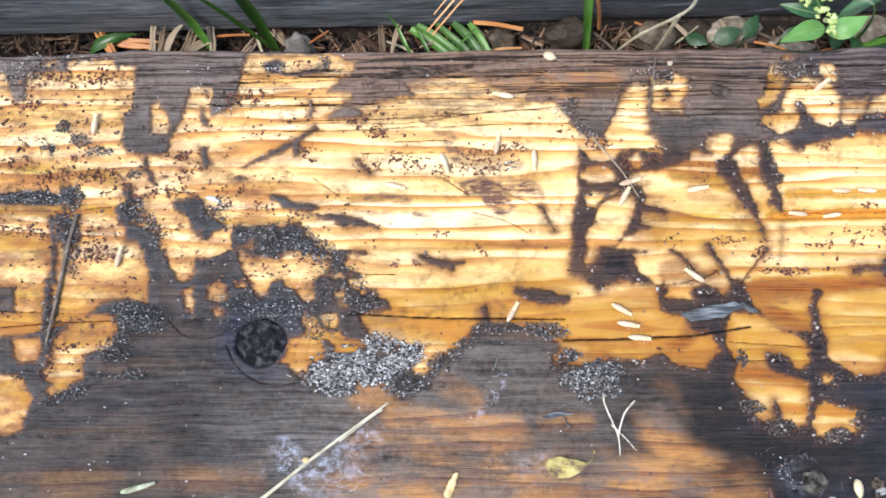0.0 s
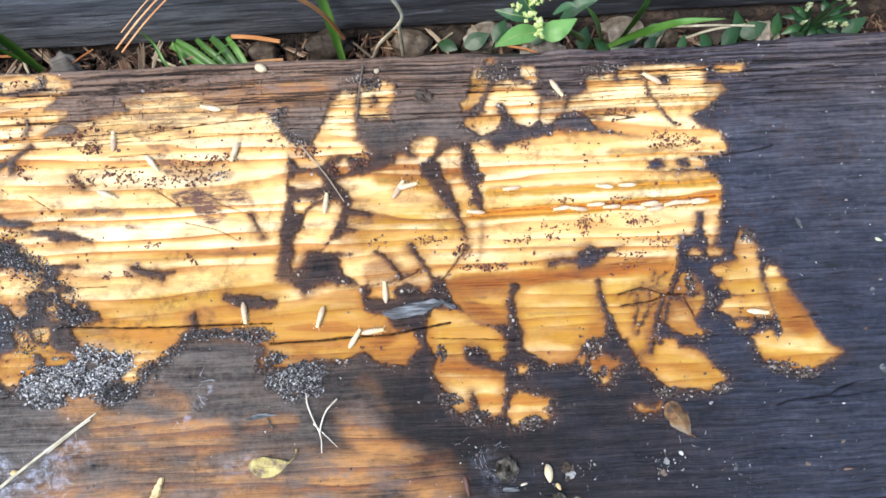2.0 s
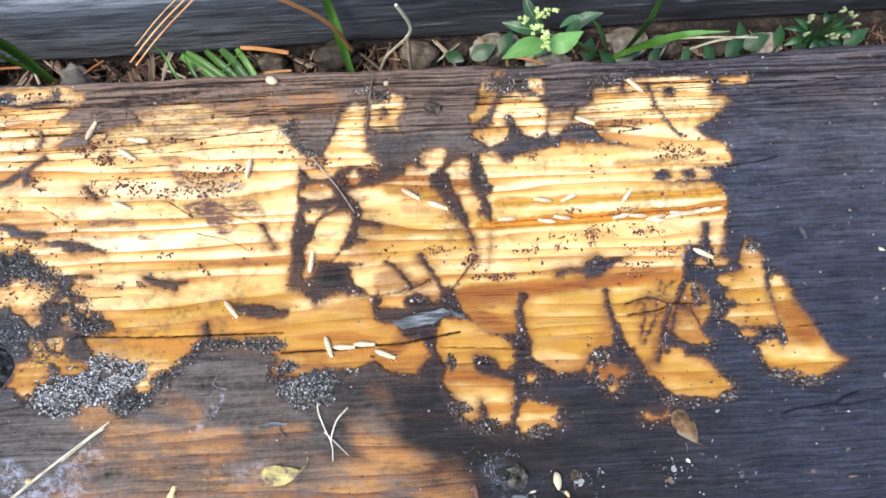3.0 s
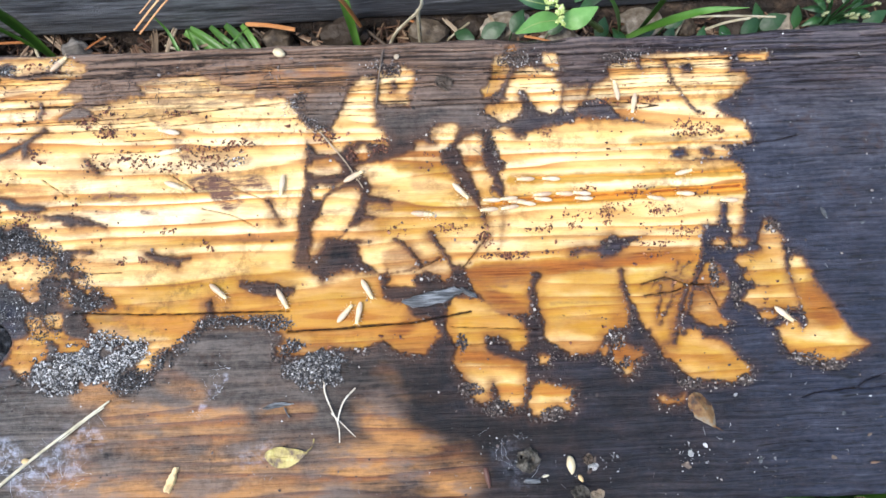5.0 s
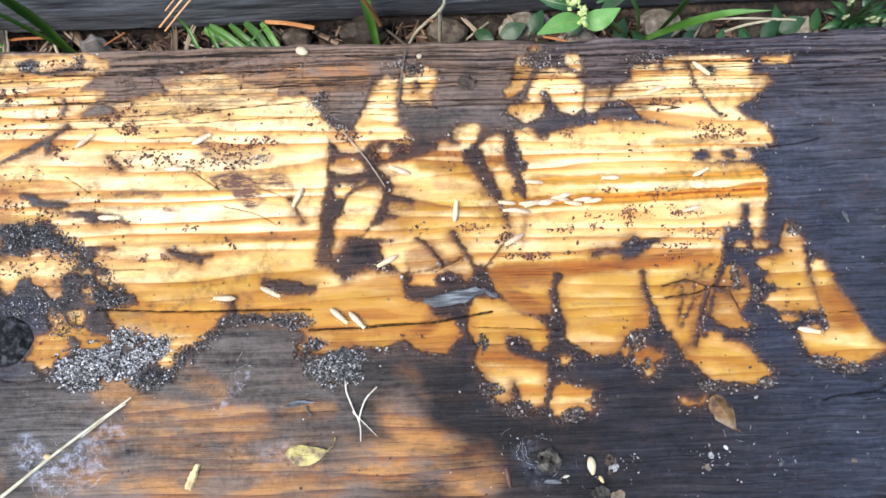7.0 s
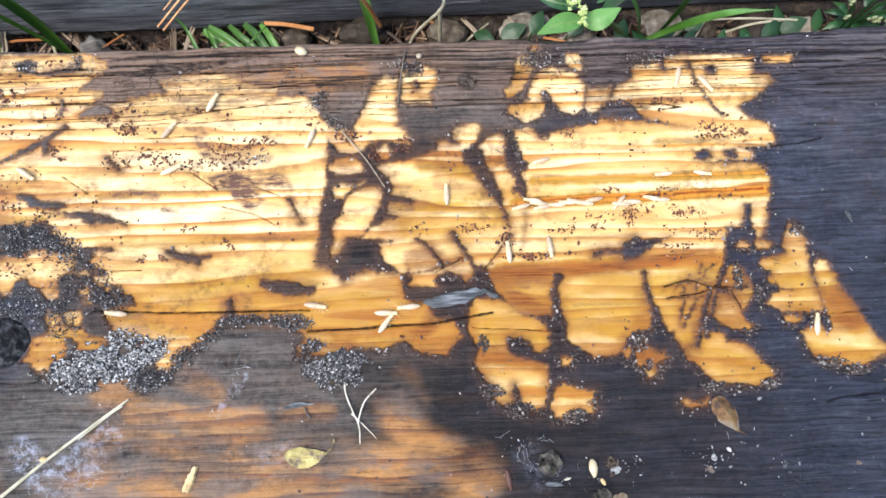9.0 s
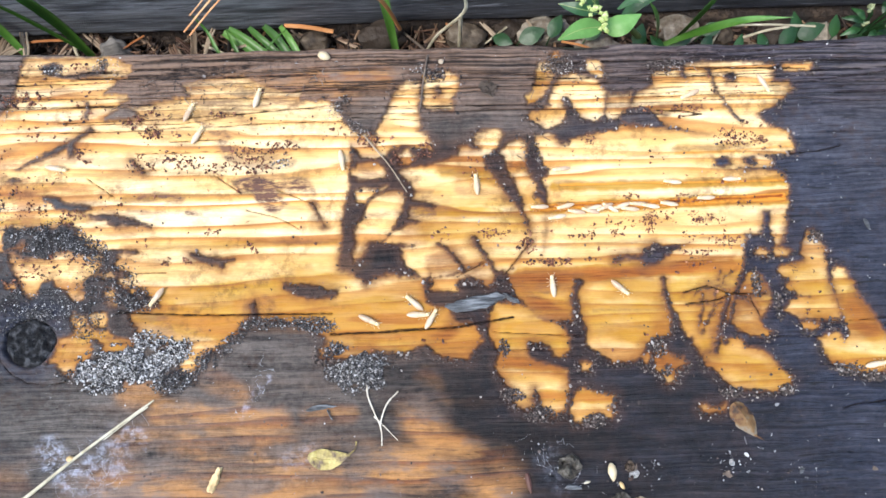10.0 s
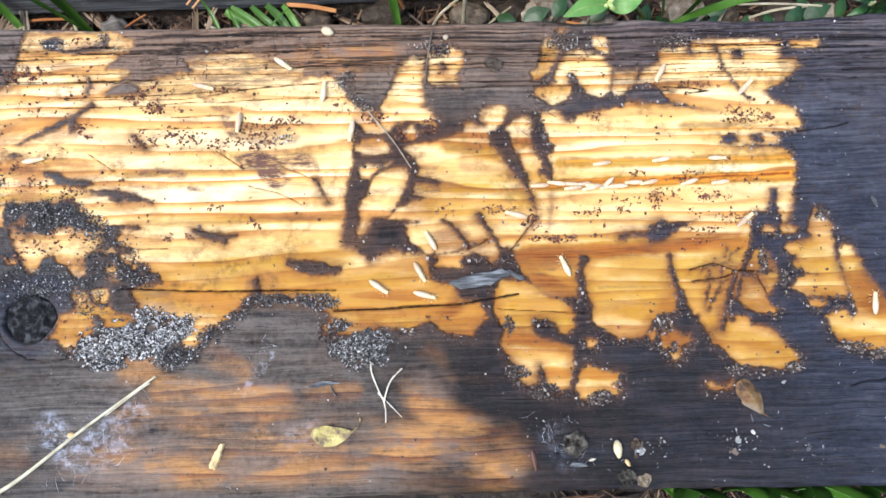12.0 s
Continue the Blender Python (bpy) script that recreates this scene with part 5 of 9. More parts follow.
WORN.append((6.9, 0.80, [(-12.8, -124.1), (48.2, -130)]))
WORN.append((5.2, 0.80, [(26.1, -111), (30.8, -118.3)]))
WORN.append((4.3, 0.70, [(29.2, -118.2), (48.3, -126.9)]))
WORN.append((3.4, 0.30, [(29.6, -102.3), (32.7, -108.9)]))
MOULD = []
MOULD.append((3.4, 0.90, [(-77.3, -119.4), (-71.5, -127.1)]))
MOULD.append((3.9, 0.70, [(-68.3, -127.1), (-59, -119.4)]))
MOULD.append((2.6, 0.60, [(-61.9, -129.3), (-58.1, -124)]))
MOULD.append((1.9, 0.60, [(-55.9, -114), (-50.3, -117.1)]))
MOULD.append((0.9, 0.70, [(-15.9, -100.7), (-20.8, -106.2), (-24, -112.4)]))
MOULD.append((2.6, 0.40, [(-10, -123.2), (-3.6, -121.6)]))
MOULD.append((3.6, 0.14, [(63, -124.5), (67.4, -130.9)]))
MOULD.append((3.4, 0.30, [(-64.2, -120.1), (-58, -115.8)]))
# Splits along the grain: half width, points.
CRACKS = []
CRACKS.append((0.26, [(105.6, -78.5), (112.8, -76.6), (119.3, -79.1), (129.8, -79.4)]))
CRACKS.append((0.26, [(106.4, -81.9), (115.8, -80.8), (121.4, -78.4)]))
CRACKS.append((0.26, [(125.2, -80.2), (127.5, -85.7)]))
CRACKS.append((0.10, [(38.8, -72.4), (47.4, -68.2)]))
CRACKS.append((0.14, [(61.3, -62), (53.2, -71.9)]))
CRACKS.append((0.39, [(102, -22), (109.9, -22.2), (115.6, -23.5), (109.7, -24)]))
CRACKS.append((0.4, [(-59.7, -80.6), (-38.5, -81.9), (2.1, -82.3)]))
CRACKS.append((0.55, [(1.8, -88.3), (16.7, -88.1), (38.3, -87.2), (55.1, -84.6)]))
CRACKS.append((0.21, [(16.7, -87.8), (30, -87.1)]))
CRACKS.append((0.17, [(-81.5, -22.1), (-57.5, -21.9), (-43.8, -21.3), (-25.1, -20.2), (3.8, -18.1)]))
CRACKS.append((0.17, [(-81.4, -25.3), (-57.4, -25), (-37, -24)]))
CRACKS.append((0.17, [(-33.6, -24.4), (-13.2, -23.3), (5.7, -23.4)]))
CRACKS.append((0.21, [(-161.8, -84.5), (-147, -83.2), (-123.8, -82.4)]))
CRACKS.append((0.12, [(-112.7, -81.6), (-110.8, -84.3), (-108.8, -86.2), (-105.7, -87.7), (-102.1, -87.7), (-98.5, -87), (-95.9, -86.2)]))
CRACKS.append((0.10, [(-95.4, -89.8), (-93.3, -94.3), (-89.9, -97.8), (-85.2, -100.4), (-79.5, -101.2), (-73.9, -100.1)]))
CRACKS.append((0.10, [(-110.5, -83.8), (-105.7, -82.5), (-101.1, -81.8)]))
CRACKS.append((0.26, [(140.9, -36.9), (149.8, -36.2), (157, -34.7)]))
CRACKS.append((0.15, [(148.7, -112.9), (153.3, -111.7), (160.1, -111.4), (165.2, -110.5), (167.4, -109), (173.3, -107.3), (181, -107)]))
CRACKS.append((0.21, [(158.3, -111.1), (165.8, -111)]))
CRACKS.append((0.10, [(165.8, -111.2), (174.1, -110.7), (182.2, -110)]))
CRACKS.append((0.10, [(148.7, -88), (164, -87.4)]))
CRACKS.append((0.26, [(103.2, -7.2), (119.1, -8.2), (149.4, -9.2)]))
CRACKS.append((0.17, [(104.5, -12.9), (148.9, -13.7), (182.8, -13.7)]))
CRACKS.append((0.17, [(25.1, -7.9), (49.8, -9), (81.6, -11.1)]))
CRACKS.append((0.17, [(-139.7, -49.3), (-132.1, -48.7)]))
CRACKS.append((0.17, [(-55, -69.1), (-46.8, -69.1)]))
CRACKS.append((0.17, [(7.3, -22.2), (31.7, -23.7)]))
CRACKS.append((0.17, [(17.9, -19.4), (38.8, -20)]))
CRACKS.append((0.17, [(-47.4, -7.5), (-19.9, -6.6), (4.2, -5.7)]))
CRACKS.append((0.17, [(49.1, -88.8), (74, -90.6)]))
CRACKS.append((0.13, [(54.7, -94.2), (64.6, -94.1)]))
CRACKS.append((0.17, [(-47.2, -28.9), (-31.9, -28.5)]))
CRACKS.append((0.13, [(-57.3, -32.4), (-30.2, -32.2)]))
CRACKS.append((0.10, [(129.8, -92.2), (139.9, -92), (146.5, -92.6)]))
CRACKS.append((0.17, [(87.8, -23.1), (103.6, -23.2)]))
CRACKS.append((0.21, [(63.8, -12.7), (100.9, -13.1)]))
CRACKS.append((0.17, [(95.9, -8.9), (111.9, -8.7), (138.7, -8.9)]))
CRACKS.append((0.14, [(102.6, -14.5), (120.3, -14.3), (145.2, -14.8)]))
CRACKS.append((0.13, [(95.3, -17.7), (116.5, -17.1), (136.1, -16.5)]))
CRACKS.append((0.15, [(111.8, -10.9), (154.4, -11.9)]))
CRACKS.append((0.13, [(148.9, -13.7), (188.8, -9.4)]))
CRACKS.append((0.10, [(157.3, -17.4), (187.6, -17.3)]))
CRACKS.append((0.12, [(-73.3, -5.8), (-45.3, -5.2), (-22.5, -4.7)]))
CRACKS.append((0.12, [(-57.4, -10.6), (-22.4, -10.3), (-1.3, -7.1)]))
CRACKS.append((0.12, [(-79.3, -22.6), (-44.8, -23.2), (-17, -19.3)]))
CRACKS.append((0.12, [(4, -5.4), (28.7, -5.2)]))
CRACKS.append((0.14, [(-71.5, -40.1), (-63.8, -45.4)]))
CRACKS.append((0.14, [(-33.6, -39.5), (-25.2, -45.5)]))
CRACKS.append((0.14, [(-23.6, -50.7), (-13.7, -53.3), (-7.9, -56.7)]))
CRACKS.append((0.14, [(-14.4, -44.7), (-3.6, -49.1)]))
CRACKS.append((0.17, [(-162.3, -79.8), (-148.9, -80.1)]))
BOARD_W, BOARD_T = 140.0, 45.0


def distance(X, Y, pts, closed):
    """Distance to a line through pts, and whether inside it."""
    best = np.full(X.shape, 1e9)
    inside = np.zeros(X.shape, bool)
    n = len(pts)
    for k in range(n if closed else n - 1):
        (ax, ay), (bx, by) = pts[k], pts[(k + 1) % n]
        dx, dy = bx - ax, by - ay
        u = np.clip(((X - ax) * dx + (Y - ay) * dy) / (dx * dx + dy * dy + 1e-9), 0, 1)
        best = np.minimum(best, np.hypot(X - ax - u * dx, Y - ay - u * dy))
        if closed and ay != by:
            inside ^= ((ay > Y) != (by > Y)) & (X < ax + (Y - ay) / dy * dx)
    return best, inside


class Field:
    """The board's upper face on a grid."""

    def __init__(self):
        fine = np.arange(-178, 212, 0.36)
        self.xs = np.r_[np.linspace(-420, -186, 26), fine, np.linspace(220, 460, 26)]
        self.ys = np.linspace(-BOARD_W, 0, 394)
        self.X, self.Y = np.meshgrid(self.xs, self.ys)
        X, Y = self.X, self.Y
        self.wx = X + 0.55 * fbm(X / 1.5, Y / 1.5, 3, 11) + 0.35 * noise2(X / 5, Y / 5, 12)
        self.wy = Y + 0.4 * fbm(X / 1.8, Y / 1.2, 3, 13) + 0.25 * noise2(X / 6, Y / 5, 14)
        edge = np.full(X.shape, -4.0)
        for pts in EATEN:
            self.near(pts, 4, lambda c, d, i: np.maximum(edge[c], np.where(i, np.minimum(d, 4), -np.minimum(d, 4))), edge, True)
        for pts in ISLANDS:
            self.near(pts, 4, lambda c, d, i: np.minimum(edge[c], np.where(i, -np.minimum(d, 4), np.minimum(d, 4))), edge, True)
        for pts in OPENED:
            self.near(pts, 4, lambda c, d, i: np.maximum(edge[c], np.where(i, np.minimum(d, 4), -np.minimum(d, 4))), edge, True)
        for w, pts in TUNNELS:
            self.near(pts, 4 + w, lambda c, d, i: np.minimum(edge[c], np.clip(d - w, -4, 4)), edge, False)
        # ragged, porous borders
        edge += 0.6 + 0.5 * fbm(X / 3.4, Y / 0.8, 3, 15) + 0.5 * fbm(X / 1.0, Y / 0.8, 2, 16)
        # the skin round the knot is gnawed into small islands
        gnawed = smooth(-118, -106, X) * smooth(-38, -50, X) * smooth(-94, -86, Y) * smooth(-48, -56, Y) * smooth(11, 14, np.hypot(X + 85.4, Y + 88.7))
        edge += 2.6 * gnawed * (fbm(X / 5.5, Y / 3.6, 3, 17) + 0.08)
        self.edge = edge
        self.tone, self.film, self.worn, self.mould, self.gall = (np.zeros(X.shape) for _ in range(5))
        for target, table in ((self.tone, GOLD), (self.film, FILM), (self.worn, WORN), (self.mould, MOULD), (self.gall, GALLERY)):
            for w, a, pts in table:
                self.near(pts, w * 2, lambda c, d, i: np.maximum(target[c], a * (1 - smooth(0.45 * w, 1.7 * w, d))), target, False, 0.3 if table is GALLERY else 1.0)
        for a, pts in VEILS:
            self.near(pts, 3, lambda c, d, i: np.maximum(self.film[c], a * smooth(-0.9, 0.7, np.where(i, d, -d))), self.film, True)
        self.tawny = np.zeros(X.shape)
        for a, pts in TAWNY:
            self.near(pts, 4, lambda c, d, i: np.maximum(self.tawny[c], a * smooth(-1.6, 1.6, np.where(i, d, -d))), self.tawny, True)
        self.tone += 0.10 + 0.05 * smooth(-30, -120, X) * smooth(-35, -65, Y) + 0.03 * smooth(-60, -90, Y) + 0.10 * smooth(40, 90, X) + 0.35 * smooth(-45, -80, Y) * (1 - 0.85 * smooth(-30, -75, X)) + 0.18 * fbm(X / 30, Y / 3, 3, 21)
        self.worn += 0.10 * smooth(0.1, 0.5, fbm(X / 40, Y / 6, 3, 22)) * smooth(90, 30, X)
        self.crack = np.zeros(X.shape)
        for w, pts in CRACKS:
            self.near(pts, w * 4 + 1, lambda c, d, i: np.maximum(self.crack[c], np.clip(1 - np.maximum(d - 0.5 * w, 0) / 1.1, 0, 1)), self.crack, False, 0.35)
        # long fine splits that run with the grain near the far edge
        pick = random.Random(77)
        for k in range(46):
            x0, y0, n = pick.uniform(-170, 150), -1.5 - 20 * pick.random() ** 1.4, pick.randint(3, 7)
            pts, slope = [(x0, y0)], pick.uniform(-0.012, 0.03)
            for _ in range(n):
                pts.append((pts[-1][0] + pick.uniform(8, 16), pts[-1][1] + 12 * slope + pick.gauss(0, 0.22)))
            w = pick.uniform(0.08, 0.2)
            self.near(pts, w * 4 + 1, lambda c, d, i: np.maximum(self.crack[c], np.clip(1 - np.maximum(d - 0.5 * w, 0) / 1.1, 0, 1)), self.crack, False, 0.25)
        bend = Y + 1.2 * fbm(X / 30, Y / 8, 3, 35)
        self.groove = (1 - 0.45 * smooth(-20, 5, X) * smooth(75, 50, X)) * (1 - 0.12 * smooth(-60, -110, X)) * smooth(0.20, 0.5, noise2(X / 38, bend / 1.25, 33)) * smooth(-20, -7, Y + 5 * fbm(X / 22, Y / 6, 2, 36)) * np.where(self.edge > 0, 0.35, 1)
        self.crack = np.maximum(self.crack, 0.97 * self.groove)
        drift = smooth(0.14, 0.42, fbm(X / 9, Y / 4, 3, 91) + 0.22 * smooth(-20, -120, X) + 0.12 * smooth(-60, -20, Y))
        self.film = np.maximum(self.film, 0.32 * drift * smooth(0, 1.5, self.edge) * smooth(60, -60, X))
        # the weathered far edge is split into many fine lengthwise checks
        self.check = np.clip(0.12 + smooth(-30, -8, Y + 6 * fbm(X / 20, Y / 5, 2, 31)), 0, 1) * np.where(self.edge > 0, 0.45, 1)
        # greyer skin; the near-left and far-right lifts partly paint in sky sheen
        self.grey = smooth(40, -25, X + 30 * fbm(X / 50, Y / 10, 3, 47)) * (0.22 + 0.16 * smooth(-80, -100, Y) * smooth(40, 0, X) + 1.1 * smooth(-28, -14, Y)) + 0.65 * smooth(-42, -8, Y) * smooth(160, 90, X) + 0.4 * smooth(105, 185, X) * smooth(-80, -10, Y) + 0.55 * smooth(45, 5, X) * smooth(-82, -92, Y) * smooth(-110, -70, X) + 0.5 * smooth(-25, 0, X) * smooth(85, 60, X) * smooth(-34, -22, Y)
        self.dirt = np.clip(0.9 * smooth(-0.15, 0.45, fbm(X / 9, Y / 5, 3, 41) + 0.3 * smooth(-60, -160, X)), 0, 1) * 0.55 * (1 - 0.75 * smooth(-30, 40, X) * smooth(-50, -70, Y))
        self.wash = np.clip(0.25 + 0.85 * smooth(-20, -110, X) + 0.12 * smooth(-34, -10, Y), 0, 1) * (1 - 0.35 * smooth(-50, -20, Y))
        # bluer skin towards one end; its far-side lift also paints in sky sheen
        self.blue = np.clip(smooth(35, 115, X + 25 * fbm(X / 40, Y / 12, 3, 45)) * (0.22 + 0.78 * smooth(-105, -35, Y) + 0.45 * smooth(105, 160, X) * smooth(-40, -105, Y)) + 0.2 * smooth(0.0, 0.5, fbm(X / 30, Y / 10, 3, 46)), 0, 1)
        bare = smooth(-0.4, 0.9, edge)
        Z = -0.5 * bare + 0.10 * fbm(X / 12, Y / 0.9, 3, 51) + 0.22 * bare * fbm(X / 26, Y / 2.4, 3, 52)
        Z += (1 - bare) * 0.16 * fbm(X / 3, Y / 1.2, 3, 53) + 0.35 * fbm(X / 45, Y / 14, 2, 54)
        Z -= 0.7 * smooth(0.75, 1.0, self.crack) + 1.3 * bare * smooth(0.3, 0.8, self.gall)
        r = np.hypot((X + 85.4) / 1.05, Y + 88.7)
        r = r + 0.9 * fbm(X / 4, Y / 4, 3, 55)
        self.blue = np.clip(self.blue + 0.8 * np.exp(-(((r - 9) / 4) ** 2)), 0, 1)
        self.grey = self.grey * (1 - 0.7 * np.exp(-((r / 13) ** 4)))
        Z += 0.10 * np.sin(r * 2.6) * np.exp(-(((r - 11) / 4) ** 2))
        Z -= 2.0 * smooth(7.6, 6.0, r) + 0.3 * smooth(11, 8, r) + 0.3 * np.exp(-(((r - 10.5) / 0.5) ** 2))
        # rounded and frayed long edges
        over = np.maximum(0, 1.9 + 0.9 * noise2(X / 9, 0 * Y, 61) - np.minimum(-Y, BOARD_W + Y))
        Z -= 0.28 * over**2
        self.Z = Z
        self.Yb = Y + np.where(Y > -20, smooth(-6, 0, Y) * (0.9 * fbm(X / 14, 0 * Y, 4, 62) + 1.1 * noise2(X / 60, 0 * Y, 63)), -smooth(-134, -140, Y) * 0.8 * fbm(X / 16, 0 * Y, 3, 64))

    def near(self, pts, reach, rule, target, closed, warp=1.0):
        px, py = zip(*pts)
        i0, i1 = np.searchsorted(self.xs, (min(px) - reach - 2, max(px) + reach + 2))
        j0, j1 = np.searchsorted(self.ys, (min(py) - reach - 2, max(py) + reach + 2))
        c = (slice(j0, j1), slice(i0, i1))
        if i1 <= i0 or j1 <= j0:
            return
        x, y = self.X[c] + warp * (self.wx - self.X)[c], self.Y[c] + warp * (self.wy - self.Y)[c]
        d, inside = distance(x, y, pts, closed)
        target[c] = rule(c, d, inside)

    def height(self, x, y):
        """Height of the upper face, in millimetres, at arrays of places."""
        i = np.clip(np.searchsorted(self.xs, x), 0, len(self.xs) - 1)
        j = np.clip(np.searchsorted(self.ys, y), 0, len(self.ys) - 1)
        return self.Z[j, i], self.edge[j, i]


FACE = Field()


def board():
    f = FACE
    ny, nx = f.X.shape
    top = np.stack([f.X, f.Yb, f.Z], -1).reshape(-1, 3) / 1000
    idx = np.arange(ny * nx).reshape(ny, nx)
    loop = np.r_[idx[0, :-1], idx[:-1, -1], idx[-1, :0:-1], idx[:0:-1, 0]]
    low = top[loop].copy()
    low[:, 2] = -BOARD_T / 1000
    a = idx[:-1, :-1].ravel()
    quads = np.stack([a, a + 1, a + nx + 1, a + nx], 1)
    base = ny * nx + np.arange(len(loop))
    sides = np.stack([np.roll(loop, -1), loop, base, np.roll(base, -1)], 1)
    verts = np.concatenate([top, low])
    faces = np.concatenate([quads, sides])
    me = bpy.data.meshes.new("board")
    me.vertices.add(len(verts))
    me.vertices.foreach_set("co", verts.ravel())
    n = len(faces)
    me.loops.add(4 * n + len(loop))
    me.loops.foreach_set("vertex_index", np.r_[faces.ravel(), base[::-1]])
    me.polygons.add(n + 1)
    me.polygons.foreach_set("loop_start", np.r_[np.arange(n) * 4, 4 * n])
    me.update(calc_edges=True)
    for name in ("edge", "tone", "film", "worn", "crack", "dirt", "blue", "check", "mould", "grey", "wash", "gall", "tawny"):
        values = {"tawny": f.tawny, "edge": f.edge, "tone": f.tone, "film": f.film, "worn": f.worn, "crack": f.crack, "dirt": f.dirt, "blue": f.blue, "check": f.check, "mould": f.mould, "grey": f.grey, "wash": f.wash, "gall": f.gall}[name].ravel()
        at = me.attributes.new(name, "FLOAT", "POINT")
        at.data.foreach_set("value", np.r_[values, np.where(name == "edge", -4.0, 0.0) * np.ones(len(loop))].astype(np.float32))
    thing = empty("plank", pose(0, 0, 0), "weathered pine plank with its dark skin eaten away in pale patches", "plank")
    part("board", me, M_BOARD, thing)
    # the knot: a sunken black disc with rough rings
    bm = bmesh.new()
    rows = []
    for k in range(15):
        r = 7.0 * k / 14
        ring = []
        for q in range(40):
            a = 2 * math.pi * q / 40
            rr = r * (1 + 0.22 * noise.noise(Vector((math.cos(a) * 1.5, math.sin(a) * 1.5, 3))))
            z = 0.16 * math.sin(r * 3.6 + 1.5 * noise.noise(Vector((math.cos(a), math.sin(a), r * 0.2)))) + 0.8 * noise.noise(Vector((rr * math.cos(a) * 0.45, rr * math.sin(a) * 0.45, 9))) - 0.6 - 0.9 * (k == 14)
            ring.append(bm.verts.new(((-85.4 + rr * math.cos(a) * 1.05) / 1000, (-88.7 + rr * math.sin(a)) / 1000, z / 1000)))
        rows.append(ring)
    for r0, r1 in zip(rows, rows[1:]):
        for q in range(40):
            bm.faces.new((r0[q], r1[q], r1[(q + 1) % 40], r0[(q + 1) % 40]))
    bmesh.ops.remove_doubles(bm, verts=bm.verts, dist=1e-6)
    part("knot", bm, M_KNOT, thing, "sunken black knot with rough rings")
    # a lifted flake of grey skin
    for pts, h in (([(34.9, -81.3), (40.3, -79.0), (50.4, -77.3), (53.7, -78.8), (46.9, -81.8), (38.5, -83.1)], 0.9), ([(52.2, -77.6), (56.4, -79.4), (57.2, -80.9), (53.5, -79.6)], 0.8)):
        bm = bmesh.new()
        cx, cy = (sum(p[k] for p in pts) / len(pts) for k in (0, 1))
        up = [bm.verts.new((x / 1000, y / 1000, (h + 0.25 * (-1) ** k) / 1000)) for k, (x, y) in enumerate(pts)]
        dn = [bm.verts.new((x / 1000, y / 1000, -0.0008)) for x, y in pts]
        mid = bm.verts.new((cx / 1000, cy / 1000, (h + 0.5) / 1000))
        for k in range(len(pts)):
            q = (k + 1) % len(pts)
            bm.faces.new((mid, up[q], up[k]))
            bm.faces.new((up[k], up[q], dn[q], dn[k]))
        bm.faces.new(dn)
        bmesh.ops.recalc_face_normals(bm, faces=bm.faces)
        bmesh.ops.subdivide_edges(bm, edges=bm.edges, cuts=3, use_grid_fill=True)
        for v in bm.verts:
            v.co.z += (0.0005 * noise.noise(v.co * 300) + 0.0002 * noise.noise(v.co * 900)) * (v.co.z > 0)
            v.co.x += 0.0006 * noise.noise(v.co * 500 + Vector((3, 0, 0)))
            v.co.y += 0.0006 * noise.noise(v.co * 500 + Vector((0, 3, 0)))
        part("splinter", bm, M_FLAKE, thing, "lifted flake of pale grey skin")


board()


# ---- the timber behind ----
def timber():
    """A second weathered board, flat on the ground behind the first, with rounded edges."""
    bm = bmesh.new()
    prof = []
    w, h, r = 0.14, 0.045, 0.005
    for cy, cz, a0 in ((r, h - r, 90), (r, r, 180), (w - r, r, 270), (w - r, h - r, 0)):
        for k in range(6):
            a = radians(a0 + 18 * k)
            prof.append((cy + r * math.cos(a), cz + r * math.sin(a)))
    fine = []
    for k, p in enumerate(prof):
        q = prof[(k + 1) % len(prof)]
        n = max(1, int(math.hypot(q[0] - p[0], q[1] - p[1]) / 0.003))
        fine += [(p[0] + (q[0] - p[0]) * f / n, p[1] + (q[1] - p[1]) * f / n) for f in range(n)]
    rows = []
    for k in range(261):
        x = -0.5 + 1.05 * k / 260
        ring = []
        for y, z in fine:
            d = 0.0006 * noise.noise(Vector((x * 14, y * 90, z * 90))) + 0.0003 * noise.noise(Vector((x * 40, y * 500, z * 500)))
            ring.append(bm.verts.new((x, y + d * (y < 0.07) * 1.6 + 0.0012 * noise.noise(Vector((x * 7, 3, z * 20))), z + d * (z > 0.01))))
        rows.append(ring)
    for r0, r1 in zip(rows, rows[1:]):
        for q in range(len(fine)):
            q2 = (q + 1) % len(fine)
            bm.faces.new((r0[q], r0[q2], r1[q2], r1[q]))
    bm.faces.new(rows[0][::-1])
    bm.faces.new(rows[-1])
    bmesh.ops.recalc_face_normals(bm, faces=bm.faces)
    ob = part("back_board", bm, M_TIMBER)
    ob.matrix_world = pose(0.0, 0.0335, -0.0535, 0, 0, 1.15)
    tagged(ob, "grey weathered board lying flat on the ground", "board")


timber()


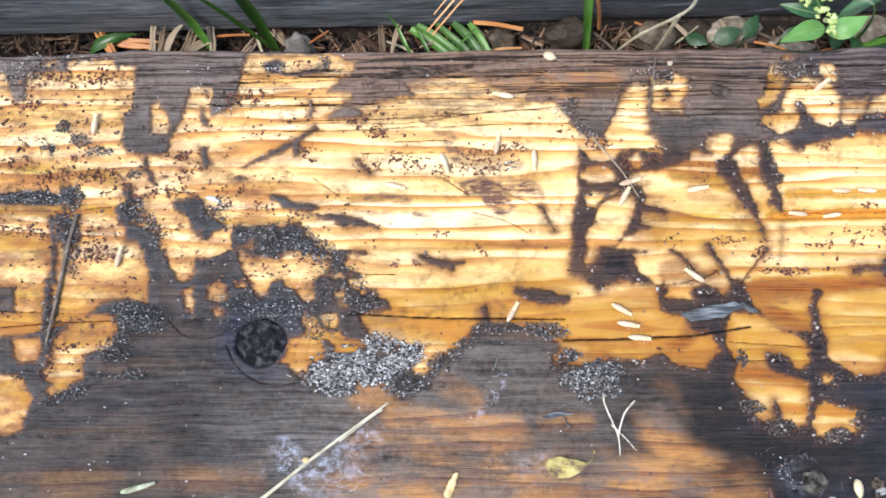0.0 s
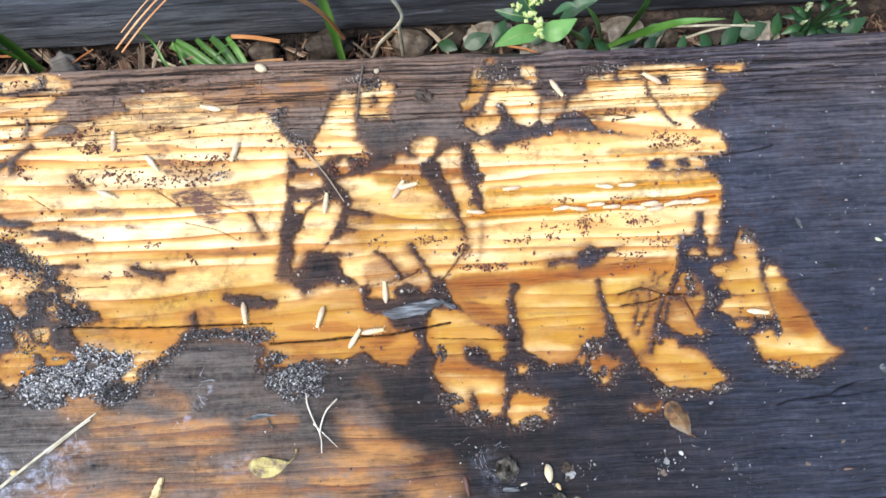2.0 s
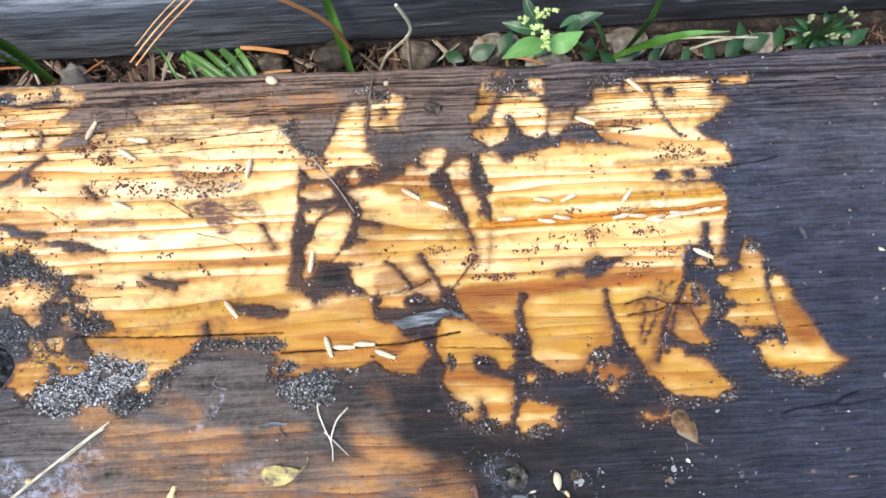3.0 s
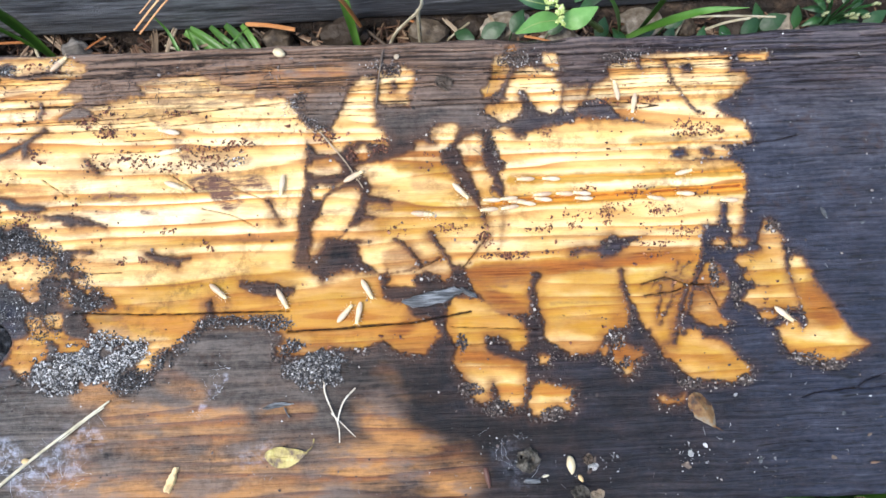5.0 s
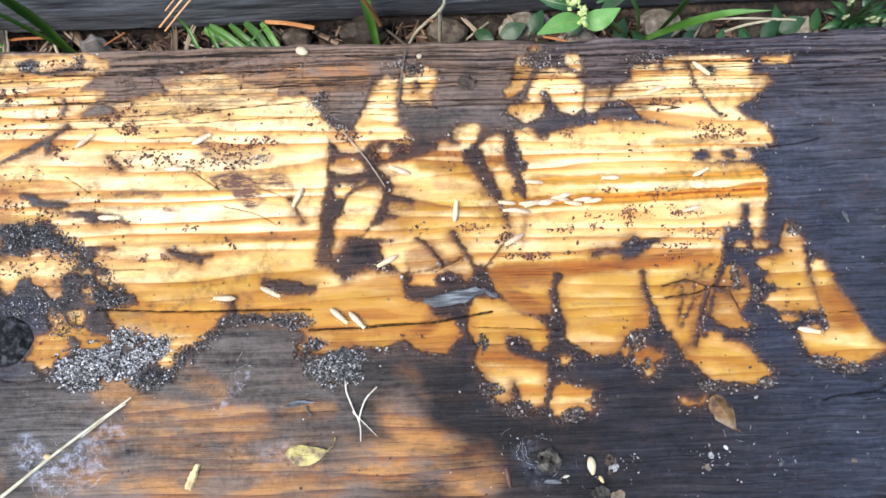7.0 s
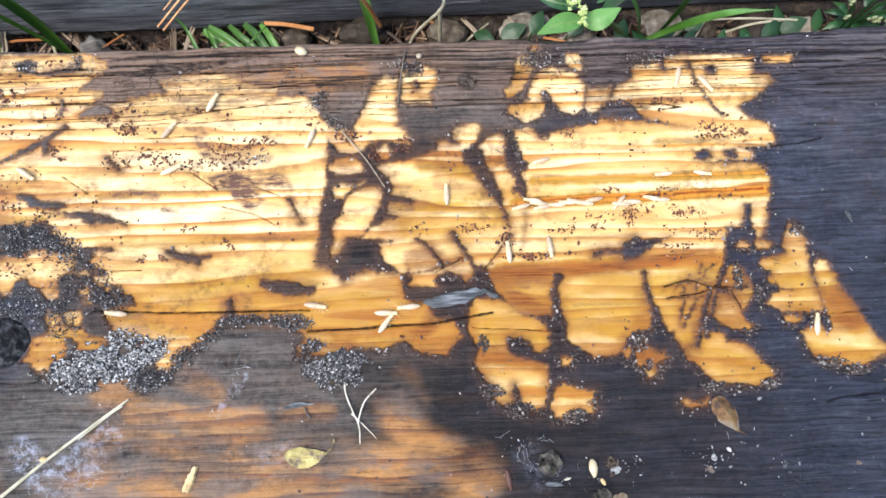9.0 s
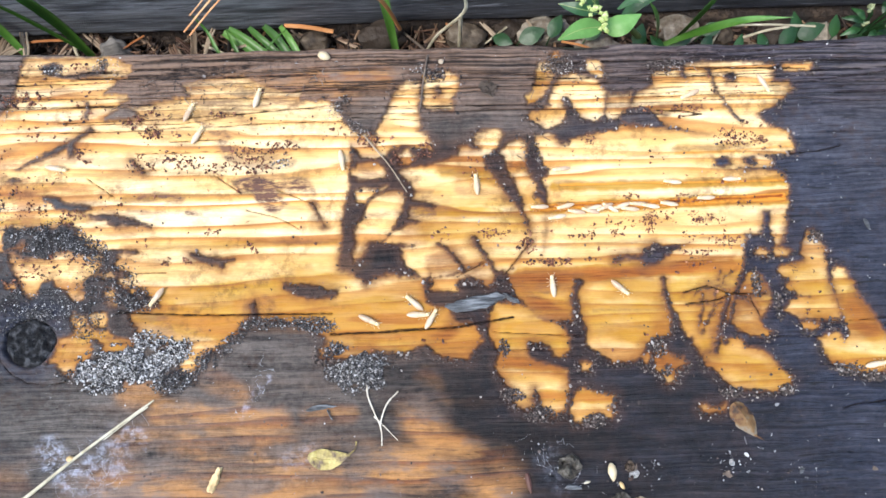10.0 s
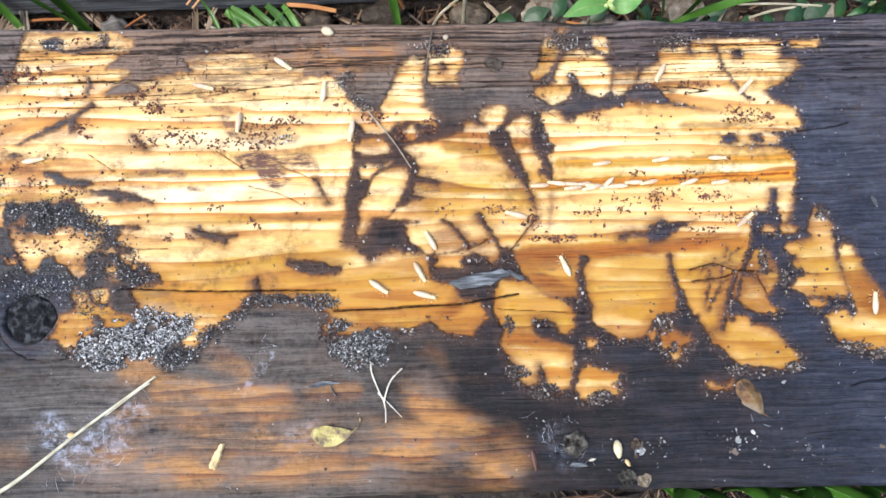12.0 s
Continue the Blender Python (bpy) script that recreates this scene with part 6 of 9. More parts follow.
# ---- loose grains, crumbs and specks on the board ----
def grains(name, places, material, label, category):
    """Many small angular grains in one mesh: rows of x, y, z, size in millimetres."""
    rng = np.random.default_rng(len(places))
    bm = bmesh.new()
    bmesh.ops.create_icosphere(bm, subdivisions=1, radius=1)
    base = np.array([v.co[:] for v in bm.verts])
    tri = np.array([[v.index for v in f.verts] for f in bm.faces])
    bm.free()
    n = len(places)
    p = np.asarray(places, float)
    v = base[None] * rng.uniform(0.35, 1.4, (n, len(base), 1)) * rng.uniform(0.5, 1.4, (n, 1, 3)) * p[:, None, 3:4] * np.array([1, 1, 0.85]) / 2
    a, b = rng.uniform(0, 6.28, n), rng.uniform(-0.7, 0.7, n)
    ca, sa, cb, sb = np.cos(a)[:, None], np.sin(a)[:, None], np.cos(b)[:, None], np.sin(b)[:, None]
    x, y, z = v[..., 0], v[..., 1], v[..., 2]
    x, z = cb * x + sb * z, cb * z - sb * x
    x, y = ca * x - sa * y, sa * x + ca * y
    v = (np.stack([x, y, z], -1) + p[:, None, :3]) / 1000
    me = bpy.data.meshes.new(name)
    me.from_pydata(v.reshape(-1, 3).tolist(), [], (tri[None] + len(base) * np.arange(n)[:, None, None]).reshape(-1, 3).tolist())
    ob = part(name, me, material, shade=False)
    return tagged(ob, label, category, kind="stuff")


def spill(rng, cx, cy, rx, ry, n, turn=0.0, peak=1.0, small=0.18, big=0.55):
    """A heap of grains, denser and higher in its middle."""
    n = int(n * 3.6)
    r = np.sqrt(rng.random(n)) * (0.75 + 0.5 * rng.random(n))
    a = rng.uniform(0, 6.283, n)
    u, v = r * rx * np.cos(a), r * ry * np.sin(a)
    c, s = math.cos(radians(turn)), math.sin(radians(turn))
    x, y = cx + c * u - s * v, cy + s * u + c * v
    keep = fbm(x / 3.0, y / 2.4, 4, 71) > -0.16 - 0.5 * (1 - r) * min(1.0, peak)
    x, y, r = x[keep], y[keep], r[keep]
    z, _ = FACE.height(x, y)
    size = small + (big - small) * rng.random(len(x)) ** 1.6
    return np.stack([x, y, z + size * 0.3 + np.maximum(0, 1 - r) * peak * rng.random(len(x)), size], 1)


def frass():
    rng = np.random.default_rng(5)
    pale = [(10, -99.3, 8.2, 4.9, 900, 0, 2.6), (-58, -96.5, 12, 6, 2300, 0, 2.6), (-66, -98.5, 5, 5, 350, 0, 1.0), (-44.5, -92.5, 6, 4, 420, 15, 1.2), (-50, -90.0, 6, 3.5, 260, -20, 1.0)]
    heap = np.concatenate([spill(rng, *h, small=0.2, big=0.75) for h in pale])
    grains("frass_heap", heap, M_FRASS, "heap of grey and white frass grains on the plank", "frass")
    grit = [(-160, -4.5, 6, 4, 70, 10, 0.2), (-150, -2.5, 8, 2, 60, 0, 0.2), (-167, -8, 4, 5, 40, 0, 0.2), (-107, -10, 6, 6, 50, 0, 0.2), (-99, -17, 3, 5, 30, 0, 0.2), (-84, -5, 4, 2, 60, 0, 0.3), (-67, -5, 4, 4, 40, 0, 0.2), (3, -20, 3, 4, 50, -40, 0.4), (9, -27, 4, 3, 40, -30, 0.3), (30, -7.5, 4, 2, 40, 0, 0.3), (75, -7, 6, 3, 60, 0, 0.3), (107, -7.5, 5, 3, 40, 0, 0.3), (-80, -78, 10, 5, 120, 10, 0.3), (-86, -90, 4, 4, 50, 0, 0.3)]
    grains("frass_grit", np.concatenate([spill(rng, *h, small=0.15, big=0.5) for h in grit]), M_FRASS, "fine white and grey grit on the dark skin", "frass")
    dark = []
    dark.append(("frass_pile", [(10, -99.3, 9.2, 5.8, 1300, 0, 2.8), (3, -93.5, 4, 3, 260, 0, 0.8), (-43, -101, 6.5, 3.2, 380, 10, 1.0), (-58, -96.5, 13, 6.5, 900, 0, 2.7), (-64, -101, 6, 3, 160, 0, 0.8), (-71, -98, 5, 3, 120, 0, 0.6)]))
    dark.append(("frass_pile", [(-28, -90.5, 8, 2.4, 130, 38, 0.5), (-16, -84.8, 9, 2.0, 180, 0, 0.5), (-3, -85.5, 6, 2.4, 260, -8, 0.8), (-34, -95, 4, 3, 170, 20, 0.8)]))
    dark.append(("frass_pile", [(-149, -23.5, 3.2, 2.4, 110, -20, 0.7), (-143, -28, 3.4, 2.2, 100, -20, 0.6), (-152.5, -31, 2.6, 2.2, 80, 0, 0.6), (-137, -31.5, 5, 1.6, 80, 0, 0.4), (-125.5, -37.5, 3, 3, 70, 0, 0.5)]))
    dark.append(("frass_pile", [(-121, -81.5, 8, 4.5, 900, -10, 2.2), (-127, -90, 6, 5, 240, 40, 0.8), (-124, -98, 8, 2, 160, 0, 0.7), (-141, -104, 8, 2, 180, 20, 0.6), (-163, -118, 4, 3, 140, 30, 0.7)]))
    dark.append(("frass_pile", [(-82, -58.5, 11, 5, 700, -5, 0.8), (-70, -62, 8, 4, 300, -25, 0.7)]))
    dark.append(("frass_pile", [(-63, -72, 9, 8, 330, -40, 0.6), (-56, -77, 6, 4, 220, 0, 0.7), (-70, -83, 7, 6, 200, 0, 0.6)]))
    dark.append(("frass_pile", [(-155, -45.8, 12, 2.2, 520, 0, 1.0), (-143, -45.5, 3, 4, 170, 0, 1.0), (-143.5, -58, 3, 12, 260, 8, 0.6), (-147, -80, 3, 9, 160, 5, 0.5)]))
    dark.append(("frass_pile", [(-157, -4.5, 5, 3.5, 90, 5, 0.4), (-150, -2.5, 5, 2, 60, 0, 0.3), (-140, -1.5, 8, 1.6, 40, 0, 0.3), (-85, -4.5, 3.5, 2, 60, -3, 0.4), (-70, -4, 3, 3, 50, 0, 0.4)]))
    dark.append(("frass_pile", [(5.5, -18, 2.4, 3.2, 70, -50, 0.6), (10, -26, 5, 1.8, 50, -35, 0.5), (32, -9.5, 6, 2.6, 240, 10, 0.9), (72, -7, 6, 3, 200, 0, 0.9), (104, -8, 7, 2.5, 200, 0, 0.7), (64, -34, 1.4, 6, 60, 15, 0.5)]))
    dark.append(("frass_pile", [(-125, -50, 4, 5, 220, 0, 0.6), (-120, -56, 4, 6, 200, 0, 0.6), (-100, -50, 5, 4, 150, 0, 0.6), (-92, -76, 8, 4, 160, 0, 0.5), (-86, -84, 8, 6, 260, 0, 0.5), (-83, -82, 5, 3, 140, 0, 0.5)]))
    for name, heaps in dark:
        grains(name, np.concatenate([spill(rng, *h, small=0.2, big=0.6) for h in heaps]), M_DEBRIS if heaps[0][0] == 5.5 else M_FRASS_DARK, "dark gritty frass piled on the plank", "frass")


def rims():
    """Grains caught along the lower rims of the eaten patches."""
    rng = np.random.default_rng(8)
    n = 150000
    x, y = rng.uniform(-176, 205, n), rng.uniform(-138, -2, n)
    z, e = FACE.height(x, y)
    zl, el = FACE.height(x, y - 1.6)
    want = np.where((e < 0.6) & (e > -1.6), 0.17, 0.004) * (1 + 2.2 * (e > el)) * smooth(-0.1, 0.35, fbm(x / 7, y / 7, 3, 81) + 0.06 + 0.2 * smooth(-70, -100, y) + 0.30 * smooth(70, 130, x))
    k = rng.random(n) < want
    size = 0.26 + 0.6 * rng.random(k.sum()) ** 1.7
    grains("frass_rim", np.stack([x[k], y[k], z[k] + 0.25 * size, size], 1), M_DEBRIS, "dark frass grains along the eaten rims", "frass")


def rim_crumbs():
    """Dark crumbs stuck in the rims of the pale patches towards one end."""
    rng = np.random.default_rng(14)
    n = 190000
    x, y = rng.uniform(-60, 160, n), rng.uniform(-118, -4, n)
    z, e = FACE.height(x, y)
    zl, el = FACE.height(x, y - 1.4)
    want = np.where((e < 0.8) & (e > -1.3), 0.10, 0) * (1 + 2.6 * (e > el + 0.3)) * smooth(-0.15, 0.4, fbm(x / 6, y / 6, 3, 83) + 0.1) * (0.35 + 0.65 * smooth(20, 70, x))
    k = rng.random(n) < want
    size = 0.3 + 0.75 * rng.random(k.sum()) ** 1.6
    heaps = ((54, -107.0, 3.2, 1.8, 70), (62, -112.8, 4, 2.4, 110), (77, -114.7, 3.6, 2, 80), (97, -94.4, 2, 3.4, 70), (99, -101.7, 1.6, 2.4, 40), (118, -107.8, 4.5, 1.6, 80), (133, -107.4, 2.2, 1.8, 50), (151, -102.2, 5, 1.8, 100), (159, -104.0, 3.5, 1.6, 70), (127, -76.1, 1.4, 4, 50), (146, -62.6, 2.4, 1.6, 50), (133, -82.9, 1.4, 4, 50), (52, -94.1, 1.6, 3, 40))
    drifts = [spill(rng, *h, 0, 0.6, 0.28, 0.95) for h in heaps]
    grains("rim_crumbs", np.concatenate(drifts + [np.stack([x[k], y[k], z[k] + 0.3 * size, size], 1)]), M_DEBRIS, "dark brown crumbs along the rims of pale wood", "crumbs")


def crumbs():
    """Brown droppings in drifts on the bare wood, fewer to the near side."""
    rng = np.random.default_rng(9)
    n = 70000
    x, y = rng.uniform(-176, 150, n), rng.uniform(-100, -3, n)
    z, e = FACE.height(x, y)
    drift = smooth(0.14, 0.42, fbm(x / 9, y / 4, 3, 91) + 0.22 * smooth(-20, -120, x) + 0.12 * smooth(-60, -20, y))
    k = (rng.random(n) < (0.035 + 0.09 * smooth(-30, -110, x)) * drift + 0.003) & (e > 0.2)
    size = 0.32 + 0.85 * rng.random(k.sum()) ** 2
    rows = [np.stack([x[k], y[k], z[k] + 0.22 * size, size], 1)]
    drifts = []
    drifts += [(-144, -8.3, 7.5, 1.5, 55), (-159, -10.0, 5.0, 2.0, 15), (-162, -34.8, 5.0, 1.5, 30), (-150, -39.1, 2.7, 2.0, 30), (-137, -38.8, 3.7, 1.5, 35), (-130, -39.2, 1.3, 2.3, 25), (-120, -43.7, 7.5, 1.2, 45), (-112, -37.2, 3.3, 3.0, 35), (-93, -14.5, 4.0, 1.3, 60), (-53, -23.7, 2.7, 3.3, 60), (-46, -26.1, 3.3, 1.0, 15), (-45, -34.9, 4.3, 2.0, 35)]
    drifts += [(-56, -36.1, 2.3, 2.0, 25), (-33, -37.6, 2.7, 1.3, 15), (-32, -20.8, 3.3, 0.7, 20), (-22, -35.0, 4.7, 3.3, 70), (-13, -32.4, 2.7, 1.7, 30), (-102, -44.2, 4.2, 2.3, 25), (-116, -54.4, 4.2, 1.7, 25), (-91, -49.4, 6.7, 1.7, 30), (-77, -52.0, 2.5, 1.3, 25), (-134, -62.9, 4.7, 1.3, 60), (-136, -56.1, 3.3, 2.0, 25), (-155, -56.0, 4.7, 1.5, 30)]
    drifts += [(-142, -90.2, 2.3, 0.8, 20), (-147, -95.9, 1.3, 2.3, 20), (-94, -71.4, 4.2, 1.7, 30), (-85, -68.1, 4.2, 1.7, 20), (-73, -33.0, 1.7, 2.0, 25), (-58, -22.5, 2.3, 1.3, 25), (-110, -32.8, 2.3, 1.0, 25), (-47, -66.5, 0.8, 0.7, 7), (-41, -65.7, 0.7, 0.7, 6), (-35, -57.3, 0.7, 0.5, 3), (-32, -57.3, 0.5, 0.5, 3), (-23, -61.6, 0.7, 1.0, 5)]
    drifts += [(-21, -63.2, 0.7, 0.7, 4), (-115, -45.0, 6.7, 0.7, 25), (-144, -13.7, 10.0, 3.3, 15), (-160, -42.2, 4.2, 1.0, 15), (-132, -44.9, 3.3, 0.8, 10), (-158, -16.4, 2.7, 1.0, 20), (-147, -52.6, 1.7, 2.3, 20), (126, -31.3, 5.0, 1.7, 65), (131, -27.9, 3.0, 1.0, 20), (70, -68.6, 6.7, 0.7, 55), (80, -69.4, 4.0, 0.5, 12), (86, -59.9, 2.3, 0.7, 20)]
    drifts += [(97, -57.1, 1.0, 2.3, 20), (110, -68.1, 3.0, 1.7, 20), (35, -59.9, 2.3, 1.3, 12), (50, -59.7, 2.7, 1.0, 15), (105, -55.1, 5.0, 1.0, 18), (115, -56.7, 5.0, 0.8, 20), (116, -62.3, 5.0, 1.0, 15), (60, -63.7, 2.0, 1.3, 15), (108, -21.8, 6.7, 0.8, 60), (76, -60.8, 3.3, 0.7, 12), (101, -55.5, 2.7, 1.0, 10), (108, -50.4, 2.3, 1.3, 20)]
    drifts += [(89, -56.9, 4.0, 1.0, 7), (118, -64.6, 2.7, 1.3, 15), (110, -57.5, 3.3, 0.7, 15), (13, -30.0, 2.0, 1.3, 35), (22, -35.6, 1.3, 1.7, 20), (30, -34.0, 1.7, 2.0, 30), (60, -59.4, 0.8, 2.0, 12), (80, -31.3, 1.0, 1.0, 10), (127, -51.9, 2.7, 0.7, 8), (93, -49.1, 3.3, 0.5, 10)]
    for cx, cy, rx, ry, m in drifts:
        rows.append(spill(rng, cx, cy, rx * 1.8, ry * 1.7, 0.85 * m, 0, 0.3, 0.24, 0.95))
    rows = np.concatenate(rows)
    twin = rows[rng.random(len(rows)) < 0.7]
    twin[:, :2] += rng.normal(0, 0.42, (len(twin), 2)) * twin[:, 3:4]
    twin[:, 3] *= rng.uniform(0.5, 0.9, len(twin))
    grains("crumbs", np.concatenate([rows, twin]), M_CRUMB, "red-brown crumbs strewn over the bare wood", "crumbs")


def specks():
    rng = np.random.default_rng(10)
    n = 9000
    x, y = rng.uniform(-176, 205, n), rng.uniform(-138, -1.5, n)
    z, e = FACE.height(x, y)
    k = (e < -0.8) & (rng.random(n) < 0.03 + 0.08 * (y > -14) + 0.14 * smooth(-0.05, 0.4, fbm(x / 12, y / 12, 3, 95)))
    size = (0.16 + 0.42 * rng.random(k.sum()) ** 2) * np.where(rng.random(k.sum()) < 0.08, 1.6, 1)
    white = spill(rng, -13.5, -35.6, 3.4, 2.4, 60, 10, 0.6, 0.18, 0.6)
    grains("white_crumbs", white, M_FRASS, "crumbly white bits among brown crumbs", "crumbs")
    bits = [spill(rng, *h, 0, 0.3, 0.2, 0.7) for h in ((115.7, -127.5, 7, 4, 7), (134.1, -129.3, 6, 4, 4), (91.9, -129.0, 4, 3, 4), (62.0, -125.6, 7, 6, 5))]
    grains("dust_bits", np.concatenate(bits), M_GREYBIT, "grey and white bits scattered on the dark skin", "dust")
    grains("specks", np.concatenate([white[:1], np.stack([x[k], y[k], z[k] + 0.15 * size, size], 1)]), M_GREYBIT, "pale specks of dust on the dark skin", "dust")


frass()
rims()
rim_crumbs()
crumbs()
specks()


# ---- things lying on the board (millimetres in, metres out) ----
def on_board(pts, lift):
    """Points laid on the board's upper face."""
    out = []
    for x, y, *h in pts:
        z, _ = FACE.height(np.array([x]), np.array([y]))
        out.append((x / 1000, y / 1000, (max(float(z[0]), -0.5) + lift + (h[0] if h else 0)) / 1000))
    return out


def seed(x, y, turn, length, width, label, material=None):
    z, _ = FACE.height(np.array([x]), np.array([y]))
    bm = bmesh.new()
    lump(bm, Matrix.Diagonal((length / 2000, width / 2000, width / 2400, 1)), x, 0.10)
    for v in bm.verts:
        v.co.y *= 1 - 0.35 * max(0, v.co.x * 2000 / length)
    ob = part("seed", bm, material or M_SEED)
    ob.matrix_world = pose(x / 1000, y / 1000, (float(z[0]) + width / 2.6) / 1000, 0, 0, turn)
    tagged(ob, label, "seed", "seeds on the plank")


seed(-0.4, -2.6, -20, 4.2, 2.8, "cream seed lying near the plank's far edge")
seed(81.0, -128.8, -85, 5.2, 2.6, "smooth cream seed on the dark plank")
seed(86.2, -130.6, 40, 1.9, 1.3, "small tan seed beside a larger seed", M_CHIP)
seed(83.6, -132.6, -60, 2.4, 1.2, "orange-tan seed husk on the dark plank", M_OCHRE)
seed(-71.2, -121.6, 10, 2.4, 1.6, "small pinkish-tan seed beside the straw", M_OCHRE)
seed(35.8, -5.2, 30, 1.9, 1.7, "tiny round tan seed by the dark twig", M_TAN)


def rod(name, pts, r0, r1, material, label, category, lift=0.4, n=18, sides=6, mid=None):
    bm = bmesh.new()
    p = spline(on_board(pts, lift), n)
    tube(bm, p, [(r0 + (r1 - r0) * k / (n - 1)) * (1 + 0.3 * noise.noise(Vector((k * 0.9, r0 * 9, pts[0][0])))) / 1000 for k in range(n)], sides)
    return tagged(part(name, bm, material), label, category)


def straw():
    thing = empty("straw", pose(0, 0, 0), "split pale dry straw lying across the plank", "straw")
    for a, r0, r1 in (([(-95, -139.6), (-84, -132.6), (-70.0, -121.6), (-56, -111.4), (-48.5, -106.0)], 0.66, 0.26), ([(-62, -116.6), (-58, -113.6), (-54, -110.5), (-50.0, -107.8)], 0.16, 0.2)):
        bm = bmesh.new()
        tube(bm, spline(on_board(a, 0.6), 18), [(r0 + (r1 - r0) * k / 17) / 1000 for k in range(18)], 7)
        part("stalk", bm, M_STRAW, thing)


straw()


def fibre():
    thing = empty("root_fibre", pose(0, 0, 0), "curled pale root fibres crossing on the plank", "fibre")
    for pts, r in (([(12.2, -103.0), (12.6, -106.5, 0.6), (14.6, -111.5, 0.8), (16.2, -115.5), (16.4, -120.2)], 0.28), ([(21.1, -105.2), (17.9, -108.7, 0.8), (16.2, -113.5, 0.9), (16.1, -116)], 0.30), ([(14.2, -111.9, 0.5), (17, -114.6, 0.9), (20.9, -118.8)], 0.2)):
        bm = bmesh.new()
        tube(bm, spline(on_board(pts, 0.3), 16), [0.8 * r * (1.15 - 0.5 * k / 15) / 1000 for k in range(16)], 6)
        part("strand", bm, M_FIBRE, thing)


fibre()
rod("dark_twig", [(11.8, -28.4, 0.4), (15.0, -32.6, 0.6), (19.6, -38.6, 0.8), (24.6, -46.6, 0.3)], 0.30, 0.18, M_TAN, "thin grey-brown twig bridging two dark patches", "twig", 0.5)
rod("dark_twig", [(31.6, -3.0), (30.6, -9, 0.6), (29.8, -14, 0.4), (29.0, -21.5)], 0.32, 0.22, M_TWIG, "short dark twig over a pale patch", "twig", 0.5)
rod("dark_twig", [(-141.6, -51.0), (-143.6, -62, 0.2), (-145.4, -75), (-147.4, -89.5)], 0.7, 0.45, M_TWIG, "brown twig lying in an eaten channel", "twig", 0.8)


def flat_leaf(name, pts, width, material, label, curl, stem=None):
    """A small fallen leaf: a folded, curled blade with a midrib, and its stalk."""
    thing = empty(name, pose(0, 0, 0), label, "leaf")
    bm = bmesh.new()
    p = on_board([(x, y, h) for x, y, h in pts], 0.35)
    d = Vector(p[-1]) - Vector(p[0])
    blade(bm, p, width / 1000, side=(-d.y, d.x, 0), fold=curl, thick=0.00025, n=18, profile=oval)
    for v in bm.verts:
        v.co.z += 0.0006 * noise.noise(v.co * 350)
        v.co.x += 0.0002 * noise.noise(v.co * 600 + Vector((7, 0, 0)))
        v.co.y += 0.0002 * noise.noise(v.co * 600 + Vector((0, 7, 0)))
    leaf = part("blade", bm, material, thing)
    bm = bmesh.new()
    tube(bm, [Vector(q) + Vector((0, 0, 0.0001)) for q in spline(p, 12)], 0.00016, 5)
    part("midrib", bm, material, leaf)
    if stem:
        bm = bmesh.new()
        tube(bm, spline(on_board(stem, 0.4), 8), 0.0002, 5)
        part("stalk", bm, material, thing)


flat_leaf("yellow_leaf", [(-4.4, -122.6, 0.2), (1.2, -123.6, 0.3), (7.4, -122.4, 0.5)], 5.8, M_YLEAF, "small yellowed leaf with brown edges on the plank", 0.06, [(7.2, -122.3, 0.6), (9.0, -120.6, 0.8), (9.2, -118.8, 0.5)])
flat_leaf("brown_leaf", [(116.8, -110.6, 0.4), (119.6, -115.2, 0.7), (122.6, -120.2, 0.5)], 6.6, M_BLEAF, "curled brown dry leaf on the dark plank", 0.22, [(122.4, -120.0, 0.6), (124.6, -121.2, 0.4)])


def crumple(name, x, y, size, rise, material, label, seed0, stretch=1.0, turn=0.0):
    """A small crumpled scrap: a ragged sheet folded over itself, lying on the plank."""
    bm = bmesh.new()
    z0 = float(FACE.height(np.array([x]), np.array([y]))[0][0])
    c, q = math.cos(radians(turn)), math.sin(radians(turn))
    rings = []
    for k in range(7):
        row = []
        for j in range(18):
            a = 2 * math.pi * j / 18
            r = size / 2 * k / 6 * (1 + 0.38 * noise.noise(Vector((2.1 * math.cos(a), 2.1 * math.sin(a), seed0))))
            u, v = stretch * r * math.cos(a), r * math.sin(a)
            f = noise.noise(Vector((u, v, seed0)) * (2.6 / size)) + 0.55 * noise.noise(Vector((u, v, seed0 + 9)) * (6.5 / size))
            row.append(bm.verts.new(((x + c * u - q * v) / 1000, (y + q * u + c * v) / 1000, (z0 + 0.25 + rise * max(0.0, 0.45 + f)) / 1000)))
            if k == 0:
                break
        rings.append(row)
    for j in range(18):
        bm.faces.new((rings[0][0], rings[1][j], rings[1][(j + 1) % 18]))
        for k in range(1, 6):
            bm.faces.new((rings[k][j], rings[k + 1][j], rings[k + 1][(j + 1) % 18], rings[k][(j + 1) % 18]))
    bmesh.ops.solidify(bm, geom=bm.faces[:], thickness=0.0002)
    bmesh.ops.recalc_face_normals(bm, faces=bm.faces)
    tagged(part(name, bm, material, shade=False), label, "leaf scrap")


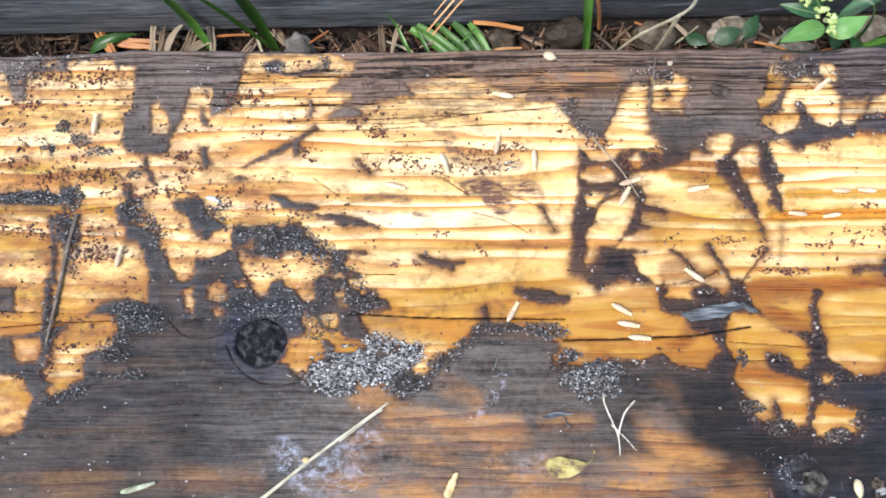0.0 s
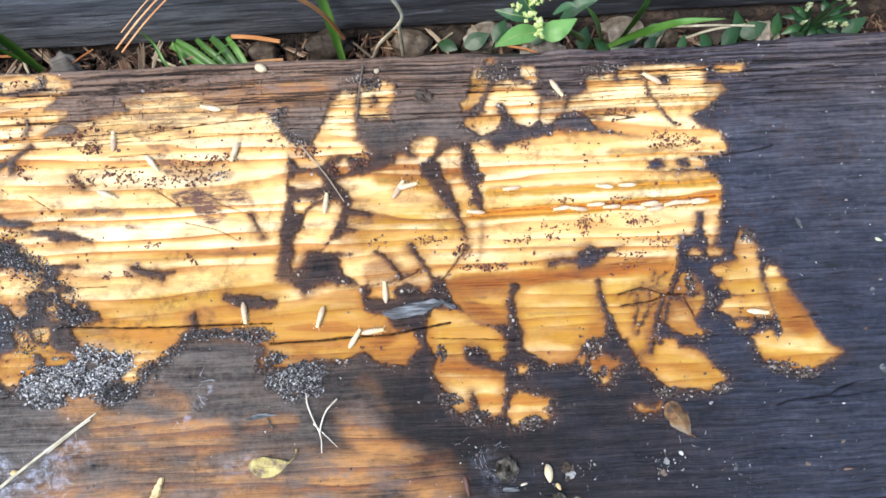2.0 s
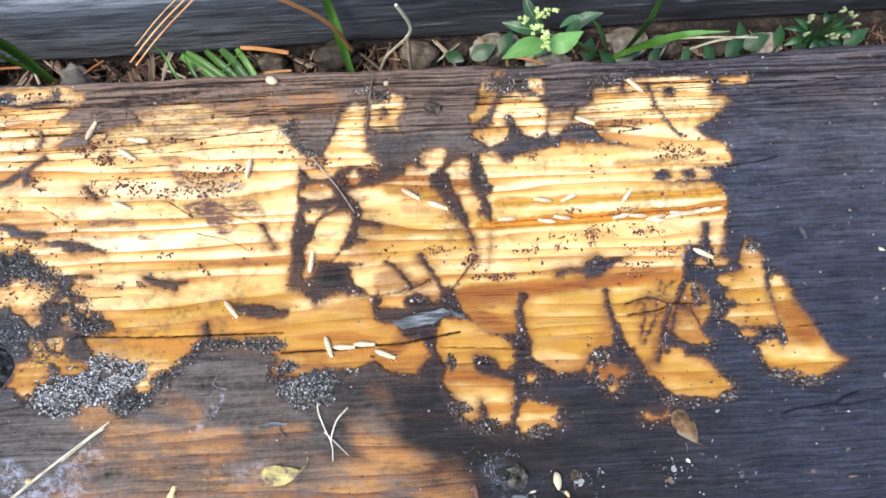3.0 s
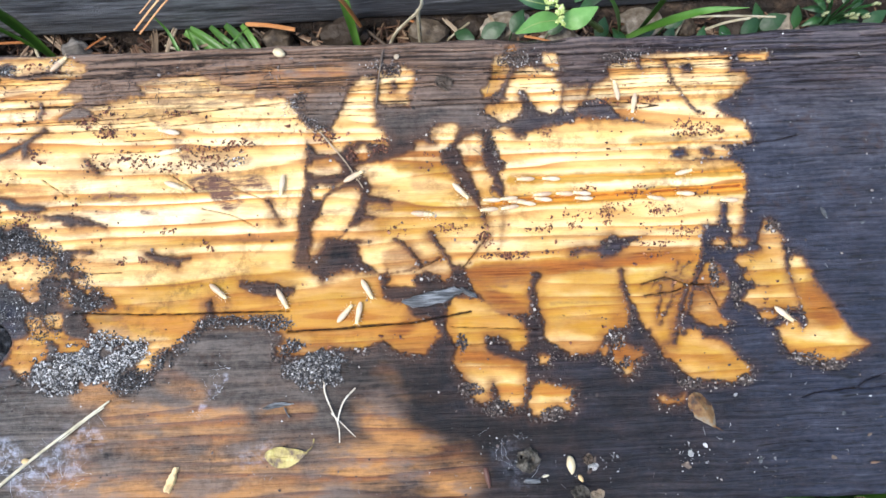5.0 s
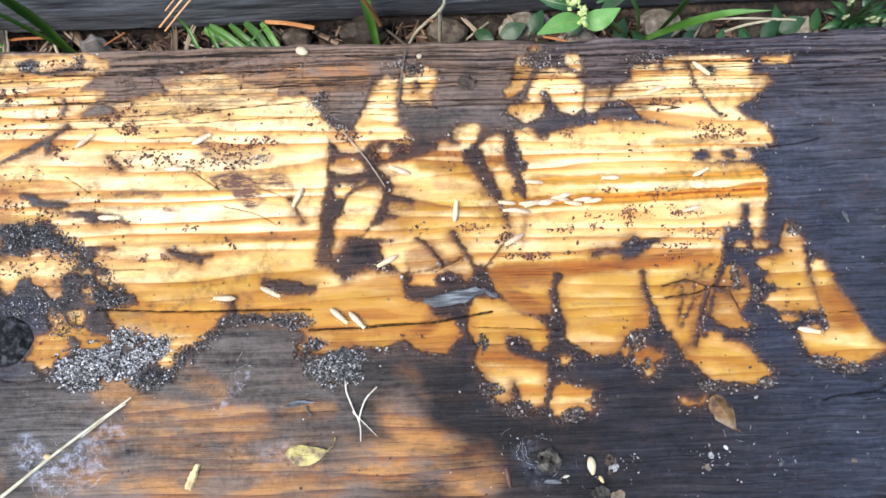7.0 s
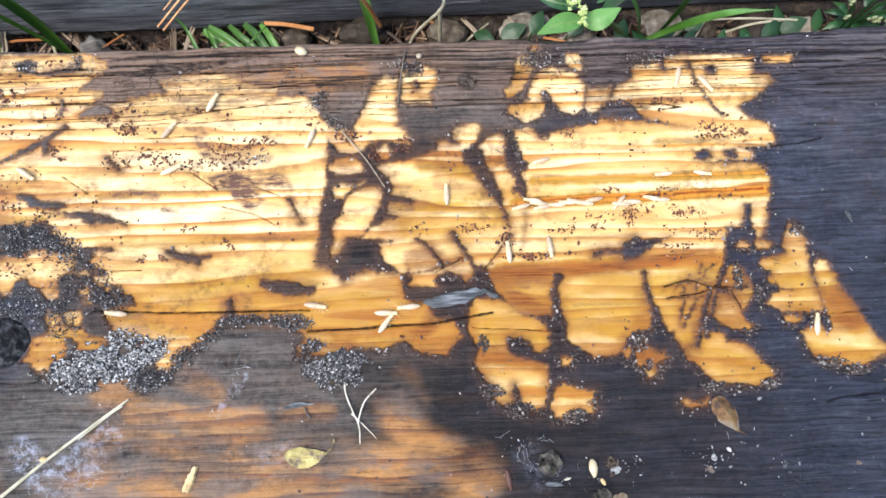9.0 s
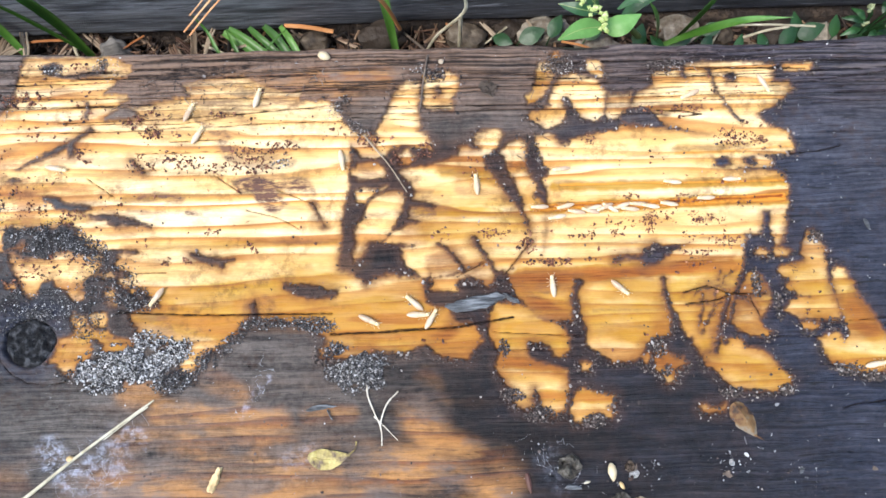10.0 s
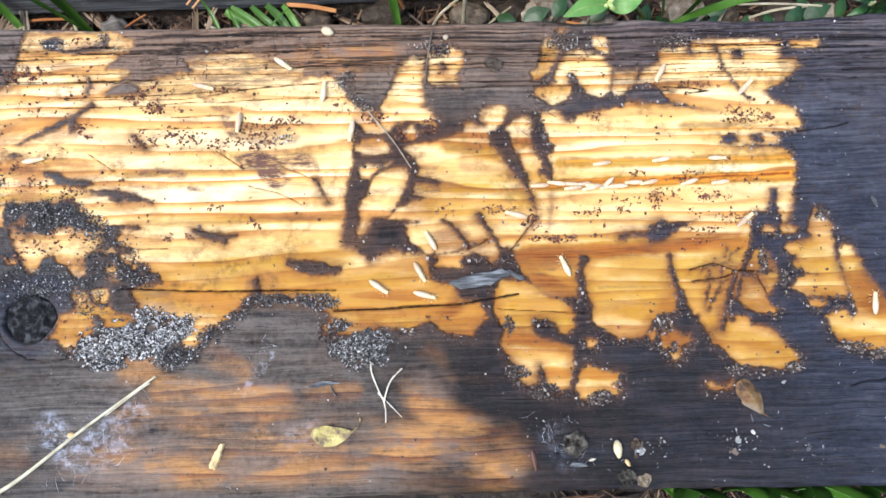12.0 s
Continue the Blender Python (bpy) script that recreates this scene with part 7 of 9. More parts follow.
crumple("grey_leaf_scrap", 69.0, -127.1, 6.2, 2.2, M_SCRAP, "crumpled dark grey leaf scrap in cobweb", 3.0, 1.15, 60)
crumple("grey_leaf_scrap", 83.1, -136.5, 4.6, 1.4, M_SCRAP, "crumpled grey leaf scrap at the plank's near edge", 6.0, 1.1, 0)
crumple("tan_leaf_scrap", 87.8, -137.3, 3.2, 1.2, M_TAN, "folded tan leaf scrap at the plank's near edge", 8.0, 1.4, 30)
crumple("husk", 86.0, -127.4, 2.6, 1.0, M_TWIG, "torn brown husk beside a cream seed", 11.0, 1.3, 70)
crumple("husk", 87.1, -129.6, 2.2, 0.9, M_GREYBIT, "torn grey husk beside a cream seed", 14.0, 1.5, 20)
crumple("white_scrap", 114.9, -127.1, 1.6, 0.8, M_GREYBIT, "small white papery scrap on the dark skin", 17.0, 1.2, 110)
crumple("bark_scale", 50.0, -14.0, 5.0, 0.9, M_TWIG, "crumpled brown scale of bark on the dark skin", 21.0, 1.1, -25)
flat_leaf("white_wing", [(160.8, -57.8, 0.1), (161.6, -59.6, 0.2), (162.4, -61.2, 0.1)], 1.0, M_FLAKE, "tiny pale insect wing on the dark plank", 0.2)
flat_leaf("pale_scrap", [(-5.1, -109.9, 0.1), (-0.7, -109.1, 0.3), (3.6, -108.9, 0.1)], 1.5, M_FLAKE, "thin whitish paper-like scrap on the plank", 0.12, [(0.9, -109.8, 0.3), (1.7, -111.4, 0.3), (2.5, -112.7, 0.2)])


def sliver(name, pts, w, h, material, label):
    """A torn bit of wood with frayed ends."""
    bm = bmesh.new()
    p = spline(on_board(pts, 0.3), 10)
    d = (p[-1] - p[0]).normalized()
    fray = 0.45 if w > 1.5 else 0.2
    a = Vector((-d.y, d.x, 0))
    rows = []
    for k, c in enumerate(p):
        f = k / 9
        ww = w / 2000 * (0.55 + 0.6 * math.sin(math.pi * min(1, 0.15 + f * 0.9))) * (1 + fray * noise.noise(c * 1400) + 0.2 * noise.noise(c * 3000))
        rows.append([bm.verts.new(c + a * (ww * u) + Vector((0, 0, h / 1000 * v * (1 + fray * noise.noise(c * 1700 + Vector((u * 2, 0, 5)))))) + d * (fray * 0.003 * (k in (0, 9)) * noise.noise(c * 2000 + Vector((u, v, 0))))) for u, v in ((-1, 0), (-0.7, 0.8), (0.1, 1.0), (0.8, 0.7), (1, 0))])
    for r0, r1 in zip(rows, rows[1:]):
        for q in range(5):
            bm.faces.new((r0[q], r1[q], r1[(q + 1) % 5], r0[(q + 1) % 5]))
    bm.faces.new(rows[0])
    bm.faces.new(rows[-1][::-1])
    bmesh.ops.recalc_face_normals(bm, faces=bm.faces)
    tagged(part(name, bm, material, shade=False), label, "wood bit")


sliver("wood_sliver", [(-32.0, -131.8), (-30.6, -128.6), (-29.2, -125.2)], 2.1, 1.1, M_OCHRE, "torn ochre sliver of wood on the plank")
sliver("stalk_bit", [(-122.6, -130.4), (-118, -129.2), (-113.4, -127.8)], 1.5, 1.2, M_GREENBIT, "grey-green broken stalk on the plank")
sliver("red_shred", [(57.0, -128.6), (57.4, -131), (58.0, -134.0)], 1.4, 0.7, M_CRUMB, "red-brown wood shred lying on the plank")
sliver("bark_bit", [(68.0, -132.6), (72, -133.0)], 1.4, 0.6, M_FLAKE, "small grey bark bit on the plank")
sliver("white_chip", [(-102.6, -46.0), (-99.4, -47.2)], 1.6, 0.9, M_SPECK, "small white chip on the bare wood")
sliver("white_chip", [(119.0, -124.6), (119.9, -125.6)], 0.9, 0.4, M_SPECK, "tiny white chip on the dark plank")


sliver("skin_flake", [(172.3, -62.9), (173.7, -62.4)], 0.7, 0.2, M_FLAKE, "grey scale of bark on the dark skin")
sliver("skin_flake", [(184.1, -65.2), (185.8, -66.1)], 0.9, 0.3, M_GREENBIT, "tiny grey-green leaf bit on the dark skin")
sliver("skin_flake", [(181.2, -80.9), (181.3, -79.9)], 1.4, 0.4, M_FLAKE, "grey scale of bark on the dark skin")
sliver("skin_flake", [(176.9, -92.1), (178.1, -91.9)], 0.7, 0.2, M_CHIP, "tiny tan wood bit on the dark skin")
sliver("skin_flake", [(134.2, -130.4), (134.9, -129.0)], 1.0, 0.4, M_FLAKE, "grey scale of bark on the dark skin")
sliver("skin_flake", [(159.3, -117.8), (160.2, -117.8)], 0.9, 0.3, M_FLAKE, "grey scale of bark on the dark skin")
sliver("skin_flake", [(165.8, -124.3), (166.8, -123.7)], 0.7, 0.2, M_TWIG, "dark bit of bark on the dark skin")
sliver("skin_flake", [(154.7, -129.5), (156.1, -130.0)], 1.0, 0.4, M_TWIG, "dark bit of bark on the dark skin")
sliver("skin_flake", [(180.4, -102.9), (181.8, -105.3)], 1.5, 0.5, M_FLAKE, "frayed grey scale of bark by the split")
sliver("skin_flake", [(129.0, -111.7), (130.1, -111.1)], 0.7, 0.2, M_GREYBIT, "small white chip on the dark skin")
sliver("skin_flake", [(165.5, -131.7), (167.9, -131.6)], 0.6, 0.2, M_CHIP, "thin tan stick on the dark skin")
sliver("skin_flake", [(113.4, -130.8), (113.7, -129.8)], 2.1, 0.4, M_TWIG, "brown husk beside a cream seed")
sliver("skin_flake", [(87.7, -128.9), (88.0, -127.1)], 0.7, 0.2, M_TWIG, "dark curled shred beside a seed")
sliver("skin_flake", [(73.0, -131.8), (74.7, -131.3)], 0.6, 0.2, M_STRAW, "thin straw bit on the dark skin")


def cobweb(places, seed0, label):
    """Loose silk strands in tangles."""
    rng = random.Random(seed0)
    bm = bmesh.new()
    for cx, cy, r, n in places:
        for _ in range(n):
            a, l = rng.uniform(0, 6.283), rng.uniform(0.4, 1.0) * r
            x, y = cx + rng.gauss(0, r * 0.45), cy + rng.gauss(0, r * 0.35)
            pts = [(x + math.cos(a) * l * (f - 0.5) + rng.gauss(0, 0.09 * r), y + math.sin(a) * l * (f - 0.5) + rng.gauss(0, 0.09 * r), rng.uniform(0.05, 0.35)) for f in (0, 0.35, 0.7, 1)]
            pts = [(max(-176, min(205, px)), max(-138, min(-1, py)), h) for px, py, h in pts]
            tube(bm, spline(on_board(pts, 0.05), 8), rng.uniform(0.008, 0.022) / 1000, 3)
    tagged(part("cobweb", bm, M_SILK), label, "cobweb", kind="stuff")


cobweb([(-74, -125, 9, 8), (-63, -121, 8, 7), (-60, -128, 7, 6), (-51, -115, 6, 4), (-70, -131, 8, 6)], 3, "thin white cobweb and mould threads on the plank")
cobweb([(62, -126, 7, 6), (67, -121, 4, 3), (75, -129, 6, 2)], 4, "thin white cobweb threads on the plank")
cobweb([(-20, -103, 4, 6), (-16, -97, 4, 5), (-24, -110, 3, 4)], 5, "fine white threads on the dark skin")


def wisps(name, material, places, r0, r1, seed0, label, category):
    """Short curled threads strewn about."""
    rng = random.Random(seed0)
    bm = bmesh.new()
    for cx, cy, rx, ry, n, long in places:
        for _ in range(n):
            x, y, a, l = cx + rng.gauss(0, rx), cy + rng.gauss(0, ry), rng.uniform(0, 6.283), rng.uniform(0.3, 1.0) * long
            bend = rng.gauss(0, 0.6)
            pts = [(x, y, 0.1)]
            for k in range(3):
                pts.append((pts[-1][0] + l / 3 * math.cos(a), pts[-1][1] + l / 3 * math.sin(a), rng.uniform(0.05, 0.5)))
                a += bend * rng.uniform(0.3, 1)
            pts = [(max(-176, min(205, px)), max(-138, min(-0.8, py)), h) for px, py, h in pts]
            tube(bm, spline(on_board(pts, 0.08), 6), rng.uniform(r0, r1) / 1000, 4)
    tagged(part(name, bm, material), label, category, kind="stuff")


wisps("debris_threads", M_DEBRIS, [(72, -6, 4, 2, 34, 3), (104, -6, 5, 1.8, 34, 3), (32, -7.5, 4, 1.6, 24, 2.8), (86, -9, 8, 2, 18, 3), (64, -33, 2, 6, 26, 3.5), (7, -19, 2, 3, 14, 2.5), (12, -26, 3, 2, 12, 2.5), (-12, -9, 12, 3, 34, 3), (-48, -13, 8, 4, 30, 3), (137, -70, 3, 4, 16, 2.5)], 0.05, 0.13, 41, "dark curled debris threads on the plank", "debris")
wisps("pale_threads", M_GREYBIT, [(158, -40, 22, 28, 14, 1.8), (152, -112, 24, 12, 12, 1.6), (130, -6, 26, 3, 16, 1.8), (-20, -5, 40, 3, 7, 1.6), (119, -126, 4, 3, 6, 2.4), (84, -130, 4, 2.5, 6, 2.2), (-90, -120, 30, 10, 6, 1.5), (20, -132, 30, 3, 8, 1.8)], 0.025, 0.065, 42, "tiny pale shreds strewn on the dark skin", "shreds")


# ---- plants and litter in the gap and before the board ----
def even(f):
    return min(1.0, 0.75 + f) * (1 - 0.35 * f**6)


def grass(points, width, label, side=(1, 0.3, 0), group="grass blades"):
    bm = bmesh.new()
    blade(bm, [(x / 1000, y / 1000, z / 1000) for x, y, z in points], width / 1000, side, 0.2, 0.0002, 18, even if "flat" in label else None)
    tagged(part("grass_blade", bm, M_GRASS), label, "grass", group)


grass([(-120.8, 22.9, -52), (-124.5, 28, -43), (-126.2, 29.5, -34), (-129, 27, -8), (-133, 18, 20)], 3.8, "broad green grass blade leaning over the timber")
grass([(-97.4, 24, -53), (-99, 25.9, -34), (-99.6, 24.5, -14), (-99.5, 19, 10), (-98, 8, 32)], 4.6, "broad green grass blade leaning over the timber")
grass([(-99.4, 25.4, -53), (-106.5, 27.0, -38), (-113.9, 27.1, -20), (-120, 25, -4)], 2.0, "narrow green grass blade leaning over the timber")
grass([(19.8, 20.4, -52), (17.7, 26.4, -34), (16.1, 30.6, -20), (15, 31, 0), (15, 26, 24)], 3.8, "upright green grass blade in the gap")
grass([(-26.5, 18.0, -47), (-30.5, 20.9, -45.6), (-37, 26, -45), (-43.5, 30.6, -46)], 3.0, "flat green grass blade lying in the gap", (0.4, 1, 0.3))
grass([(-19, 17.0, -46), (-20.9, 19.9, -45), (-24.9, 25.7, -44.5), (-30, 31.2, -45.5)], 3.2, "flat green grass blade lying in the gap", (0.4, 1, 0.3))
grass([(-28.3, 20.0, -42), (-24.5, 24.2, -41.6), (-20.9, 28, -42)], 0.9, "thin dark green grass blade in the gap")
grass([(-45.5, 19, -46), (-47.5, 22, -44), (-50.6, 28, -42), (-54.5, 31.5, -36)], 1.5, "thin dark green grass blade in the gap")
grass([(120, 23.5, -54), (128, 18, -30), (137, 13, -12), (149, 9.5, -4)], 3.2, "long green grass blade arching along the gap", (0.2, 1, 0.5))
grass([(126, 25.5, -54), (124, 19, -25), (121.5, 13, 4), (118, 8, 30)], 3.2, "green grass blade rising from the gap")
grass([(120, 25, -54), (115, 22, -35), (110, 20, -20), (106, 20, -12)], 3.0, "green grass blade bending in the gap", (0.4, 1, 0))
grass([(-170, 24, -54), (-166, 25, -49), (-158, 27, -47), (-150, 30, -50)], 5.0, "green grass blade lying in the gap", (0.2, 1, 0.3))
for k, (x, w, h, lean) in enumerate(((112, 6, -12, 4), (118, 5, -26, -6), (127, 4, -20, 3), (133, 6, -34, 8), (140, 5, -22, -4), (147, 5, -30, 10), (153, 4, -16, -3), (158, 5, -24, 4), (165, 4, -34, -8), (171, 6, -20, 3), (176, 4, -28, -4), (184, 5, -24, 2), (104, 4, -34, 3))):
    grass([(x, -146 - (k % 3), -48), (x + lean * 0.4, -144.2 - 0.4 * (k % 3), -40), (x + lean, -144 - (k % 2), h - 10), (x + lean * 2.2, -149, h)], w * 1.5, "broad flat green grass blade standing before the plank", (1, 0.2 * (k % 3 - 1), 0), "grass before the plank")


grass([(-31, 18.5, -48), (-34, 21.5, -47.5), (-40, 26, -47.6), (-46, 30, -48)], 3.2, "flat green grass blade lying in the gap", (0.4, 1, 0.3))
grass([(-22.5, 17.4, -47), (-26, 21.5, -46), (-31, 26, -45.4), (-36, 31.2, -46.5)], 2.6, "flat green grass blade lying in the gap", (0.4, 1, 0.3))
grass([(-16, 17.0, -47), (-17.5, 20.5, -46), (-20.5, 26, -45), (-24, 31.2, -46)], 2.6, "flat green grass blade lying in the gap", (0.4, 1, 0.3))
grass([(-38.5, 19, -46), (-41, 23, -44.6), (-44.6, 30.5, -45)], 1.6, "thin pale green grass blade in the gap")


def weed():
    """A small weed with paired leaves and a cluster of pale flowers."""
    thing = empty("flowering_weed", pose(0.117, 0.027, -0.056), "small green weed with oval leaves and pale flower clusters", "weed")
    inv = Vector((0.117, 0.027, -0.056))

    def loc(pts):
        return [Vector((x / 1000, y / 1000, z / 1000)) - inv for x, y, z in pts]

    bm = bmesh.new()
    tube(bm, spline(loc([(117, 27, -58), (108, 23, -40), (98, 18, -22), (90, 14.5, -12)]), 14), [0.0013 - 0.0005 * k / 13 for k in range(14)], 8)
    part("stem", bm, M_STEM, thing)
    for pts, w, up in (([(89.5, 11.5, -12), (82, 9.5, -9.5), (74.2, 6.2, -10)], 6.4, (-0.25, 1, 0.3)), ([(89.5, 10.5, -11), (95, 10.2, -8), (101.5, 13.6, -8)], 7.0, (-0.2, 1, 0.2)),
                       ([(88, 16, -11), (81, 16.6, -9), (75, 19, -10)], 4.2, (0.2, 1, 0.3)), ([(88, 17, -10), (84, 21, -6), (82, 26, -3)], 4.0, (1, 0.2, 0.3)), ([(94, 15.6, -8), (98, 16.6, -4), (101, 15, -3)], 2.2, (0, 1, 0.6)), ([(98, 18.5, -20), (103, 21, -14), (110, 22, -12)], 4.5, (0, 1, 0.5))):
        bm = bmesh.new()
        blade(bm, loc(pts), w / 1000, up, 0.12, 0.00022, 16, oval)
        leaf = part("leaf", bm, M_LEAF if w > 6 else M_CLOVER, thing)
        bm = bmesh.new()
        tube(bm, [v + Vector((0, 0, 0.00004)) for v in spline(loc(pts), 12)], [0.00016 - 0.00009 * k / 11 for k in range(12)], 5)
        part("midrib", bm, M_STEM, leaf)
    rng = random.Random(7)
    for cx, cy, cz, n, r in ((86.0, 14.2, -6, 9, 2.2), (88.4, 11.0, -5.5, 10, 2.2), (89.0, 8.0, -6, 6, 1.6), (82.0, 18.6, -8, 6, 1.6), (87.5, 19.6, -5, 8, 2.0), (91.6, 19.8, -6, 7, 1.8)):
        bm = bmesh.new()
        for _ in range(n):
            a, b = rng.uniform(0, 6.283), rng.uniform(0.1, 1.4)
            p = Vector((cx + r * math.cos(a) * math.sin(b), cy + r * math.sin(a) * math.sin(b), cz + r * math.cos(b) * 0.8))
            for q in range(4):
                aa = a + q * 1.571
                m = Matrix.Translation(p / 1000 - inv) @ Euler((0, 0.5, aa)).to_matrix().to_4x4() @ Matrix.Translation((0.0004, 0, 0)) @ Matrix.Diagonal((0.00062, 0.0004, 0.00028, 1))
                lump(bm, m, q, 0.1, 1)
        part("flower_head", bm, M_FLOWER, thing, "pale yellow-green flower cluster")


weed()


def far_weed():
    thing = empty("small_weed", pose(0.196, 0.024, -0.05), "small grey-green budding weed at the board's edge", "weed")
    rng = random.Random(11)
    for k in range(9):
        a = k * 0.7
        bm = bmesh.new()
        end = Vector((0.009 * math.cos(a) + rng.uniform(-0.002, 0.002), 0.005 * math.sin(a) - 0.003, 0.02 + 0.006 * rng.random()))
        tube(bm, spline([Vector((0, 0, -0.006)), end * 0.5 + Vector((0, 0, 0.004)), end], 8), 0.0005, 5)
        part("stem", bm, M_CLOVER, thing)
        bm = bmesh.new()
        for q in range(3):
            lump(bm, sized(end.x + rng.uniform(-0.001, 0.001), end.y + rng.uniform(-0.001, 0.001), end.z, 0.0007, 0.0007, 0.0014, q * 50, 30), q + k, 0.15, 1)
        part("bud", bm, M_BUD, thing)
        bm = bmesh.new()
        blade(bm, [end * 0.6, end * 0.6 + Vector((0.004 * math.cos(a), 0.003 * math.sin(a), 0.001)), end * 0.6 + Vector((0.008 * math.cos(a), 0.006 * math.sin(a), -0.001))], 0.0028, (-math.sin(a), math.cos(a), 0), 0.15, 0.0002, 10, oval)
        part("leaf", bm, M_CLOVER, thing)


far_weed()


def clover(x, y, z, r, turn):
    bm = bmesh.new()
    a = radians(turn)
    d = Vector((math.cos(a), math.sin(a), 0.25)) * r / 1000
    p = Vector((x, y, z)) / 1000
    blade(bm, [p - d, p + Vector((0, 0, 0.0006)), p + d], r * (1.0 + 0.4 * (turn % 7) / 7) / 1000, (-math.sin(a), math.cos(a), 0.2), 0.08, 0.0002, 12, oval)
    tube(bm, [p - d, p - d * 1.4 - Vector((0, 0, 0.006)), Vector((p.x, p.y, -0.056))], 0.0003, 5)
    tagged(part("ground_leaf", bm, M_CLOVER), "rounded dark green ground leaf in the gap", "leaf", "ground leaves in the gap")


for x, y, z, r, turn in ((71, 25, -45, 5, 20), (60, 23.6, -46, 4, -30), (80, 28.6, -45, 4.5, 60), (148.6, 20, -45, 3.6, 70), (157.5, 20.6, -45, 4, 110), (140, 27, -47, 4, 20), (167, 22, -44, 5, 60), (176, 24, -44, 5, 20), (185, 26, -44, 4, 80), (212, 22, -40, 5, 30), (95, 26, -46, 4, 30), (112, 25, -47, 4.5, 75), (118, 21, -46, 4, 130), (127, 22, -47, 5, 15), (171, 27, -45, 5, 100), (194, 24, -44, 5, 45), (203, 22, -44, 4, 120), (137, 21, -46, 3.5, 60)):
    clover(x, y, z, r, turn)


def pebble(x, y, z, sx, sy, sz, turn, label):
    bm = bmesh.new()
    lump(bm, Matrix.Diagonal((sx / 1000, sy / 1000, sz / 1000, 1)), x * 0.1, 0.36, 3)
    ob = part("pebble", bm, M_STONE)
    ob.matrix_world = pose(x / 1000, y / 1000, z / 1000, 0, 0, turn)
    tagged(ob, label, "stone", "pebbles in the gap")


for row in ((14, 28.5, -51, 9, 6, 6, 10, "pale rounded pebble in the gap"), (47, 27.5, -52, 8, 6, 6, -15, "tan rounded pebble in the gap"), (-12, 27.5, -53, 6, 5, 5, 5, "brown rounded pebble in the gap"), (129, 30, -54, 9, 6, 5, 0, "speckled tan stone in the gap"), (76, 30, -53, 10, 6, 5, 10, "tan stone in the gap"), (146, 27, -53, 4, 4, 3, 30, "small white stone in the gap"), (166, 28, -53, 8, 6, 5, 30, "pale stone in the gap"), (97, 24, -54, 9, 5, 4, 0, "tan stone in the gap"), (182, 25, -50, 6, 5, 4, 0, "pale grey stone in the gap"), (208, 26, -50, 8, 6, 5, 0, "tan stone in the gap"), (62, 31, -55, 6, 5, 4, 20, "brown stone in the gap")):
    pebble(*row)


def chip(x, y, z, length, width, turn, tilt, label="split wood mulch chip in the gap", material=None):
    """A torn mulch chip: a few strands of unequal length split from one another."""
    pick = random.Random(int(x * 7 + y * 131 + length * 17))
    bm = bmesh.new()
    strands = 2 if width < 2 else 4
    for q in range(strands):
        off, n = (q - (strands - 1) / 2) * width / strands, 12
        l, start, lift = length * pick.uniform(0.7, 1.05), length * pick.uniform(-0.12, 0.12), pick.uniform(-0.2, 0.2) * width
        lean, phase = pick.uniform(-0.05, 0.05), pick.uniform(0, 50)
        rows = []
        for k in range(n):
            f = k / (n - 1)
            w = width / strands * 0.62 * (0.25 + 0.85 * math.sin(math.pi * min(0.97, 0.06 + 0.9 * f)) ** 0.5) * (1 + 0.5 * noise.noise(Vector((phase, f * 7, y))))
            bend = 0.07 * length * noise.noise(Vector((f * 1.5, x * 0.3, y))) + lean * (f - 0.5) * l
            rise = lift + 0.05 * length * noise.noise(Vector((f * 2, phase, 4)))
            rows.append([bm.verts.new((((f - 0.5) * l + start) / 1000, (off + u * w + bend) / 1000, (v * w * 0.8 + rise) / 1000)) for u, v in ((-1, -0.3), (-0.5, 0.7), (0.3, 0.9), (1, 0.1), (0.2, -0.8))])
        for r0, r1 in zip(rows, rows[1:]):
            for e in range(5):
                bm.faces.new((r0[e], r1[e], r1[(e + 1) % 5], r0[(e + 1) % 5]))
        bm.faces.new(rows[0])
        bm.faces.new(rows[-1][::-1])
    bmesh.ops.recalc_face_normals(bm, faces=bm.faces)
    ob = part("wood_chip", bm, material or M_CHIP)
    ob.matrix_world = pose(x / 1000, y / 1000, z / 1000, 0, -tilt, turn)
    tagged(ob, label, "wood chip", "mulch chips in the gap")


def bark():
    """A rounded, ribbed lump of grey wood lying in the gap."""
    bm = bmesh.new()
    bmesh.ops.create_icosphere(bm, subdivisions=4, radius=1)
    for v in bm.verts:
        c = v.co.copy()
        rib = 0.07 * math.sin(9 * c.x + 3 * noise.noise(c * 1.3)) + 0.05 * noise.noise(Vector((c.x * 9, c.y * 2, c.z * 2)))
        v.co = Vector((c.x * 0.0062, c.y * 0.0078, c.z * 0.0052)) * (1 + rib + 0.16 * noise.noise(c * 1.7))
    ob = part("bark_lump", bm, M_BARK)
    ob.matrix_world = pose(-0.0885, 0.0235, -0.0545, 12, 0, 14)
    tagged(ob, "rounded grey ribbed piece of bark in the gap", "bark")


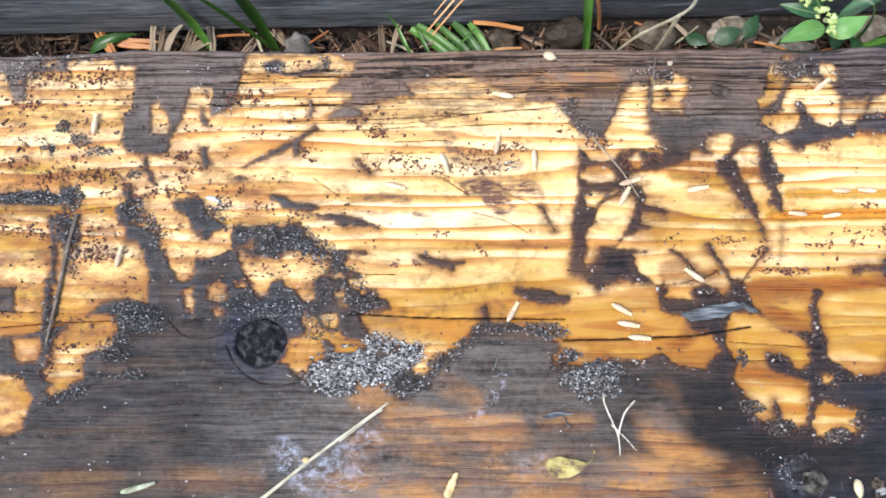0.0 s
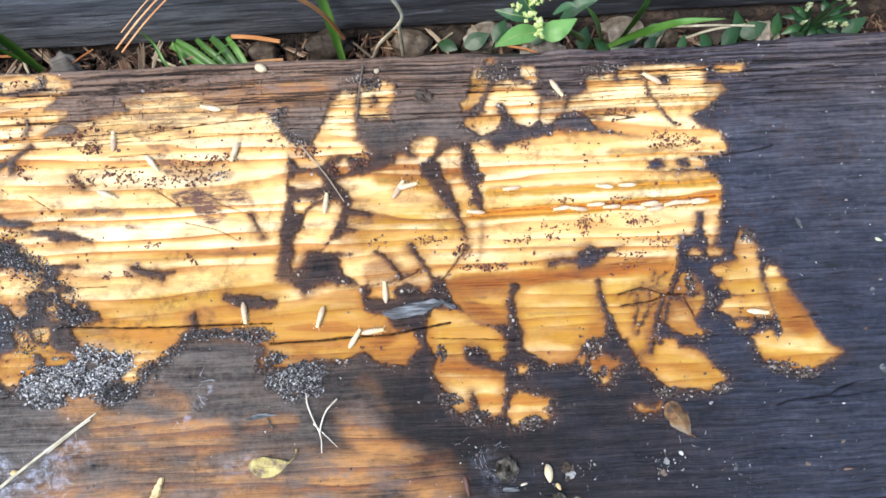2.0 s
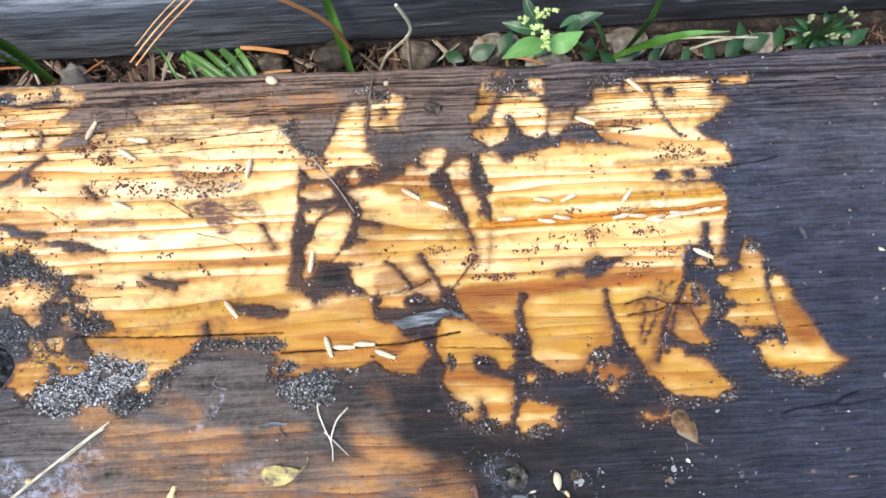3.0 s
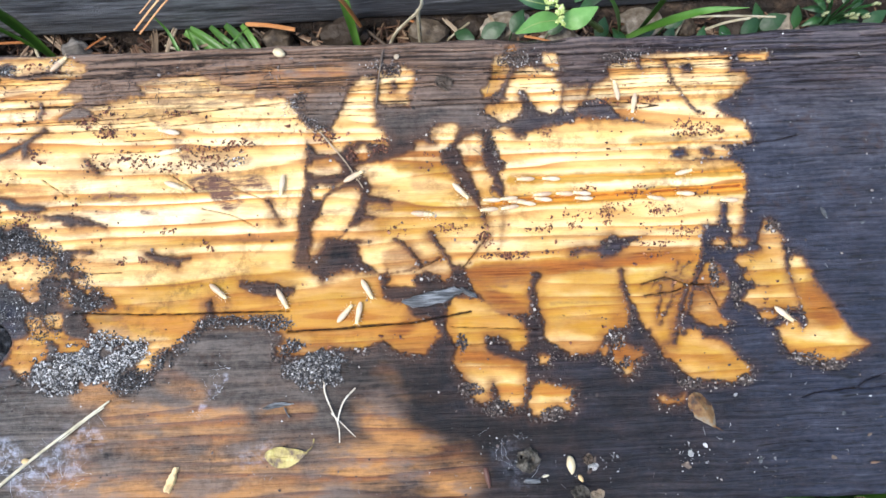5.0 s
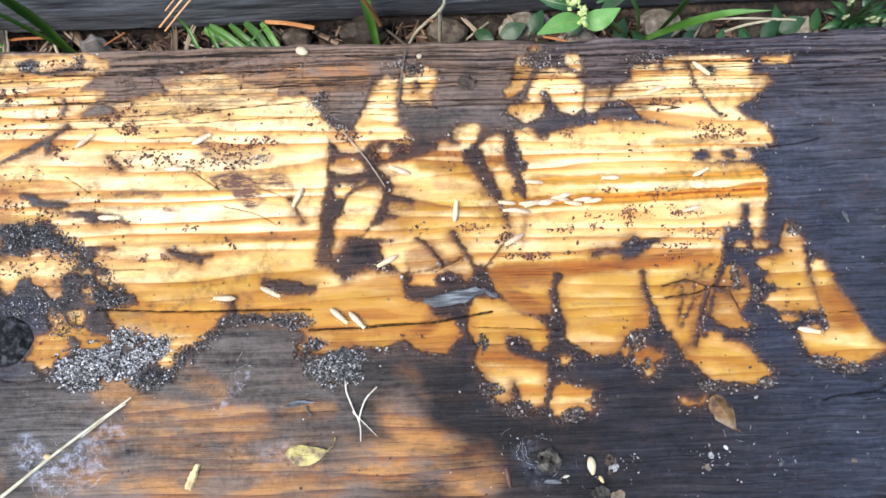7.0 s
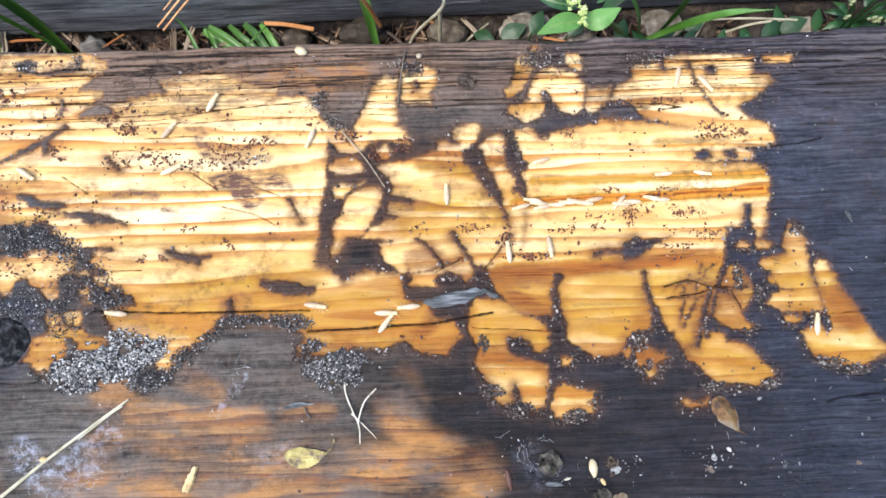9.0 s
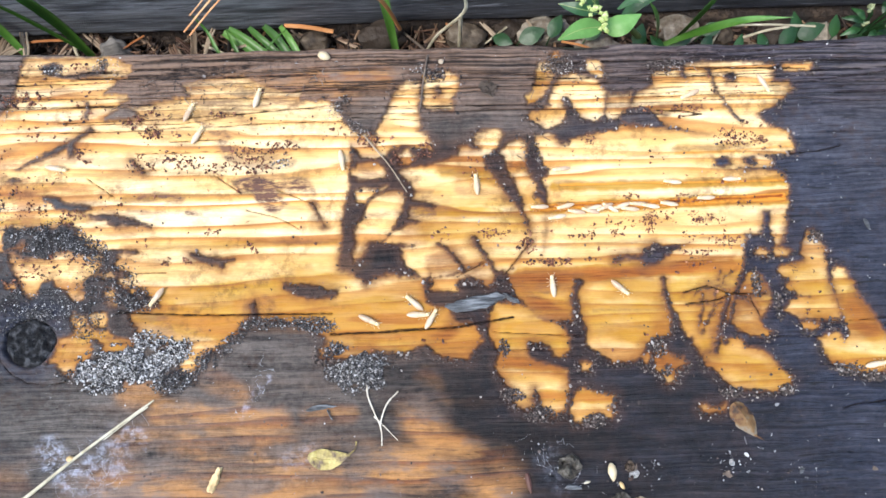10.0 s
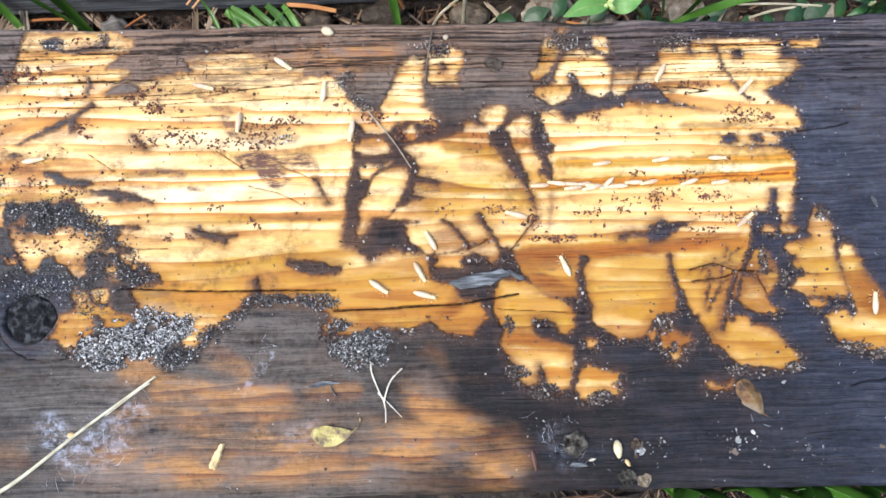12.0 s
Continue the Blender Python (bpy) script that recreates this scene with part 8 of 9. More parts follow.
bark()
rng = random.Random(21)
chip(-162, 26.5, -49, 15, 3.6, -58, 10, "orange-brown torn chip in the gap", M_NEEDLE)
chip(-151, 26, -49.5, 17, 4.2, -8, 4, "orange-red wood chip lying in the gap", M_NEEDLE)
for x, y, l, w, turn in ((-143, 25, 17, 2.6, 74), (-140, 24, 16, 2.2, 80), (-136, 26, 15, 3.2, 55), (-130, 25, 16, 4.0, 62), (-126, 24, 14, 3.4, 40), (-121, 26, 16, 3.0, 100), (-51.8, 25, 14, 2.0, 84), (-56.5, 25, 13, 2.6, 96), (-38, 24, 12, 1.2, 30), (57, 26, 15, 1.8, -58), (72, 27, 12, 1.4, 110)):
    chip(x, y, -48.5 + 2.5 * ((l * 7 + w * 3) % 1.0), l, w * 0.8, turn + 8 * math.sin(x), 9 * math.sin(1.7 * x), "bleached straw strip in the gap", M_TAN)
for k in range(64):
    x = -205 + 6.7 * k + rng.uniform(-4, 4)
    chip(x, rng.uniform(17, 29), rng.uniform(-58, -53), rng.uniform(9, 24), rng.uniform(1.2, 3.8), rng.choice((0, 90)) + rng.uniform(-55, 55), rng.uniform(-14, 14))


def needle(points, r, label, name="pine_needle", material=None):
    bm = bmesh.new()
    tube(bm, spline([(x / 1000, y / 1000, z / 1000) for x, y, z in points], 12), r / 1000, 6)
    tagged(part(name, bm, material or M_NEEDLE), label, "needle", "dry needles and stalks")


needle([(-36.8, -4.0, 21), (-27, 7, 23), (-8, 28, 23), (16, 62, 21)], 0.27, "dry orange pine needle lying over the timber")
needle([(-35.4, -4.8, 20.4), (-26.6, 5, 22.4), (-8, 26, 23), (13, 62, 21)], 0.25, "dry tan pine needle lying over the timber")
needle([(-35.0, 0.5, 22), (-27, 10, 23), (-10, 29, 23), (6, 60, 21)], 0.18, "dry orange pine needle lying over the timber")
needle([(-22.5, 31.6, -46.4), (-14, 30.4, -45.6), (-4, 28.6, -46.2)], 0.85, "orange wood splinter lying in the gap", "wood_splinter")
needle([(21.8, 23, -34), (18, 21.5, -14), (13, 19, 2), (4, 14, 24)], 0.7, "red-brown dry stalk leaning on the timber", "dry_stalk")
needle([(30.9, 20.6, -48), (35, 18.5, -30), (43, 15.6, -10), (44, 13.8, 2), (40.6, 11, 20)], 0.55, "curled pale dry stalk in the gap", "dry_stalk", M_STRAW)
needle([(43, 17.5, -52), (43, 16.5, -30), (42.8, 15.6, -10)], 0.7, "upright tan stalk in the gap", "dry_stalk", M_STRAW)
needle([(52, 24, -52), (56, 26, -49), (62, 31, -50)], 0.4, "thin tan stalk in the gap", "dry_stalk", M_STRAW)
needle([(150, 22, -44), (160, 24, -42), (176, 27, -45)], 0.5, "dry tan stalk in the gap", "dry_stalk", M_STRAW)
needle([(140, 20, -30), (152, 18, -26), (170, 19, -30)], 0.4, "dry tan stalk above the gap", "dry_stalk", M_STRAW)
for k in range(22):
    x, y, a = -168 + 17.5 * k + rng.uniform(-7, 7), rng.uniform(21, 31), rng.uniform(0, 6.283)
    l, z = rng.uniform(6, 14), rng.uniform(-56, -51)
    needle([(x - l * math.cos(a), y - 0.5 * l * math.sin(a), z), (x, y, z + rng.uniform(0.5, 2)), (x + l * math.cos(a), y + 0.5 * l * math.sin(a), z)], rng.uniform(0.25, 0.7), "dry brown stalk in the gap", "dry_stalk", rng.choice((M_NEEDLE, M_STRAW, M_TWIG)))


def shreds():
    """Fine shredded mulch in the gap and before the board."""
    r = np.random.default_rng(31)
    bm_v, bm_f = [], []
    for k in range(5200):
        front = k % 4 == 0
        x = r.uniform(60, 220) if front else r.uniform(-225, 235)
        y = r.uniform(-175, -147) if front else r.uniform(5, 32)
        z = -46 + (0 if front else -12.5) + r.uniform(-1, 5.5)
        a, t, l, w = r.uniform(0, 3.1416), r.uniform(-0.5, 0.5), r.uniform(2, 12), r.uniform(0.25, 1.5)
        d = np.array([math.cos(a), math.sin(a), t]) * l / 2
        s = np.array([-math.sin(a), math.cos(a), r.uniform(-0.4, 0.4)]) * w / 2
        u = np.array([0, 0, w * 0.35])
        c = np.array([x, y, z])
        n = len(bm_v)
        bm_v += [tuple((c + q) / 1000) for q in (-d - s, -d + s, d + s * 0.5, d - s * 0.5, -d * 0.8 + u, d * 0.8 + u)]
        bm_f += [(n, n + 4, n + 1), (n + 2, n + 5, n + 3), (n, n + 3, n + 5, n + 4), (n + 1, n + 4, n + 5, n + 2), (n, n + 1, n + 2, n + 3)]
    me = bpy.data.meshes.new("mulch")
    me.from_pydata(bm_v, [], bm_f)
    tagged(part("mulch", me, M_SHRED, shade=False), "shredded brown mulch and rotten litter on the soil", "mulch", kind="stuff")


shreds()


# ---- termites ----
def termite(mm, label):
    """A pale worker, five times mm long, head towards +x, standing at z = 0."""
    thing = empty("termite", pose(0, 0, 0), label, "termite", "termites on the plank")
    bm = bmesh.new()
    rows = []
    for k in range(15):
        f = k / 14
        r = 0.84 * max(0.06, math.sin(math.pi * (0.16 + 0.82 * f)) ** 0.5) * (1 - 0.06 * (k % 2)) * (1 - 0.12 * f)
        x = 0.55 - 3.5 * f
        rows.append([bm.verts.new((x * mm, r * math.cos(a) * mm, (0.78 + 0.82 * r * math.sin(a)) * mm)) for a in (2 * math.pi * q / 12 for q in range(12))])
    for r0, r1 in zip(rows, rows[1:]):
        for q in range(12):
            bm.faces.new((r0[q], r0[(q + 1) % 12], r1[(q + 1) % 12], r1[q]))
    bm.faces.new(rows[0][::-1])
    bm.faces.new(rows[-1])
    part("abdomen", bm, M_BELLY, thing)
    bm = bmesh.new()
    for x, r in ((0.7, 0.70), (1.15, 0.66), (1.6, 0.60)):
        lump(bm, sized(x * mm, 0, 0.82 * mm, 0.46 * mm, r * mm, 0.55 * mm), x, 0.04, 2)
    part("thorax", bm, M_BODY, thing)
    bm = bmesh.new()
    lump(bm, sized(2.3 * mm, 0, 0.86 * mm, 0.56 * mm, 0.52 * mm, 0.44 * mm), 1, 0.04, 2)
    for s in (-1, 1):
        lump(bm, sized(2.82 * mm, 0.14 * s * mm, 0.74 * mm, 0.2 * mm, 0.1 * mm, 0.12 * mm), 2, 0.04, 1)
    head = part("head", bm, M_HEAD, thing, "amber-tinted rounded head")
    for s in (-1, 1):
        bm = bmesh.new()
        tube(bm, spline([Vector(p) * mm for p in ((2.6, 0.3 * s, 0.95), (3.0, 0.6 * s, 1.05), (3.5, 0.85 * s, 0.9))], 8), [0.045 * mm] * 8, 5)
        part("antenna", bm, M_BODY, head)
        for x, fx in ((1.55, 0.75), (1.15, 0.05), (0.75, -0.85)):
            bm = bmesh.new()
            tube(bm, spline([Vector(p) * mm for p in ((x, 0.35 * s, 0.7), (x + 0.35 * fx, 0.85 * s, 0.75), (x + 0.7 * fx, 1.2 * s, 0.3), (x + fx, 1.4 * s, 0.03))], 8), [0.055 * mm] * 5 + [0.04 * mm] * 3, 5)
            part("leg", bm, M_BODY, thing)
    return thing


# Each termite's way over the board: seconds, x and y in millimetres, heading in degrees.
TRAILS = [
    [(0, -12.8, -80.2, 60), (0.5, -13.2, -79.5, 30), (1, -7.1, -79.1, -22), (1.5, -3.0, -81.3, -57), (2, -5.7, -79.1, -83), (2.5, -9.5, -78.3, -48), (3, -13.1, -74.8, -53), (5, -18.2, -76.0, -42), (5.5, -22.0, -77.0, 3), (6, -18.4, -76.5, 58), (6.5, -11.9, -76.5, 3), (7, -9.4, -77.1, -27), (7.5, -9.1, -80.0, -51), (9.5, 9.0, -82.2, -2), (10, 12.9, -84.6, -26), (10.5, 18.3, -82.5, 29), (11, 24.6, -81.0, 9), (11.5, 28.8, -81.9, -6), (12, 26.6, -77.8, -61)],
    [(0, 18.4, -79.6, -30), (0.5, 18.2, -84.6, -110), (1, 21.5, -80.7, -127), (1.5, 20.8, -73.3, -62), (2, 16.7, -81.3, -108), (2.5, 13.9, -85.7, -143), (3, 15.8, -87.3, -73), (5, 0.4, -78.9, -62), (5.5, -0.7, -75.9, -142), (6, -5.9, -80.5, -142), (6.5, -13.0, -81.5, -172), (7, -22.7, -78.6, -182), (7.5, -35.7, -78.2, -161), (9.5, -54.0, -82.3, -192), (10, -48.9, -76.5, -126), (10.5, -42.8, -66.5, -106), (11, -36.7, -55.5, -126), (11.5, -29.8, -42.4, -96), (12, -27.0, -31.3, -96)],
    [(0, 20.2, -83.9, -10), (0.5, 26.8, -84.1, -60), (1, 29.7, -83.1, 13), (1.5, 27.7, -84.8, 83), (2, 26.7, -88.1, 57), (2.5, 22.0, -88.9, -3), (3, 20.5, -87.6, -3), (5, 18.5, -83.9, 48), (5.5, 14.3, -85.3, 58), (6, 10.9, -87.8, 8), (6.5, 14.2, -87.2, 8), (7, 15.7, -86.1, -47), (7.5, 19.4, -86.9, -16), (9.5, 26.9, -86.9, 58), (10, 31.0, -84.7, 59), (10.5, 31.9, -85.6, 29), (11, 32.9, -85.1, 74), (11.5, 31.8, -87.8, 54), (12, 27.9, -84.5, -16)],
    [(0, 23.2, -87.7, -5), (0.5, 32.8, -85.5, 25), (1, 34.2, -82.1, 78), (1.5, 35.0, -83.1, 48), (2, 32.1, -86.2, 7), (2.5, 32.4, -89.7, -73), (3, 32.6, -90.3, -23), (5, 22.5, -83.9, -102), (5.5, 17.1, -83.1, -167), (6, 10.2, -83.5, -197), (6.5, 6.0, -83.5, -122), (7, 10.5, -84.7, -42), (7.5, 15.0, -87.1, -6), (9.5, 25.7, -83.4, -2), (10, 27.3, -83.4, -1), (10.5, 31.2, -82.3, -1), (11, 28.1, -84.7, -41), (11.5, 22.1, -85.4, 4), (12, 14.7, -81.9, -36)],
    [(0, 39.6, -69.8, 145), (0.5, 31.9, -69.4, 120), (1, 26.1, -64.2, 118), (1.5, 28.7, -66.4, 78), (2, 36.1, -74.7, 92), (2.5, 31.8, -84.4, 47), (3, 26.5, -87.0, -3), (5, 25.1, -77.1, -62), (5.5, 26.0, -70.5, -142), (6, 31.8, -67.7, -162), (6.5, 30.5, -67.1, -102), (7, 24.7, -69.0, -152), (7.5, 19.9, -75.7, -171), (9.5, 32.8, -82.5, -182), (10, 26.2, -79.9, -221), (10.5, 23.6, -76.0, -286), (11, 27.6, -72.7, -311), (11.5, 33.2, -68.7, -321), (12, 29.9, -68.5, -241)],
    [(0, 20.5, -46.3, 60), (0.5, 20.4, -46.2, 80), (1, 21.1, -45.4, 58), (1.5, 23.8, -43.4, 23), (2, 19.0, -46.9, 82), (2.5, 15.6, -53.8, 72), (3, 11.1, -61.5, 82), (5, 21.8, -43.0, 28), (5.5, 22.0, -43.1, 13), (6, 27.1, -43.1, 13), (6.5, 30.8, -39.7, 78), (7, 28.9, -41.5, 158), (7.5, 27.7, -50.4, 84), (9.5, 45.6, -47.5, 93), (10, 45.5, -44.5, 94), (10.5, 45.0, -47.0, 54), (11, 47.6, -50.3, 119), (11.5, 49.1, -57.8, 119), (12, 55.2, -61.3, 164)],
    [(0, 22.3, -42.0, 15), (0.5, 24.6, -45.0, 30), (1, 30.7, -48.7, -7), (1.5, 36.4, -48.2, 13), (2, 41.1, -43.5, 57), (2.5, 44.2, -41.9, 12), (3, 42.1, -41.7, -33), (5, 41.9, -55.2, -7), (5.5, 52.3, -56.2, 3), (6, 64.4, -59.6, -77), (6.5, 61.3, -66.6, -97), (7, 62.4, -63.6, -152), (7.5, 63.4, -62.7, -96), (9.5, 78.8, -70.5, -72), (10, 86.7, -76.8, -41), (10.5, 95.2, -77.0, -1), (11, 101.9, -70.3, 29), (11.5, 111.6, -68.6, 34), (12, 122.7, -64.2, 39)],
    [(0, 42.1, -44.1, 10), (0.5, 43.0, -45.5, 15), (1, 43.6, -44.4, 8), (1.5, 43.3, -43.8, 13), (2, 43.8, -42.6, 12), (2.5, 51.8, -44.9, -23), (3, 50.3, -45.7, -23), (5, 53.6, -48.7, -47), (5.5, 48.4, -47.2, -62), (6, 46.7, -47.9, -27), (6.5, 46.7, -51.0, 18), (7, 45.3, -54.5, 83), (7.5, 46.4, -58.9, 79), (9.5, 64.6, -70.6, 98), (10, 66.9, -75.9, 94), (10.5, 69.1, -82.0, 94), (11, 71.3, -83.3, 134), (11.5, 70.0, -80.4, 99), (12, 68.9, -76.9, 114)],
    [(0, 81.1, -12.1, 40), (0.5, 82.0, -10.3, 35), (1, 83.7, -10.2, 33), (1.5, 88.2, -9.6, 23), (2, 91.5, -13.5, -57), (2.5, 95.2, -17.8, -13), (3, 97.8, -20.5, -23), (5, 107.8, -22.9, -103), (5.5, 106.8, -23.1, -102), (6, 124.7, -15.0, -137), (6.5, 125.4, -11.7, -97), (7, 122.7, -11.5, -42), (7.5, 120.5, -11.9, -1), (9.5, 127.2, -17.2, -62), (10, 135.1, -14.3, -61), (10.5, 140.2, -16.5, -141), (11, 134.2, -16.4, -61), (11.5, 138.3, -19.0, 19), (12, 126.5, -22.9, 44)],
    [(0, 125.2, -15.1, 85), (0.5, 127.2, -14.2, 85), (1, 125.4, -16.4, 83), (1.5, 125.4, -15.3, 143), (2, 121.6, -11.5, 147), (2.5, 115.8, -10.9, 157), (3, 114.8, -9.4, 137), (5, 102.8, -18.4, 98), (5.5, 105.4, -15.0, 68), (6, 106.3, -11.4, 73), (6.5, 107.5, -15.4, 118), (7, 108.2, -18.0, 198), (7.5, 108.8, -15.0, 259), (9.5, 115.7, -14.1, 248), (10, 112.1, -17.4, 204), (10.5, 104.5, -18.3, 184), (11, 110.6, -19.5, 209), (11.5, 108.0, -19.6, 219), (12, 101.0, -17.8, 239)],
    [(0, 122.8, -63.8, 265), (0.5, 135.5, -65.5, 265), (1, 139.0, -67.5, 263), (1.5, 143.8, -82.8, 278), (2, 146.1, -85.7, 352), (2.5, 140.6, -70.4, 307), (3, 130.2, -64.5, 332), (5, 145.8, -89.1, 318), (5.5, 150.3, -94.1, 318), (6, 154.3, -96.0, 328), (6.5, 155.3, -94.1, 318), (7, 146.7, -92.9, 348), (7.5, 146.6, -83.1, 424), (9.5, 150.8, -96.4, 443), (10, 159.4, -100.7, 369), (10.5, 161.7, -100.8, 419), (11, 163.0, -96.0, 479), (11.5, 161.7, -93.0, 494), (12, 158.2, -89.5, 444)],
    [(0, -14.8, -14.9, 170), (0.5, -15.1, -15.1, 170), (1, -15.4, -15.3, 163), (1.5, -15.0, -15.1, 168), (2, -16.1, -15.0, 167), (2.5, -36.2, -20.3, 137), (3, -42.3, -20.4, 172), (5, -33.7, -26.8, 168), (5.5, -32.4, -27.4, 158), (6, -31.5, -28.9, 158), (6.5, -32.0, -34.5, 93), (7, -30.5, -30.1, 28), (7.5, -32.6, -25.7, 59), (9.5, -23.5, -17.0, 63), (10, -20.8, -15.8, 74), (10.5, -31.7, -14.8, -6), (11, -32.2, -16.5, 59), (11.5, -20.4, -12.6, 4), (12, -13.9, -12.9, -36)],
    [(0, -16.7, -30.0, 80), (0.5, -16.6, -29.4, 80), (1, -15.3, -29.9, 98), (1.5, -9.7, -22.7, 83), (2, -46.1, -24.1, 92), (2.5, -59.5, -22.0, 62), (3, -56.9, -16.6, 62), (5, -68.0, -3.7, 43), (5.5, -68.7, -10.9, 83), (6, -70.9, -19.7, 83), (6.5, -72.8, -24.5, 58), (7, -65.9, -29.5, 38), (7.5, -55.9, -35.8, 39), (9.5, -39.2, -22.6, 58), (10, -41.6, -19.9, 64), (10.5, -46.1, -19.4, 24), (11, -38.3, -21.8, 29), (11.5, -33.5, -23.6, 39), (12, -38.0, -19.7, -16)],
    [(0, -32.4, -36.0, -70), (0.5, -32.5, -38.1, -70), (1, -32.5, -36.9, -62), (1.5, -32.4, -34.2, -52), (2, -33.8, -31.9, -53), (2.5, -45.2, -25.7, -53), (3, -45.7, -24.9, -33), (5, -33.5, -33.1, 8), (5.5, -32.6, -34.1, 23), (6, -29.7, -34.3, 33), (6.5, -36.6, -35.3, -32), (7, -38.1, -39.1, -2), (7.5, -49.5, -45.1, -16), (9.5, -37.1, -34.2, 38), (10, -38.7, -27.2, 59), (10.5, -35.5, -21.2, 114), (11, -28.8, -26.5, 59), (11.5, -16.1, -24.9, 49), (12, -1.6, -21.9, 84)],
    [(0, -5.8, -35.3, 270), (0.5, -4.2, -36.5, 260), (1, -4.1, -35.3, 258), (1.5, -8.4, -29.9, 253), (2, -8.6, -29.4, 252), (2.5, -6.6, -30.7, 252), (3, -7.9, -31.2, 257), (5, 0.4, -44.9, 263), (5.5, 4.6, -43.6, 218), (6, -5.6, -50.1, 263), (6.5, -3.8, -50.9, 198), (7, -1.6, -48.9, 243), (7.5, -0.0, -47.2, 239), (9.5, 3.7, -28.3, 258), (10, 5.0, -36.2, 279), (10.5, 3.1, -30.5, 259), (11, 6.4, -27.2, 249), (11.5, 7.7, -34.3, 179), (12, 6.8, -34.9, 259)],
    [(0, -138.3, -23.0, 85), (0.5, -137.9, -22.4, 85), (1, -140.9, -18.0, 78), (3, -136.7, -14.2, 77), (5, -133.2, -15.0, 78), (7.5, -132.2, -20.0, 89), (9.5, -133.2, -19.0, 88), (12, -133.1, -20.7, 89)],
    [(0, -128.1, -63.8, 80), (0.5, -127.0, -63.2, 80), (1, -130.6, -60.1, 83), (3, -127.7, -55.8, 82), (5, -122.3, -57.4, 78), (7.5, -121.1, -61.1, 89), (9.5, -122.5, -59.5, 88), (12, -122.3, -60.9, 89)],
    [(0, -47.0, -42.9, -15), (0.5, -46.7, -43.2, -15), (1, -46.9, -42.1, -17), (1.5, -46.1, -41.6, -17), (2, -47.4, -41.1, -23), (2.5, -47.3, -41.4, -23), (3, -47.0, -41.1, -23), (5, -31.6, -43.7, -22), (5.5, -29.8, -44.2, -22), (6, -26.0, -48.3, 3), (6.5, -37.4, -51.4, 18), (7, -57.1, -53.6, -2), (7.5, -69.3, -44.6, -36), (9.5, -82.6, -38.2, -32), (10, -80.8, -36.9, -11), (10.5, -81.6, -37.9, -1), (11, -83.6, -38.5, -1), (11.5, -84.3, -39.2, 9), (12, -87.5, -41.9, 9)],
    [(0, 70.8, -51.7, 171), (1, 67.8, -51.7, 203), (1.5, 65.1, -52.6, 157), (2, 64.3, -51.7, 171), (2.5, 63.5, -52.5, 157), (3, 71.3, -50.8, 183), (5, 61.8, -54.6, 184), (5.5, 60.6, -52.3, 159), (6, 56.2, -54.2, 153), (6.5, 59.3, -53.7, 175), (7, 60.8, -52.4, 171), (7.5, 63.7, -53.8, 185), (9.5, 64.8, -53.5, 201), (10, 64.2, -51.9, 180), (10.5, 62.0, -52.2, 191), (11, 65.2, -50.7, 175), (11.5, 65.2, -51.7, 159), (12, 62.6, -52.6, 183)],
    [(0, 80.9, -52.1, 193), (1, 77.9, -52.1, 169), (1.5, 85.5, -51.4, 193), (2, 90.6, -51.5, 190), (2.5, 90.1, -52.5, 170), (3, 83.6, -51.9, 169), (5, 62.8, -51.7, 177), (5.5, 64.2, -54.7, 257), (6, 62.2, -52.7, 177), (6.5, 63.9, -54.3, 167), (7, 62.0, -54.7, 180), (7.5, 68.0, -52.5, 162), (9.5, 68.6, -51.7, 175), (10, 69.2, -55.2, 192), (10.5, 66.6, -53.5, 195), (11, 70.1, -53.6, 180), (11.5, 69.3, -53.1, 216), (12, 67.6, -51.9, 169)],
    [(0, 101.1, -51.6, 209), (1, 98.1, -51.6, 163), (1.5, 95.6, -52.2, 175), (2, 95.8, -51.9, 168), (2.5, 101.4, -50.7, 156), (3, 88.4, -51.1, 166), (5, 68.1, -54.1, 191), (5.5, 66.8, -53.4, 166), (6, 66.5, -52.3, 172), (6.5, 66.9, -54.4, 159), (7, 64.9, -55.1, 169), (7.5, 72.2, -53.1, 180), (9.5, 71.0, -54.0, 198), (10, 75.2, -53.6, 166), (10.5, 68.4, -50.9, 196), (11, 75.1, -54.1, 179), (11.5, 76.0, -53.3, 178), (12, 72.6, -53.4, 191)],
    [(0, 110.4, -50.7, 191), (1, 107.4, -50.7, 187), (1.5, 99.8, -52.4, 199), (2, 101.0, -50.9, 183), (2.5, 107.4, -51.3, 180), (3, 106.7, -51.4, 197), (5, 73.2, -53.0, 167), (5.5, 71.9, -51.8, 156), (6, 69.5, -49.4, 178), (6.5, 69.7, -50.4, 212), (7, 67.2, -52.6, 182), (7.5, 75.6, -51.5, 195), (9.5, 75.3, -53.6, 178), (10, 80.3, -52.5, 197), (10.5, 75.0, -52.7, 191), (11, 80.2, -52.8, 164), (11.5, 81.8, -54.3, 143), (12, 77.7, -53.5, 199)],
    [(0, 113.7, -51.1, 197), (1, 110.7, -51.1, 179), (1.5, 103.7, -51.3, 181), (2, 113.3, -52.5, 176), (2.5, 110.0, -51.4, 239), (3, 116.6, -53.3, 170), (5, 78.3, -51.8, 169), (5.5, 77.3, -51.7, 185), (6, 73.4, -49.5, 178), (6.5, 74.7, -51.5, 172), (7, 71.4, -52.7, 177), (7.5, 78.9, -53.3, 179), (9.5, 78.7, -52.5, 179), (10, 85.4, -52.6, 138), (10.5, 82.4, -55.5, 203), (11, 83.5, -52.9, 174), (11.5, 84.4, -51.8, 199), (12, 82.8, -52.2, 239)],
